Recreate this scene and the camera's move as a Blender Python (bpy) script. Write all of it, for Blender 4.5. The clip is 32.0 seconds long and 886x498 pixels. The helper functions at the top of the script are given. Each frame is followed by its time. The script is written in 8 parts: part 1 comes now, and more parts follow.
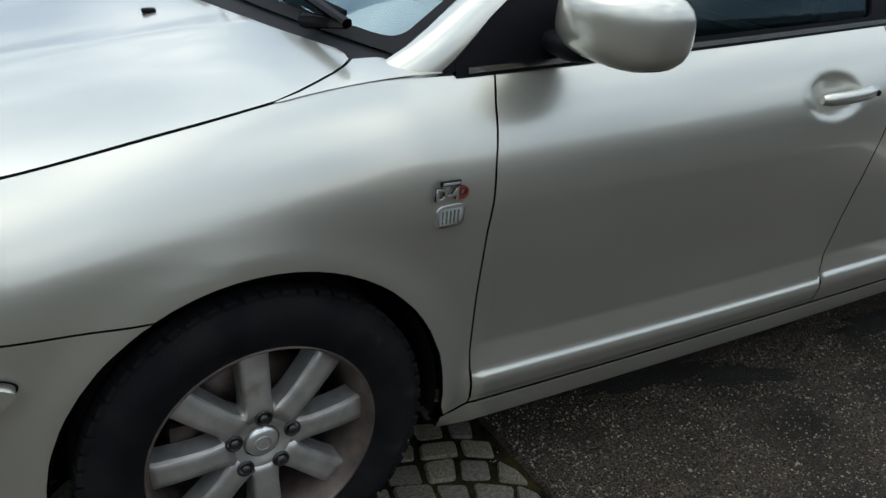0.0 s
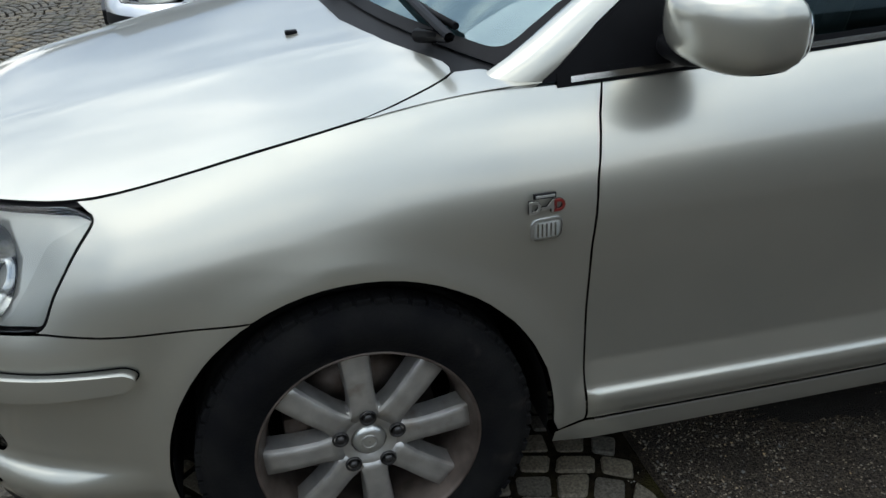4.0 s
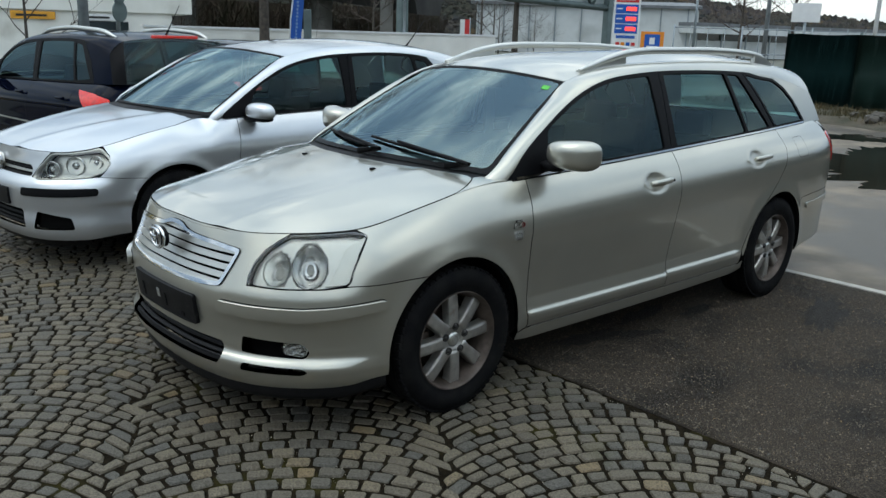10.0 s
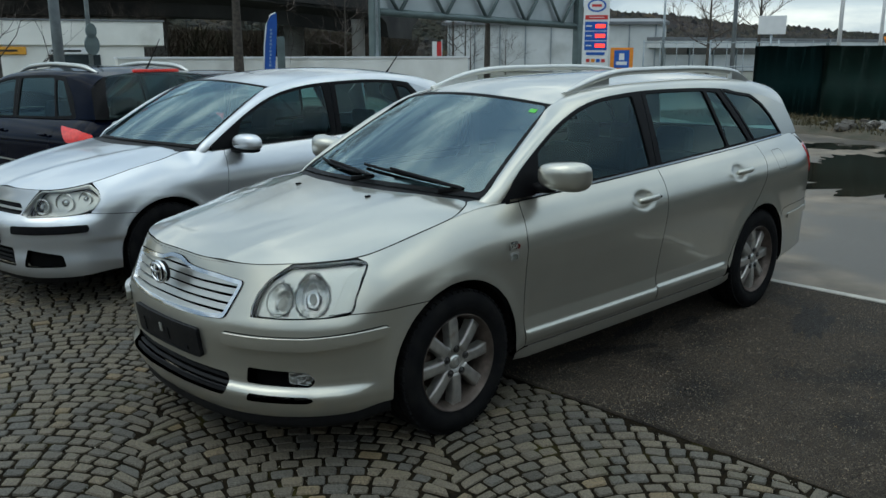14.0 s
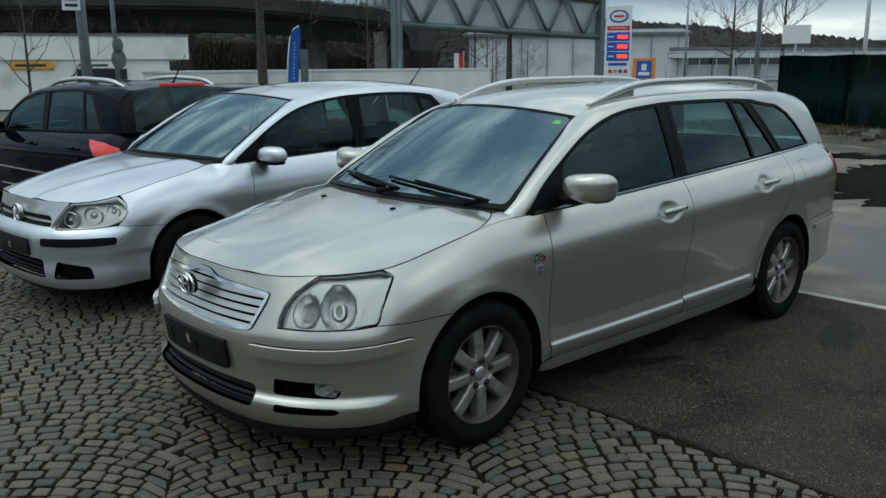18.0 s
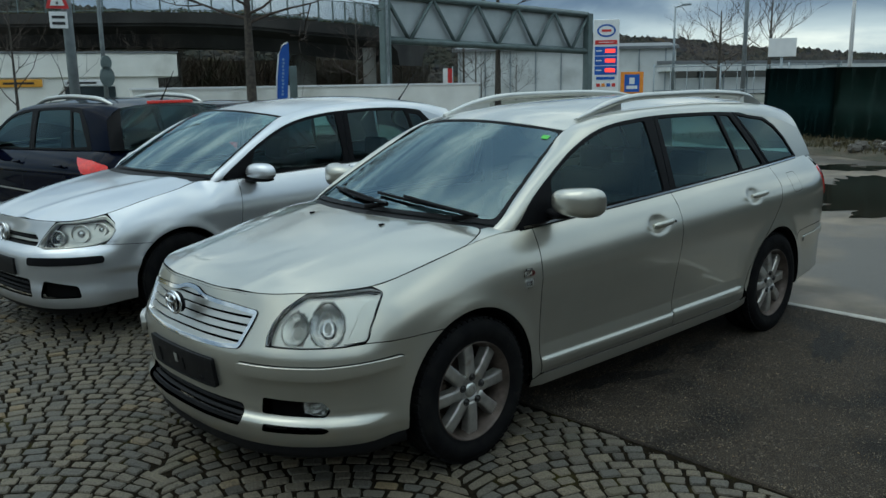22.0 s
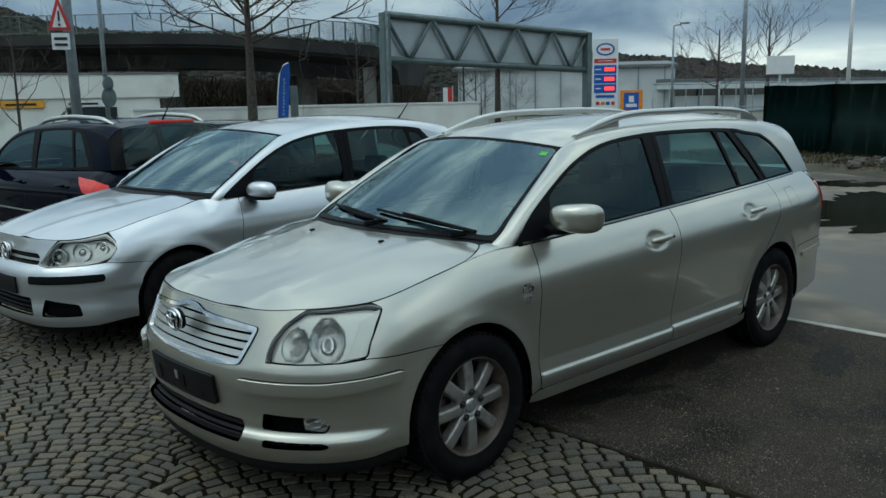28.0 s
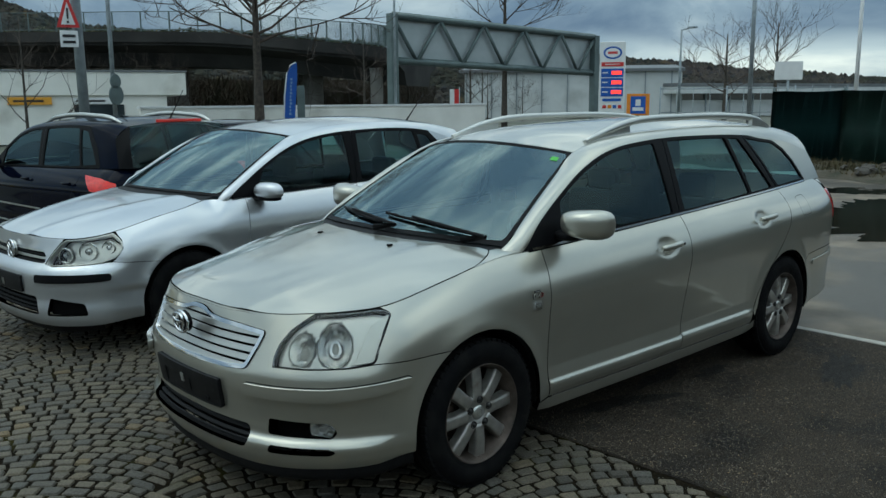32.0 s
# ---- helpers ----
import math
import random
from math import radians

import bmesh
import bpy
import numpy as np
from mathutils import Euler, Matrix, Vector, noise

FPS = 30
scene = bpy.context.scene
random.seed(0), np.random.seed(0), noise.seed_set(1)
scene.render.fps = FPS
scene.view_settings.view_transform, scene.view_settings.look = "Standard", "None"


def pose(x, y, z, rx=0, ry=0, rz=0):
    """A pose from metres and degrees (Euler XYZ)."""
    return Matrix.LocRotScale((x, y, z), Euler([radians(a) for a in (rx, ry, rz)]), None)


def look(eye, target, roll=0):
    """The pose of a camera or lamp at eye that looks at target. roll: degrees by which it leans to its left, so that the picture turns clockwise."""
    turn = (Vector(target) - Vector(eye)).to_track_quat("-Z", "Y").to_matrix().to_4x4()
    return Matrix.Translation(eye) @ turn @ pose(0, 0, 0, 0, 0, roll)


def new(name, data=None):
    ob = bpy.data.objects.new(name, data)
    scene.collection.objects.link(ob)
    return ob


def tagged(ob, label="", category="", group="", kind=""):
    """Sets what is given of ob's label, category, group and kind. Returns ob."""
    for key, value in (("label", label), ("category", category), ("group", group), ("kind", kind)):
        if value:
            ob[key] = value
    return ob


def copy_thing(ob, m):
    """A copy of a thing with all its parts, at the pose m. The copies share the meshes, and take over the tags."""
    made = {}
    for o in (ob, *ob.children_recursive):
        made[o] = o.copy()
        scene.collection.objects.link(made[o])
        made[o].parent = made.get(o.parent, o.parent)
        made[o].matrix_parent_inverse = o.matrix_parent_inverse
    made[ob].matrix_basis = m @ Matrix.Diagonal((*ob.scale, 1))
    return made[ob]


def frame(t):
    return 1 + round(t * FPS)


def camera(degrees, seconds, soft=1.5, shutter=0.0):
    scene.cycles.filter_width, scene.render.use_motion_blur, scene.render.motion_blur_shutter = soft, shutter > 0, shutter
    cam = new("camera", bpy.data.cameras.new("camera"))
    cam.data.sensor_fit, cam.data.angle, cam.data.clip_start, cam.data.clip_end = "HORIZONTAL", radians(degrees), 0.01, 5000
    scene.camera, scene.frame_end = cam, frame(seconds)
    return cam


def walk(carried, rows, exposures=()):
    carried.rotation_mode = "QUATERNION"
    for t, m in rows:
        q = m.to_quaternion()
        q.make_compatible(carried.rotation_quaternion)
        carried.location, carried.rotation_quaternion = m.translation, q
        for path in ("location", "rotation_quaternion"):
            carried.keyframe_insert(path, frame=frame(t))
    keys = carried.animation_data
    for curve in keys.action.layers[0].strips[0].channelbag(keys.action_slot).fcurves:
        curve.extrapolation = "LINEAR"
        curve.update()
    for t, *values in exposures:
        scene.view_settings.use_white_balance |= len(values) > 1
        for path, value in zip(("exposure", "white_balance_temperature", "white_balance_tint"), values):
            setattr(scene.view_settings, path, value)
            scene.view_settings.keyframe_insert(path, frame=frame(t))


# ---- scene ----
cam = camera(55.1, 32.0)
PATH = [
    (0, (-0.417, -1.977, 1.344), (0.565, -0.484, 0.445), 5.5),
    (0.5, (-0.267, -1.942, 1.333), (0.446, -0.352, 0.352), 3.6),
    (1, (-0.203, -2.012, 1.322), (0.29, -0.328, 0.362), 2.1),
    (1.5, (-0.161, -2.031, 1.354), (0.254, -0.339, 0.372), -0.5),
    (2, (-0.172, -2.028, 1.346), (0.247, -0.325, 0.386), -1.7),
    (2.5, (-0.16, -2.022, 1.347), (0.253, -0.322, 0.376), -1.3),
    (3, (-0.153, -2.034, 1.356), (0.265, -0.328, 0.4), -1.6),
    (3.5, (-0.15, -2.051, 1.359), (0.277, -0.335, 0.426), -1.9),
    (4, (-0.139, -2.077, 1.377), (0.266, -0.351, 0.452), -2.2),
    (4.5, (-0.172, -2.14, 1.399), (0.304, -0.397, 0.541), -2.3),
    (6.5, (-0.4, -2.672, 1.447), (0.179, -0.885, 0.762), -0.1),
    (7, (-0.67, -2.801, 1.454), (0.393, -1.229, 0.824), 2.6),
    (7.5, (-1.011, -2.985, 1.455), (0.193, -1.49, 0.894), 4.7),
    (8, (-1.344, -3.114, 1.504), (-0.087, -1.665, 0.938), 3.6),
    (8.5, (-1.721, -3.124, 1.509), (-0.372, -1.752, 0.964), 4.2),
    (9, (-1.986, -3.215, 1.509), (-0.6, -1.863, 1.007), 5.4),
    (9.5, (-2.178, -3.28, 1.559), (-0.83, -1.891, 1.056), 3.6),
    (10, (-2.332, -3.259, 1.572), (-1.02, -1.834, 1.076), 1.8),
    (10.5, (-2.404, -3.247, 1.579), (-1.084, -1.824, 1.098), 1.1),
    (11, (-2.409, -3.235, 1.578), (-1.084, -1.814, 1.103), 0.9),
    (11.5, (-2.391, -3.246, 1.589), (-1.033, -1.856, 1.118), 0.8),
    (12, (-2.405, -3.248, 1.593), (-1.034, -1.866, 1.132), 0.5),
    (12.5, (-2.414, -3.244, 1.595), (-1.045, -1.86, 1.138), 0.4),
    (13, (-2.415, -3.245, 1.594), (-1.047, -1.86, 1.137), 0.4),
    (13.5, (-2.424, -3.248, 1.599), (-1.061, -1.857, 1.144), 0.2),
    (14, (-2.429, -3.243, 1.601), (-1.072, -1.843, 1.152), -0.0),
    (14.5, (-2.429, -3.236, 1.6), (-1.069, -1.837, 1.157), 0.0),
    (16.5, (-2.435, -3.209, 1.593), (-1.086, -1.799, 1.157), -0.2),
    (17, (-2.442, -3.206, 1.598), (-1.111, -1.779, 1.162), -0.3),
    (17.5, (-2.444, -3.217, 1.6), (-1.119, -1.783, 1.168), -0.2),
    (18, (-2.442, -3.237, 1.605), (-1.119, -1.798, 1.182), -0.4),
    (18.5, (-2.441, -3.236, 1.604), (-1.118, -1.795, 1.188), -0.7),
    (19, (-2.442, -3.23, 1.599), (-1.119, -1.788, 1.184), -0.8),
    (19.5, (-2.44, -3.215, 1.597), (-1.117, -1.774, 1.184), -0.7),
    (20, (-2.442, -3.203, 1.6), (-1.121, -1.76, 1.187), -0.8),
    (20.5, (-2.445, -3.215, 1.602), (-1.126, -1.768, 1.193), -0.7),
    (21, (-2.446, -3.224, 1.605), (-1.125, -1.777, 1.203), -0.7),
    (21.5, (-2.431, -3.232, 1.605), (-1.102, -1.789, 1.215), -0.7),
    (22, (-2.427, -3.231, 1.608), (-1.083, -1.802, 1.218), -0.8),
    (22.5, (-2.44, -3.229, 1.606), (-1.102, -1.795, 1.218), -0.8),
    (23, (-2.438, -3.234, 1.607), (-1.103, -1.796, 1.218), -0.5),
    (23.5, (-2.428, -3.24, 1.61), (-1.098, -1.797, 1.221), -0.6),
    (24, (-2.43, -3.237, 1.608), (-1.089, -1.803, 1.228), -0.6),
    (24.5, (-2.44, -3.23, 1.609), (-1.101, -1.792, 1.231), -0.6),
    (25, (-2.434, -3.245, 1.613), (-1.098, -1.805, 1.237), -0.8),
    (25.5, (-2.429, -3.247, 1.607), (-1.093, -1.806, 1.233), -0.9),
    (27.5, (-2.434, -3.265, 1.612), (-1.091, -1.825, 1.26), -1.1),
    (28, (-2.436, -3.253, 1.601), (-1.088, -1.817, 1.254), -1.1),
    (28.5, (-2.438, -3.247, 1.609), (-1.093, -1.809, 1.261), -1.1),
    (29, (-2.434, -3.24, 1.609), (-1.086, -1.804, 1.262), -1.1),
    (29.5, (-2.433, -3.226, 1.606), (-1.088, -1.786, 1.261), -1.1),
    (30, (-2.435, -3.219, 1.608), (-1.089, -1.781, 1.265), -1.0),
    (30.5, (-2.438, -3.216, 1.612), (-1.095, -1.775, 1.266), -0.4),
    (31, (-2.433, -3.212, 1.609), (-1.09, -1.772, 1.262), -0.2),
    (31.5, (-2.43, -3.217, 1.604), (-1.084, -1.778, 1.262), -0.3),
    (32, (-2.428, -3.212, 1.611), (-1.087, -1.769, 1.267), -0.4),
]
LIGHT = [(0.0, 0.76, 6550, 8), (4.5, 0.76, 6550, 8), (7.0, 0.76, 6550, 6), (9.0, 0.64, 6530, 5), (11.0, 0.41, 6480, 3), (13.0, 0.26, 6420, 1), (18.0, 0.12, 6320, -1), (23.0, 0.05, 6270, -4), (32.0, 0.05, 6250, -5)]
walk(cam, [(t, look(eye, target, roll)) for t, eye, target, roll in PATH], LIGHT)

# ---- world and light ----
SUN_EL, SUN_ROT = 59.0, 302.0
world = bpy.data.worlds.new("overcast_sky")
scene.world = world
world.use_nodes = True
wn, wl = world.node_tree.nodes, world.node_tree.links
wn.clear()
sky_out = wn.new("ShaderNodeOutputWorld")
sky_bg = wn.new("ShaderNodeBackground")
sky = wn.new("ShaderNodeTexSky")
sky.sky_type, sky.sun_disc = "NISHITA", False
sky.sun_elevation, sky.sun_rotation = radians(SUN_EL), radians(SUN_ROT)
sky.air_density, sky.dust_density = 1.0, 1.0
geo = wn.new("ShaderNodeTexCoord")
flat = wn.new("ShaderNodeMapping")
flat.inputs["Scale"].default_value = (1.0, 1.0, 2.2)
flat.inputs["Location"].default_value = (1.3, 0.6, 0.9)
wl.new(geo.outputs["Generated"], flat.inputs["Vector"])
cloud = wn.new("ShaderNodeTexNoise")
cloud.inputs["Scale"].default_value, cloud.inputs["Detail"].default_value = 3.4, 8.0
cloud.inputs["Roughness"].default_value, cloud.inputs["Distortion"].default_value = 0.56, 0.3
wl.new(flat.outputs["Vector"], cloud.inputs["Vector"])
tone = wn.new("ShaderNodeValToRGB")
tone.color_ramp.elements[0].position, tone.color_ramp.elements[0].color = 0.38, (3.0, 3.9, 5.3, 1)
tone.color_ramp.elements[1].position, tone.color_ramp.elements[1].color = 0.64, (11.2, 11.5, 11.6, 1)
mid = tone.color_ramp.elements.new(0.52)
mid.color = (6.0, 6.9, 8.0, 1)
wl.new(cloud.outputs["Fac"], tone.inputs["Fac"])
blend = wn.new("ShaderNodeMix")
blend.data_type = "RGBA"
blend.inputs["Factor"].default_value = 0.88
wl.new(sky.outputs["Color"], blend.inputs["A"])
wl.new(tone.outputs["Color"], blend.inputs["B"])
up = wn.new("ShaderNodeSeparateXYZ")
wl.new(geo.outputs["Generated"], up.inputs["Vector"])
zenith = wn.new("ShaderNodeMapRange")           # an overcast sky is brightest overhead
zenith.inputs["From Min"].default_value, zenith.inputs["From Max"].default_value = 0.0, 1.0
zenith.inputs["To Min"].default_value, zenith.inputs["To Max"].default_value = 0.63, 1.97
wl.new(up.outputs["Z"], zenith.inputs["Value"])
lit = wn.new("ShaderNodeVectorMath")
lit.operation = "SCALE"
wl.new(blend.outputs["Result"], lit.inputs[0])
wl.new(zenith.outputs["Result"], lit.inputs["Scale"])
ragged = wn.new("ShaderNodeMath")
ragged.operation = "MULTIPLY_ADD"
wl.new(cloud.outputs["Fac"], ragged.inputs[0])
ragged.inputs[1].default_value = 0.11
wl.new(up.outputs["Z"], ragged.inputs[2])
bank = wn.new("ShaderNodeValToRGB")
bank.color_ramp.interpolation = "EASE"
bank.color_ramp.elements[0].position, bank.color_ramp.elements[0].color = 0.0, (1.45, 1.42, 1.36, 1)
bank.color_ramp.elements[1].position, bank.color_ramp.elements[1].color = 0.26, (1.0, 1.0, 1.0, 1)
for at, tint in ((0.105, (1.5, 1.46, 1.4)), (0.125, (0.68, 0.74, 0.84)), (0.15, (0.72, 0.78, 0.86))):
    bank.color_ramp.elements.new(at).color = (*tint, 1)
wl.new(ragged.outputs["Value"], bank.inputs["Fac"])
low_sky = wn.new("ShaderNodeVectorMath")
low_sky.operation = "MULTIPLY"
wl.new(lit.outputs["Vector"], low_sky.inputs[0])
wl.new(bank.outputs["Color"], low_sky.inputs[1])
wl.new(low_sky.outputs["Vector"], sky_bg.inputs["Color"])
sky_bg.inputs["Strength"].default_value = 0.095
wl.new(sky_bg.outputs["Background"], sky_out.inputs["Surface"])

sun = new("sun", bpy.data.lights.new("sun", "SUN"))
sun.data.energy, sun.data.angle, sun.data.color = 0.5, radians(45), (1.0, 0.97, 0.92)
sun.matrix_world = look((-8, 5, 16), (0, 0, 0))


# ---- materials ----
def material(name, colour, rough=0.5, metal=0.0, vary=0.0, scale=8.0, second=None, bump=0.0, bump_scale=60.0, coat=0.0, spec=0.5,
             stain=None, stain_scale=1.2, stain_at=(0.5, 0.62), stain_rough=None, island=0.0, coords="Object"):
    """A surface with grain at one scale, stains at another and fine relief."""
    m = bpy.data.materials.new(name)
    m.use_nodes = True
    n, l = m.node_tree.nodes, m.node_tree.links
    b = n["Principled BSDF"]
    b.inputs["Roughness"].default_value, b.inputs["Metallic"].default_value = rough, metal
    b.inputs["Specular IOR Level"].default_value = spec
    if coat:
        b.inputs["Coat Weight"].default_value, b.inputs["Coat Roughness"].default_value = coat, 0.04
    tc = n.new("ShaderNodeTexCoord")
    colour_socket = None

    def mix(fac, a, bb):
        x = n.new("ShaderNodeMix")
        x.data_type = "RGBA"
        for key, v in (("Factor", fac), ("A", a), ("B", bb)):
            if isinstance(v, bpy.types.NodeSocket):
                l.new(v, x.inputs[key])
            elif key == "Factor":
                x.inputs[key].default_value = v
            else:
                x.inputs[key].default_value = (*v, 1)
        return x.outputs["Result"]

    def noise_fac(s, lo, hi, detail=5.0):
        t = n.new("ShaderNodeTexNoise")
        t.inputs["Scale"].default_value, t.inputs["Detail"].default_value = s, detail
        l.new(tc.outputs[coords], t.inputs["Vector"])
        r = n.new("ShaderNodeMapRange")
        r.inputs["From Min"].default_value, r.inputs["From Max"].default_value = lo, hi
        l.new(t.outputs["Fac"], r.inputs["Value"])
        return r.outputs["Result"]

    colour_socket = colour
    if vary or second:
        dark = second or tuple(c * (1 - vary) for c in colour)
        colour_socket = mix(noise_fac(scale, 0.35, 0.65), colour_socket, dark)
    if island:
        if island > 0:
            g = n.new("ShaderNodeNewGeometry").outputs["Random Per Island"]
        else:
            g = n.new("ShaderNodeObjectInfo").outputs["Random"]
        ramp = n.new("ShaderNodeValToRGB")
        e = ramp.color_ramp.elements
        k = abs(island)
        e[0].color, e[1].color = (1 - k * 1.9, 1 - k * 1.8, 1 - k * 1.6, 1), (1 + k * 2.0, 1 + k * 1.1, 1 - k * 0.3, 1)
        for at, tint in ((0.03, (1 - k * 1.5, 1 - k * 1.35, 1 - k * 1.1)), (0.05, (1 - k * 0.9, 1 - k * 0.6, 1 - k * 0.1)), (0.22, (1 - k * 0.5, 1 - k * 0.35, 1 - k * 0.1)),
                         (0.5, (1.0, 1.0, 1.0)), (0.85, (1 + k * 0.8, 1 + k * 0.75, 1 + k * 0.6)), (0.95, (1 + k, 1 + k * 0.9, 1 + k * 0.65))):
            e.new(at).color = (*tint, 1)
        l.new(g, ramp.inputs["Fac"])
        x = n.new("ShaderNodeMix")
        x.data_type, x.blend_type = "RGBA", "MULTIPLY"
        x.inputs["Factor"].default_value = 1
        if isinstance(colour_socket, bpy.types.NodeSocket):
            l.new(colour_socket, x.inputs["A"])
        else:
            x.inputs["A"].default_value = (*colour_socket, 1)
        l.new(ramp.outputs["Color"], x.inputs["B"])
        colour_socket = x.outputs["Result"]
    if stain:
        fac = noise_fac(stain_scale, *stain_at)
        colour_socket = mix(fac, colour_socket, stain)
        if stain_rough is not None:
            r = n.new("ShaderNodeMapRange")
            r.inputs["To Min"].default_value, r.inputs["To Max"].default_value = rough, stain_rough
            l.new(fac, r.inputs["Value"])
            l.new(r.outputs["Result"], b.inputs["Roughness"])
    if isinstance(colour_socket, bpy.types.NodeSocket):
        l.new(colour_socket, b.inputs["Base Color"])
    else:
        b.inputs["Base Color"].default_value = (*colour_socket, 1)
    if bump:
        t = n.new("ShaderNodeTexNoise")
        t.inputs["Scale"].default_value, t.inputs["Detail"].default_value = bump_scale, 4.0
        l.new(tc.outputs[coords], t.inputs["Vector"])
        bp = n.new("ShaderNodeBump")
        bp.inputs["Strength"].default_value, bp.inputs["Distance"].default_value = min(1.0, bump * 20), 0.02
        l.new(t.outputs["Fac"], bp.inputs["Height"])
        l.new(bp.outputs["Normal"], b.inputs["Normal"])
    return m


def clear_glass(name, tint, rough=0.0, gloss=1.45, sheen=(0.95, 0.97, 1)):
    """A thin pane: tinted see-through, with a mirror sheen that grows to grazing angles."""
    m = bpy.data.materials.new(name)
    m.use_nodes = True
    n, l = m.node_tree.nodes, m.node_tree.links
    n.clear()
    out = n.new("ShaderNodeOutputMaterial")
    clear = n.new("ShaderNodeBsdfTransparent")
    clear.inputs["Color"].default_value = (*tint, 1)
    shine = n.new("ShaderNodeBsdfGlossy")
    shine.inputs["Roughness"].default_value = rough
    shine.inputs["Color"].default_value = (*sheen, 1)
    fr = n.new("ShaderNodeFresnel")
    fr.inputs["IOR"].default_value = gloss
    mx = n.new("ShaderNodeMixShader")
    l.new(fr.outputs["Fac"], mx.inputs["Fac"])
    l.new(clear.outputs["BSDF"], mx.inputs[1])
    l.new(shine.outputs["BSDF"], mx.inputs[2])
    l.new(mx.outputs["Shader"], out.inputs["Surface"])
    return m


def glow(name, colour, strength):
    m = bpy.data.materials.new(name)
    m.use_nodes = True
    b = m.node_tree.nodes["Principled BSDF"]
    b.inputs["Base Color"].default_value = (*colour, 1)
    b.inputs["Emission Color"].default_value = (*colour, 1)
    b.inputs["Emission Strength"].default_value = strength
    return m


M_PAINT = material("champagne_metallic_paint", (0.475, 0.462, 0.40), 0.28, 0.78, coat=1.0, vary=0.06, scale=3.0, bump=0.0012, bump_scale=1400)
M_SILVER = material("silver_metallic_paint", (0.56, 0.58, 0.60), 0.33, 0.75, coat=1.0, vary=0.05, scale=3.0, bump=0.0012, bump_scale=1400)
M_BLACKPAINT = material("black_metallic_paint", (0.0025, 0.004, 0.012), 0.06, 0.0, spec=0.06, vary=0.2, scale=3.0)
M_SEAM = material("panel_gap_shade", (0.004, 0.004, 0.004), 0.9, spec=0.1, vary=0.3, scale=20)
M_TRIM = material("black_window_trim", (0.005, 0.005, 0.006), 0.5, spec=0.1, vary=0.3, scale=20)
M_PLASTIC = material("dark_grey_plastic", (0.008, 0.008, 0.009), 0.6, spec=0.2, vary=0.3, scale=30, bump=0.004, bump_scale=400)
M_RUBBER = material("tyre_rubber", (0.005, 0.005, 0.0058), 0.8, spec=0.07, second=(0.010, 0.0098, 0.0095), scale=14, bump=0.012, bump_scale=180,
                    stain=(0.035, 0.03, 0.026), stain_scale=9, stain_at=(0.62, 0.8))
# black of liners and underbody, also used as shade behind the front openings
M_VOID = material("liner_and_shade_black", (0.004, 0.004, 0.004), 0.95, spec=0.1, vary=0.3, scale=20)
M_ALLOY = material("dusty_alloy", (0.47, 0.455, 0.425), 0.36, 0.75, second=(0.36, 0.345, 0.32), scale=25, stain=(0.24, 0.19, 0.14), stain_scale=16, stain_at=(0.6, 0.8))
M_ALLOY_DIRTY = material("brake_dust_rim_barrel", (0.125, 0.098, 0.082), 0.5, 0.5, second=(0.06, 0.045, 0.037), scale=18)
M_STEEL = material("brake_steel", (0.11, 0.09, 0.08), 0.5, 0.8, second=(0.05, 0.035, 0.025), scale=20)
M_CHROME = material("chrome", (0.72, 0.73, 0.74), 0.12, 1.0, vary=0.08, scale=30)
M_SATIN = material("satin_silver_trim", (0.56, 0.56, 0.53), 0.3, 0.85, vary=0.06, scale=20)
M_REFLECTOR = material("lamp_reflector", (0.86, 0.86, 0.84), 0.26, 1.0, vary=0.15, scale=14)
M_FACET = material("faceted_lamp_reflector", (0.8, 0.81, 0.8), 0.16, 1.0, second=(0.5, 0.5, 0.5), scale=40, bump=0.04, bump_scale=55)
M_HAZE = material("lamp_inner_grey", (0.30, 0.30, 0.28), 0.4, 0.3, vary=0.2, scale=20)
M_LAMPBODY = material("lamp_bezel_silver", (0.66, 0.66, 0.63), 0.34, 0.7, vary=0.12, scale=9)
M_REDLAMP = material("red_lamp_plastic", (0.45, 0.02, 0.015), 0.12, coat=1.0, vary=0.3, scale=30)
M_DARKRED = material("dull_red_badge", (0.16, 0.015, 0.012), 0.4, vary=0.2, scale=30)
M_REDORANGE = material("bright_red_lamp_plastic", (0.78, 0.02, 0.01), 0.2, coat=0.3, vary=0.25, scale=30)
M_SEAT = material("charcoal_seat_fabric", (0.035, 0.037, 0.04), 0.9, vary=0.4, scale=60)
M_DASH = material("grey_dashboard_vinyl", (0.05, 0.055, 0.06), 0.65, vary=0.2, scale=40)
M_LINING = material("light_grey_headlining", (0.3, 0.3, 0.29), 0.9, vary=0.1, scale=40)
M_GLASS = clear_glass("tinted_side_glass", (0.46, 0.66, 0.65), gloss=1.42, sheen=(0.72, 0.94, 0.97))
M_SCREEN = clear_glass("windscreen_glass", (0.56, 0.72, 0.74), gloss=2.2, sheen=(0.72, 0.94, 1.0))
M_LENS = clear_glass("lamp_lens", (0.93, 0.93, 0.90), 0.03, 1.45)
M_GREENTAG = material("green_sticker", (0.1, 0.5, 0.06), 0.5, vary=0.2, scale=50)
M_PLATE = material("black_plate_holder", (0.006, 0.006, 0.007), 0.5, spec=0.25, vary=0.4, scale=25, stain=(0.03, 0.03, 0.03), stain_scale=30, stain_at=(0.6, 0.75))

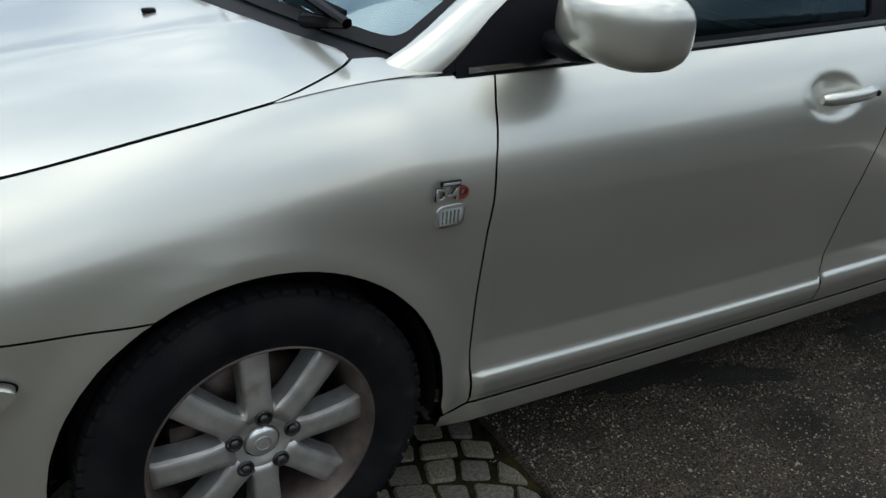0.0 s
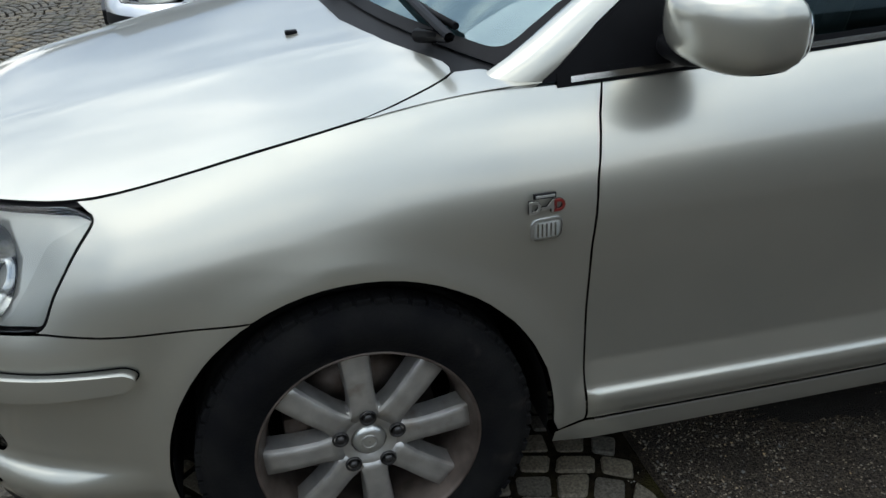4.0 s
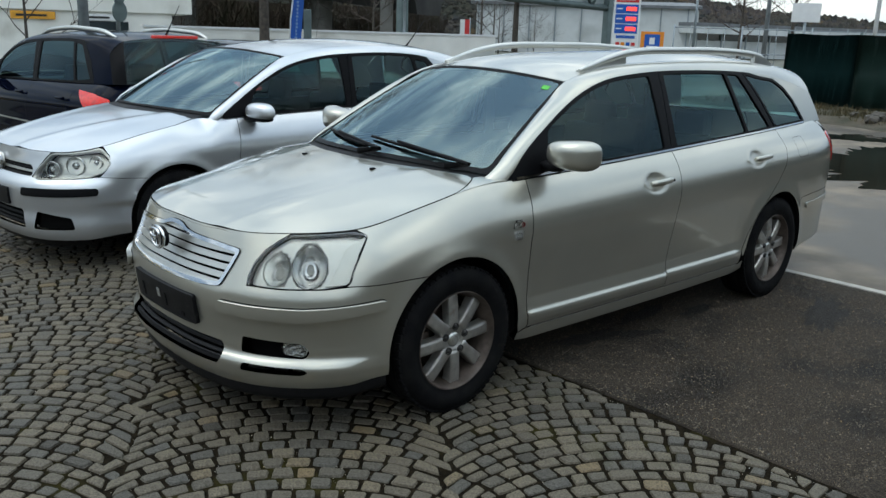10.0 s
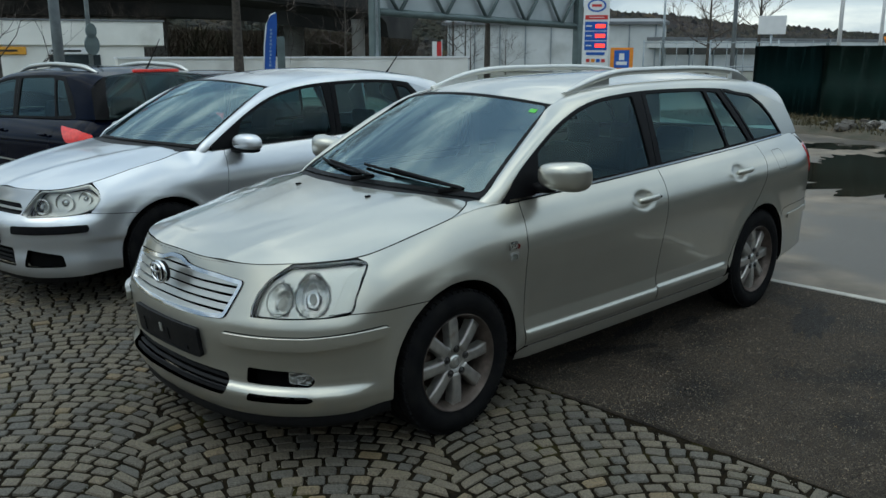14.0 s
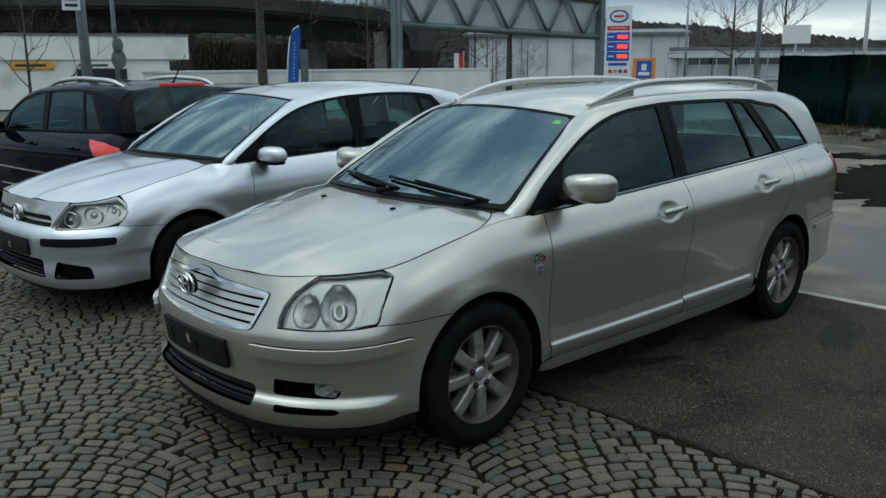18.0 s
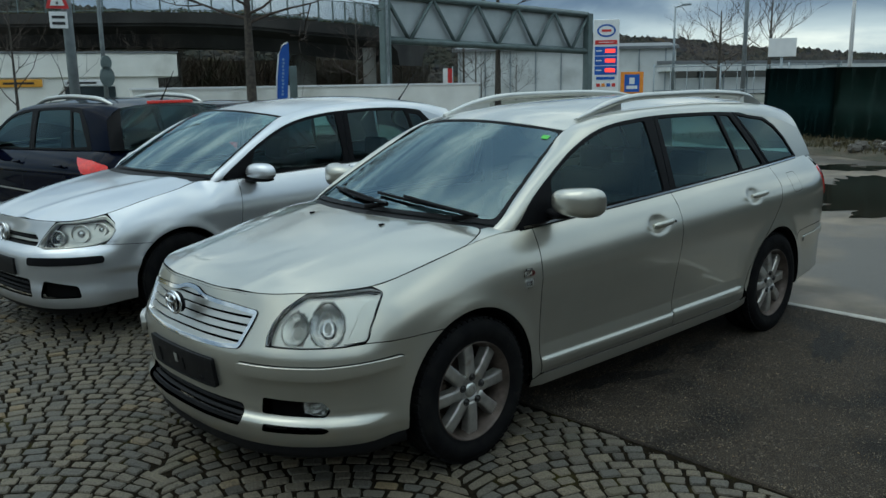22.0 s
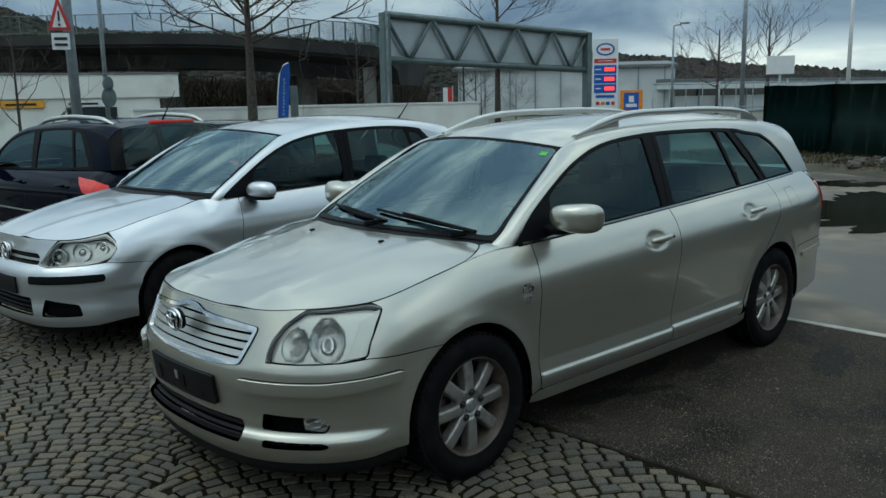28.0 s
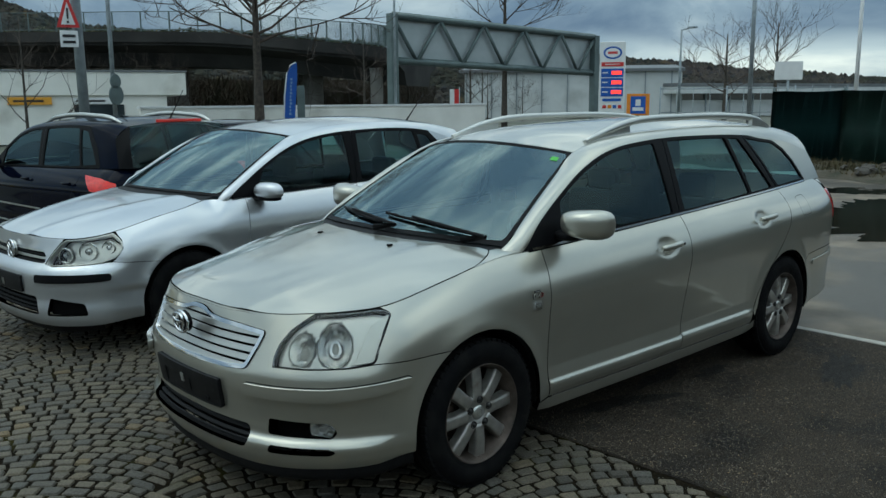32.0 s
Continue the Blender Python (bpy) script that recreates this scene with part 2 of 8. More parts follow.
M_STONE = material("granite_cobble", (0.138, 0.120, 0.090), 0.6, spec=0.22, second=(0.058, 0.050, 0.038), scale=150, bump=0.018, bump_scale=170, island=0.24,
                   stain=(0.06, 0.062, 0.03), stain_scale=2.6, stain_at=(0.6, 0.85), stain_rough=0.75)
M_STONE_ONE = material("granite_cobble_single", (0.138, 0.120, 0.090), 0.6, spec=0.22, second=(0.058, 0.050, 0.038), scale=150, bump=0.018, bump_scale=170, island=-0.24,
                   stain=(0.06, 0.062, 0.03), stain_scale=2.6, stain_at=(0.6, 0.85), stain_rough=0.75)
M_JOINT = material("damp_joint_soil", (0.006, 0.005, 0.0035), 0.95, spec=0.04, second=(0.017, 0.013, 0.008), scale=40, bump=0.03, bump_scale=150,
                   stain=(0.040, 0.036, 0.010), stain_scale=3.2, stain_at=(0.56, 0.74))
M_ASPHALT = material("worn_damp_asphalt", (0.102, 0.081, 0.060), 0.72, spec=0.1, second=(0.014, 0.012, 0.010), scale=170, bump=0.05, bump_scale=260,
                     stain=(0.016, 0.014, 0.012), stain_scale=1.9, stain_at=(0.50, 0.66), stain_rough=0.55)
M_DAMP = material("damp_oily_asphalt", (0.018, 0.016, 0.014), 0.6, spec=0.12, second=(0.022, 0.019, 0.015), scale=120, bump=0.04, bump_scale=200)
M_CHIP = material("asphalt_chippings", (0.185, 0.152, 0.108), 0.6, vary=0.3, scale=40, island=0.45)
M_GRIT = material("pale_grit", (0.34, 0.31, 0.26), 0.7, vary=0.3, scale=40, island=0.3)
M_SLAB = material("wet_concrete_yard", (0.20, 0.163, 0.122), 0.6, spec=0.22, second=(0.085, 0.070, 0.052), scale=2.2, bump=0.004, bump_scale=60,
                  stain=(0.062, 0.052, 0.040), stain_scale=0.6, stain_at=(0.42, 0.56), stain_rough=0.38)
M_PUDDLE = material("standing_rain_water", (0.012, 0.012, 0.009), 0.015, spec=0.6, second=(0.03, 0.027, 0.02), scale=0.8, bump=0.0004, bump_scale=9)
M_KERB = material("pale_kerb_edge", (0.42, 0.40, 0.35), 0.7, vary=0.25, scale=12, bump=0.01)
M_GROUND = material("distant_ground", (0.12, 0.115, 0.10), 0.85, second=(0.07, 0.08, 0.05), scale=0.4, stain=(0.05, 0.06, 0.03), stain_scale=0.05)


# ---- building helpers ----
def mesh_of(name, verts, faces, mat, smooth=False, normals=None):
    me = bpy.data.meshes.new(name)
    me.from_pydata([tuple(v) for v in verts], [], [tuple(f) for f in faces])
    me.materials.append(mat)
    if smooth or normals is not None:
        me.polygons.foreach_set("use_smooth", [True] * len(me.polygons))
    me.update()
    if normals is not None:
        me.normals_split_custom_set_from_vertices([tuple(v) for v in normals])
    return me


def thing(name, label, category, at=(0, 0, 0), group="", kind="", turn=0.0):
    ob = new(name)
    ob.empty_display_size = 0.1
    ob.matrix_world = pose(*at, 0, 0, turn)
    return tagged(ob, label, category, group, kind)


def part(name, bm, mat, parent, label=""):
    """Links a bmesh or a mesh as one mesh object under a thing or a part."""
    if isinstance(bm, bmesh.types.BMesh):
        me = bpy.data.meshes.new(name)
        bm.to_mesh(me)
        bm.free()
        me.materials.append(mat)
    else:
        me = bm
    ob = new(name, me)
    ob.parent = parent
    return tagged(ob, label)


def solid(name, bm, mat, label="", category="", group="", kind="", at=(0, 0, 0), turn=0.0):
    ob = part(name, bm, mat, None)
    ob.matrix_world = pose(*at, 0, 0, turn)
    return tagged(ob, label, category, group, kind)


def box(lo, hi, bevel=0.0, bm=None, segments=2):
    bm = bm or bmesh.new()
    g = bmesh.ops.create_cube(bm, size=1)
    vs = g["verts"]
    for v in vs:
        for i in range(3):
            v.co[i] = lo[i] + (v.co[i] + 0.5) * (hi[i] - lo[i])
    if bevel:
        es = list({e for v in vs for e in v.link_edges})
        bmesh.ops.bevel(bm, geom=es, offset=bevel, segments=segments, profile=0.6, affect="EDGES")
    return bm


def tube(points, radius, sides=8, bm=None, cap=True):
    """A round bar along points; radius may be one number or one a point."""
    bm = bm or bmesh.new()
    pts = [Vector(p) for p in points]
    rad = radius if hasattr(radius, "__len__") else [radius] * len(pts)
    rings, side = [], None
    for i, p in enumerate(pts):
        d = (pts[min(i + 1, len(pts) - 1)] - pts[max(i - 1, 0)]).normalized()
        ref = Vector((0, 0, 1)) if abs(d.z) < 0.9 else Vector((1, 0, 0))
        a = d.cross(ref).normalized()
        b = d.cross(a)
        rings.append([bm.verts.new(p + rad[i] * (math.cos(t) * a + math.sin(t) * b)) for t in [2 * math.pi * k / sides for k in range(sides)]])
    for r, q in zip(rings, rings[1:]):
        for k in range(sides):
            f = bm.faces.new((r[k], r[(k + 1) % sides], q[(k + 1) % sides], q[k]))
            f.smooth = True
    if cap:
        bm.faces.new(rings[0][::-1])
        bm.faces.new(rings[-1])
    bmesh.ops.recalc_face_normals(bm, faces=bm.faces[:])
    return bm


def lathe(profile, sides=48, axis="y", bm=None):
    """Turns (radius, along) pairs round the axis."""
    bm = bm or bmesh.new()
    rings = []
    for k in range(sides):
        t = 2 * math.pi * k / sides
        c, s = math.cos(t), math.sin(t)
        rings.append([bm.verts.new((r * c, a, r * s) if axis == "y" else ((r * c, r * s, a) if axis == "z" else (a, r * c, r * s))) for r, a in profile])
    for k in range(sides):
        p, q = rings[k], rings[(k + 1) % sides]
        for i in range(len(profile) - 1):
            f = bm.faces.new((p[i], p[i + 1], q[i + 1], q[i]))
            f.smooth = True
    bmesh.ops.remove_doubles(bm, verts=bm.verts[:], dist=1e-5)
    bmesh.ops.recalc_face_normals(bm, faces=bm.faces[:])
    return bm


def prism(outline, depth, axis="y", bm=None):
    """A flat outline given thickness: points in the two other axes, from 0 to depth along the axis."""
    bm = bm or bmesh.new()
    put = {"y": lambda a, b, d: (a, d, b), "x": lambda a, b, d: (d, a, b), "z": lambda a, b, d: (a, b, d)}[axis]
    lo = [bm.verts.new(put(a, b, 0)) for a, b in outline]
    hi = [bm.verts.new(put(a, b, depth)) for a, b in outline]
    n = len(outline)
    bm.faces.new(lo)
    bm.faces.new(hi[::-1])
    for i in range(n):
        bm.faces.new((lo[i], hi[i], hi[(i + 1) % n], lo[(i + 1) % n]))
    bmesh.ops.recalc_face_normals(bm, faces=bm.faces[:])
    return bm


# ---- ground ----
EDGE, SLAB, YARD_END = 0.645, 3.42, -2.2          # where the setts meet the asphalt, the asphalt the yard, and the yard ends
bm = bmesh.new()
bmesh.ops.create_grid(bm, x_segments=24, y_segments=24, size=1500)
solid("ground", bm, M_GROUND, "open ground that runs out to the hills", "ground", kind="structure", at=(0, 0, -0.06))
solid("joint_bed", box((-16, -9, -0.058), (EDGE, 10.2, -0.0035)), M_JOINT, "dark damp soil with moss between the setts", "ground", kind="structure")


def tarmac(x0, x1, y0, y1, step):
    bm = bmesh.new()
    nx, ny = int((x1 - x0) / step), int((y1 - y0) / step)
    vs = [[bm.verts.new((x0 + (x1 - x0) * i / nx + (0.012 * noise.noise((0, y0 + (y1 - y0) * j / ny * 3, 0)) if i == 0 else 0), y0 + (y1 - y0) * j / ny, 0)) for j in range(ny + 1)] for i in range(nx + 1)]
    for row in vs:
        for v in row:
            v.co.z = 0.006 * noise.noise(v.co * 0.9) + 0.0025 * noise.noise(v.co * 7) - 0.001
    for i in range(nx):
        for j in range(ny):
            bm.faces.new((vs[i][j], vs[i + 1][j], vs[i + 1][j + 1], vs[i][j + 1])).smooth = True
    edge = [e for e in bm.edges if e.is_boundary]
    g = bmesh.ops.extrude_edge_only(bm, edges=edge)
    for v in g["geom"]:
        if isinstance(v, bmesh.types.BMVert):
            v.co.z -= 0.05
    return bm


solid("asphalt", tarmac(EDGE, SLAB - 0.04, YARD_END, 9.5, 0.07), M_ASPHALT, "worn damp dark asphalt strip with wet patches", "asphalt", kind="structure")
solid("kerb", box((SLAB - 0.04, YARD_END, -0.05), (SLAB + 0.03, 9.5, 0.006), 0.006), M_KERB, "narrow pale kerb at the edge of the yard", "kerb", kind="structure")
solid("yard", box((SLAB + 0.03, YARD_END, -0.05), (60, 22, 0.0)), M_SLAB, "wet pale concrete yard with wide dark puddles", "yard", kind="structure")

# yard stops out of view; asphalt added beyond it keeps the door reflections dark
solid("open_asphalt", box((EDGE, -19.5, -0.05), (60, YARD_END, -0.003)), M_ASPHALT, "worn dark asphalt, run on unseen past the yard to darken door reflections", "asphalt", kind="structure")


def puddle(cx, cy, rx, ry, turn, seed):
    """A shallow sheet of water with a ragged shore."""
    bm = bmesh.new()
    n = 260
    ring = []
    for k in range(n):
        t = 2 * math.pi * k / n
        c, s = math.cos(t), math.sin(t)
        r = 1 + 0.45 * noise.noise((2 * c + seed, 2 * s, 0)) + 0.22 * noise.noise((6 * c, 6 * s, seed)) + 0.14 * noise.noise((15 * c, 15 * s, seed))
        ring.append(bm.verts.new((rx * r * c, ry * r * s, 0)))
    mid_v = bm.verts.new((0, 0, 0.0005))
    for k in range(n):
        bm.faces.new((ring[k], ring[(k + 1) % n], mid_v))
    solid("puddle", bm, M_PUDDLE, "wide still rain puddle on the yard", "puddle", "puddles on the yard", "structure", (cx, cy, 0.004), turn)


puddle(9.6, 0.2, 2.5, 1.9, 28, 3)
puddle(12.6, 1.0, 1.3, 0.8, 20, 9)
puddle(12.9, 2.9, 0.55, 0.9, 30, 14)
puddle(8.3, -1.9, 2.2, 0.9, 24, 21)
puddle(14.0, -1.0, 0.9, 1.6, 28, 26)

DAMP_SPOTS = ((1.18, -0.62, 0.22, 0.06, -8, 2), (1.45, -0.74, 0.20, 0.05, -25, 6), (1.75, -0.56, 0.22, 0.06, 4, 11), (2.1, -0.72, 0.16, 0.05, 0, 15), (2.65, -1.25, 0.34, 0.10, 20, 19))


def damp_patch(cx, cy, rx, ry, turn, seed):
    """A dark damp stain with a ragged rim that lies on the swells of the asphalt."""
    bm = bmesh.new()
    n, rings = 90, []
    c0, s0 = math.cos(radians(turn)), math.sin(radians(turn))
    for f in (0.02, 0.25, 0.5, 0.75, 1.0):
        row = []
        for k in range(n):
            t = 2 * math.pi * k / n
            c, q = math.cos(t), math.sin(t)
            r = f * (1 + 0.5 * noise.noise((2 * c + seed, 2 * q, 0)) + 0.35 * noise.noise((6 * c, 6 * q, seed)) + 0.25 * noise.noise((14 * c, 14 * q, seed)))
            x, y = cx + rx * r * c * c0 - ry * r * q * s0, cy + rx * r * c * s0 + ry * r * q * c0
            v = Vector((x, y, 0))
            row.append(bm.verts.new((x, y, 0.006 * noise.noise(v * 0.9) + 0.0025 * noise.noise(v * 7) + 0.0005)))
        rings.append(row)
    bm.faces.new(rings[0])
    for a, b in zip(rings, rings[1:]):
        for k in range(n):
            bm.faces.new((a[k], b[k], b[(k + 1) % n], a[(k + 1) % n])).smooth = True
    bmesh.ops.recalc_face_normals(bm, faces=bm.faces[:])
    solid("damp_patch", bm, M_DAMP, "dark damp oily patch on the asphalt", "stain", "damp patches on the asphalt", "structure")


for spot in DAMP_SPOTS:
    damp_patch(*spot)

# loose chippings that show on the asphalt
rnd = random.Random(4)
cv, cf = [], []
for i in range(52000):
    x, y = EDGE + 0.02 + (SLAB - EDGE - 0.08) * rnd.random() ** 1.25, rnd.uniform(-3.0, 0.5)
    r = rnd.uniform(0.0014, 0.0044) * (1.5 if rnd.random() < 0.12 else 1.0) * rnd.uniform(0.7, 1.25)
    z = 0.006 * noise.noise(Vector((x, y, 0)) * 0.9) + 0.0025 * noise.noise(Vector((x, y, 0)) * 7) - 0.001
    a = rnd.uniform(0, 6.3)
    k = len(cv)
    for j in range(4):
        cv.append((x + r * math.cos(a + j * 1.57) * rnd.uniform(0.7, 1.2), y + r * math.sin(a + j * 1.57) * rnd.uniform(0.7, 1.2), z - 0.001))
    cv.append((x, y, z + r * 0.55))
    cf += [(k + j, k + (j + 1) % 4, k + 4) for j in range(4)]
solid("chippings", mesh_of("chippings", cv, cf, M_CHIP), M_CHIP, "pale stone chippings set in the asphalt", "stone chips", kind="stuff")


# ---- setts laid in segmental arcs ----
ALONG, UP = Vector((0.84, -0.543)), Vector((0.543, 0.84))      # across the bands of arcs, and the way the arcs climb


def sett_grid(x0, x1, y0, y1):
    """Corner outlines of small stones: bands of arcs stacked one on another, the joints square to the arc."""
    r = random.Random(11)
    span, big, row, count = 1.22, 0.88, 0.075, 17
    wide = math.asin((span / 2 + 0.05) / big)
    stones = []
    for band in range(-16, 12):
        mid_s = 0.96 + band * span
        for j in range(-105, 190):
            base = ALONG * mid_s + UP * (j * row - big)
            if not (x0 - 1.2 < base.x + UP.x * big < x1 + 1.2 and y0 - 1.2 < base.y + UP.y * big < y1 + 1.2):
                continue
            shift = r.uniform(0, 1)
            lo_u = -span / 2 + 0.09 * noise.noise((band * 3.1, j * 1.7, 0.5))
            hi_u = span / 2 + 0.09 * noise.noise(((band + 1) * 3.1, j * 1.7, 0.5))
            cuts = [-wide] + [wide * (2 * (i + shift + r.uniform(-0.17, 0.17)) / count - 1) for i in range(count)] + [wide]
            cuts = [c for k, c in enumerate(cuts) if k in (0, len(cuts) - 1) or lo_u + 0.045 < (big + row / 2) * math.sin(c) < hi_u - 0.045]
            for a, c in zip(cuts, cuts[1:]):
                quad = []
                for t, far in ((a, 0), (c, 0), (c, 1), (a, 1)):
                    d = big + (row * math.cos(t) + math.sqrt(big * big - (row * math.sin(t)) ** 2) - big if far else 0.0)
                    u = max(lo_u, min(hi_u, d * math.sin(t)))
                    p = base + ALONG * u + UP * math.sqrt(d * d - u * u)
                    p += Vector((noise.noise((p.x * 9, p.y * 9, 3)), noise.noise((p.x * 9, p.y * 9, 8)))) * 0.012
                    quad.append(p)
                m = sum(quad, Vector((0, 0))) / 4
                if not (x0 < m.x and y0 < m.y < y1 and min(q.x for q in quad) < x1 - 0.03):
                    continue
                g = r.uniform(0.0045, 0.0078)
                cut = []
                for k in range(4):
                    q, e1, e2 = quad[k], quad[(k + 1) % 4] - quad[k], quad[k - 1] - quad[k]
                    if e1.length < 0.012 or e2.length < 0.012:
                        cut.append(q.lerp(m, 0.1))
                        continue
                    cut.append(q + e1.normalized() * g + e2.normalized() * g + Vector((r.uniform(-1, 1), r.uniform(-1, 1))) * 0.0042)
                cut = [(min(q.x, x1), q.y) for q in cut]
                turns = [(cut[k][0] - cut[k - 1][0]) * (cut[(k + 1) % 4][1] - cut[k][1]) - (cut[k][1] - cut[k - 1][1]) * (cut[(k + 1) % 4][0] - cut[k][0]) for k in range(4)]
                sides = [math.hypot(cut[k][0] - cut[k - 1][0], cut[k][1] - cut[k - 1][1]) for k in range(4)]
                if min(turns) * max(turns) <= 0 or sum(sides) < 0.16 or min(sides) < 0.016:
                    continue
                stones.append((sum(q[0] for q in cut) / 4, sum(q[1] for q in cut) / 4, cut, r.uniform(-0.003, 0.004), r.uniform(0.83, 0.91)))
    return stones


def sett_shape(cx, cy, quad, lift, inner):
    """A sett: upright sides, a worn rounded rim and a crowned top."""
    vs = []
    ring = []
    for k in range(4):
        a, b = quad[k], quad[(k + 1) % 4]
        z = quad[k - 1]
        near_b, near_z = (a[0] * 0.87 + b[0] * 0.13, a[1] * 0.87 + b[1] * 0.13), (a[0] * 0.87 + z[0] * 0.13, a[1] * 0.87 + z[1] * 0.13)
        ring += [near_z, ((near_z[0] + near_b[0] + a[0] * 1.5) / 3.5, (near_z[1] + near_b[1] + a[1] * 1.5) / 3.5), near_b]
    n = len(ring)
    tilt = (0.03 * noise.noise((cx * 3, cy * 3, 1)), 0.03 * noise.noise((cx * 3, cy * 3, 9)))
    for shrink, z in ((1.0, -0.03), (0.98, -0.006 + lift), (inner, 0.0025 + lift)):
        for x, y in ring:
            dx, dy = (x - cx) * shrink, (y - cy) * shrink
            vs.append((dx, dy, z + (dx * tilt[0] + dy * tilt[1] if z > -0.02 else 0)))
    vs.append((0, 0, 0.0035 + lift))
    fs = []
    for lv in range(2):
        for k in range(n):
            fs.append((lv * n + k, lv * n + (k + 1) % n, (lv + 1) * n + (k + 1) % n, (lv + 1) * n + k))
    fs += [(2 * n + k, 2 * n + (k + 1) % n, 3 * n) for k in range(n)]
    return vs, fs


setts = sett_grid(-7.5, EDGE - 0.022, -4.6, 10.0)
near = [s for s in setts if -1.35 < s[0] < EDGE and -1.75 < s[1] < -0.1][:300]
taken = {id(s) for s in near}
jv, jf = [], []
for s in setts:
    if id(s) in taken:
        continue
    vs, fs = sett_shape(*s)
    k = len(jv)
    jv += [(s[0] + v[0], s[1] + v[1], v[2]) for v in vs]
    jf += [tuple(k + i for i in f) for f in fs]
rnd = random.Random(17)
cv, cf = [], []
for i in range(5200):
    x, y = rnd.uniform(-2.6, EDGE - 0.01), rnd.uniform(-2.9, 1.3)
    if noise.noise((x * 2.1, y * 2.1, 5)) < -0.05:
        continue
    r = rnd.uniform(0.0015, 0.0042)
    a, k = rnd.uniform(0, 6.3), len(cv)
    for j in range(4):
        cv.append((x + r * math.cos(a + j * 1.57) * rnd.uniform(0.6, 1.3), y + r * math.sin(a + j * 1.57) * rnd.uniform(0.6, 1.3), -0.0045))
    cv.append((x, y, -0.0032 + r * 0.8))
    cf += [(k + j, k + (j + 1) % 4, k + 4) for j in range(4)]
solid("joint_grit", mesh_of("joint_grit", cv, cf, M_GRIT), M_GRIT, "pale grit lying in the joints of the setts", "grit", kind="stuff")
paving = tagged(new("pavement"), "grey granite setts laid in arcs with mossy joints", "paving", kind="structure")
me = mesh_of("setts", jv, jf, M_STONE)
tagged(part("setts", me, None, paving), kind="stuff")


# ---- the distance ----
M_WHITEWALL = material("white_render", (0.78, 0.77, 0.72), 0.8, second=(0.68, 0.67, 0.62), scale=0.8, bump=0.004, bump_scale=40, stain=(0.42, 0.40, 0.35), stain_scale=0.5, stain_at=(0.58, 0.8))
M_METALWALL = material("pale_sheet_cladding", (0.56, 0.58, 0.58), 0.5, second=(0.48, 0.50, 0.50), scale=0.6, stain=(0.36, 0.37, 0.36), stain_scale=0.3, stain_at=(0.55, 0.8))
M_DARKROOF = material("grey_roofing", (0.16, 0.17, 0.18), 0.7, vary=0.3, scale=0.8)
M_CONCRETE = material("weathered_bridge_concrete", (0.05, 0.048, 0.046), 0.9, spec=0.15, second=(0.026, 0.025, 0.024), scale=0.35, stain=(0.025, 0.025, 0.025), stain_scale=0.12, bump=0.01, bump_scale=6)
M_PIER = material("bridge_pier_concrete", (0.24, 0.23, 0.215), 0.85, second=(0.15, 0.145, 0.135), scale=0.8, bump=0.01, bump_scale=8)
M_GALV = material("galvanised_steel", (0.30, 0.34, 0.36), 0.5, 0.5, second=(0.22, 0.25, 0.27), scale=6)
M_GANTRY = material("grey_green_painted_steel", (0.13, 0.17, 0.17), 0.55, 0.2, second=(0.09, 0.12, 0.12), scale=2)
M_SIGNBACK = material("dull_aluminium_sign_back", (0.42, 0.46, 0.47), 0.5, 0.4, second=(0.35, 0.39, 0.40), scale=1.2)
M_BARK = material("bare_bark", (0.075, 0.062, 0.05), 0.9, second=(0.035, 0.03, 0.025), scale=12, bump=0.03, bump_scale=40)
M_TWIG = material("bare_twigs", (0.07, 0.052, 0.042), 0.9, vary=0.4, scale=3)
M_SCRUB = material("leafless_scrub", (0.05, 0.036, 0.027), 0.95, spec=0.1, second=(0.026, 0.026, 0.016), scale=0.7)
M_HILL = material("wooded_hillside", (0.052, 0.044, 0.040), 0.95, spec=0.1, second=(0.030, 0.031, 0.024), scale=0.05, island=0.35)
M_GREENNET = material("dark_green_fence_net", (0.0045, 0.026, 0.026), 0.85, spec=0.15, second=(0.0035, 0.021, 0.021), scale=0.7, bump=0.01, bump_scale=30)
M_GREENPANE = material("green_plastic_sheet", (0.006, 0.036, 0.028), 0.6, vary=0.3, scale=2)
M_GRAVEL = material("rough_verge", (0.07, 0.055, 0.036), 0.95, second=(0.03, 0.03, 0.016), scale=3, bump=0.05, bump_scale=20)
M_RUBBLE = material("dirty_rubble", (0.07, 0.062, 0.052), 0.9, second=(0.035, 0.032, 0.027), scale=6)
M_OLDGRASS = material("dead_winter_grass", (0.10, 0.075, 0.035), 0.9, second=(0.045, 0.045, 0.018), scale=2, island=0.3)
M_BLUE = material("blue_sign_print", (0.008, 0.09, 0.42), 0.45, vary=0.15, scale=4)
M_WHITE = material("white_sign_face", (0.72, 0.73, 0.73), 0.45, vary=0.08, scale=4)
M_FADED = material("faded_print", (0.22, 0.34, 0.55), 0.5, vary=0.2, scale=9)
M_RED = material("red_sign_print", (0.55, 0.03, 0.03), 0.45, vary=0.15, scale=5)
M_ORANGE = material("orange_sign_print", (0.75, 0.25, 0.02), 0.45, vary=0.15, scale=5)
M_YELLOW = material("yellow_sign_face", (0.70, 0.33, 0.03), 0.5, vary=0.15, scale=5)
M_DIGIT = glow("red_price_digits", (1.0, 0.05, 0.04), 1.2)
M_SHOPGLASS = material("dark_shop_glass", (0.03, 0.04, 0.045), 0.08, vary=0.5, scale=1)
M_BLACKSIGN = material("black_print", (0.01, 0.01, 0.011), 0.5, vary=0.2, scale=6)
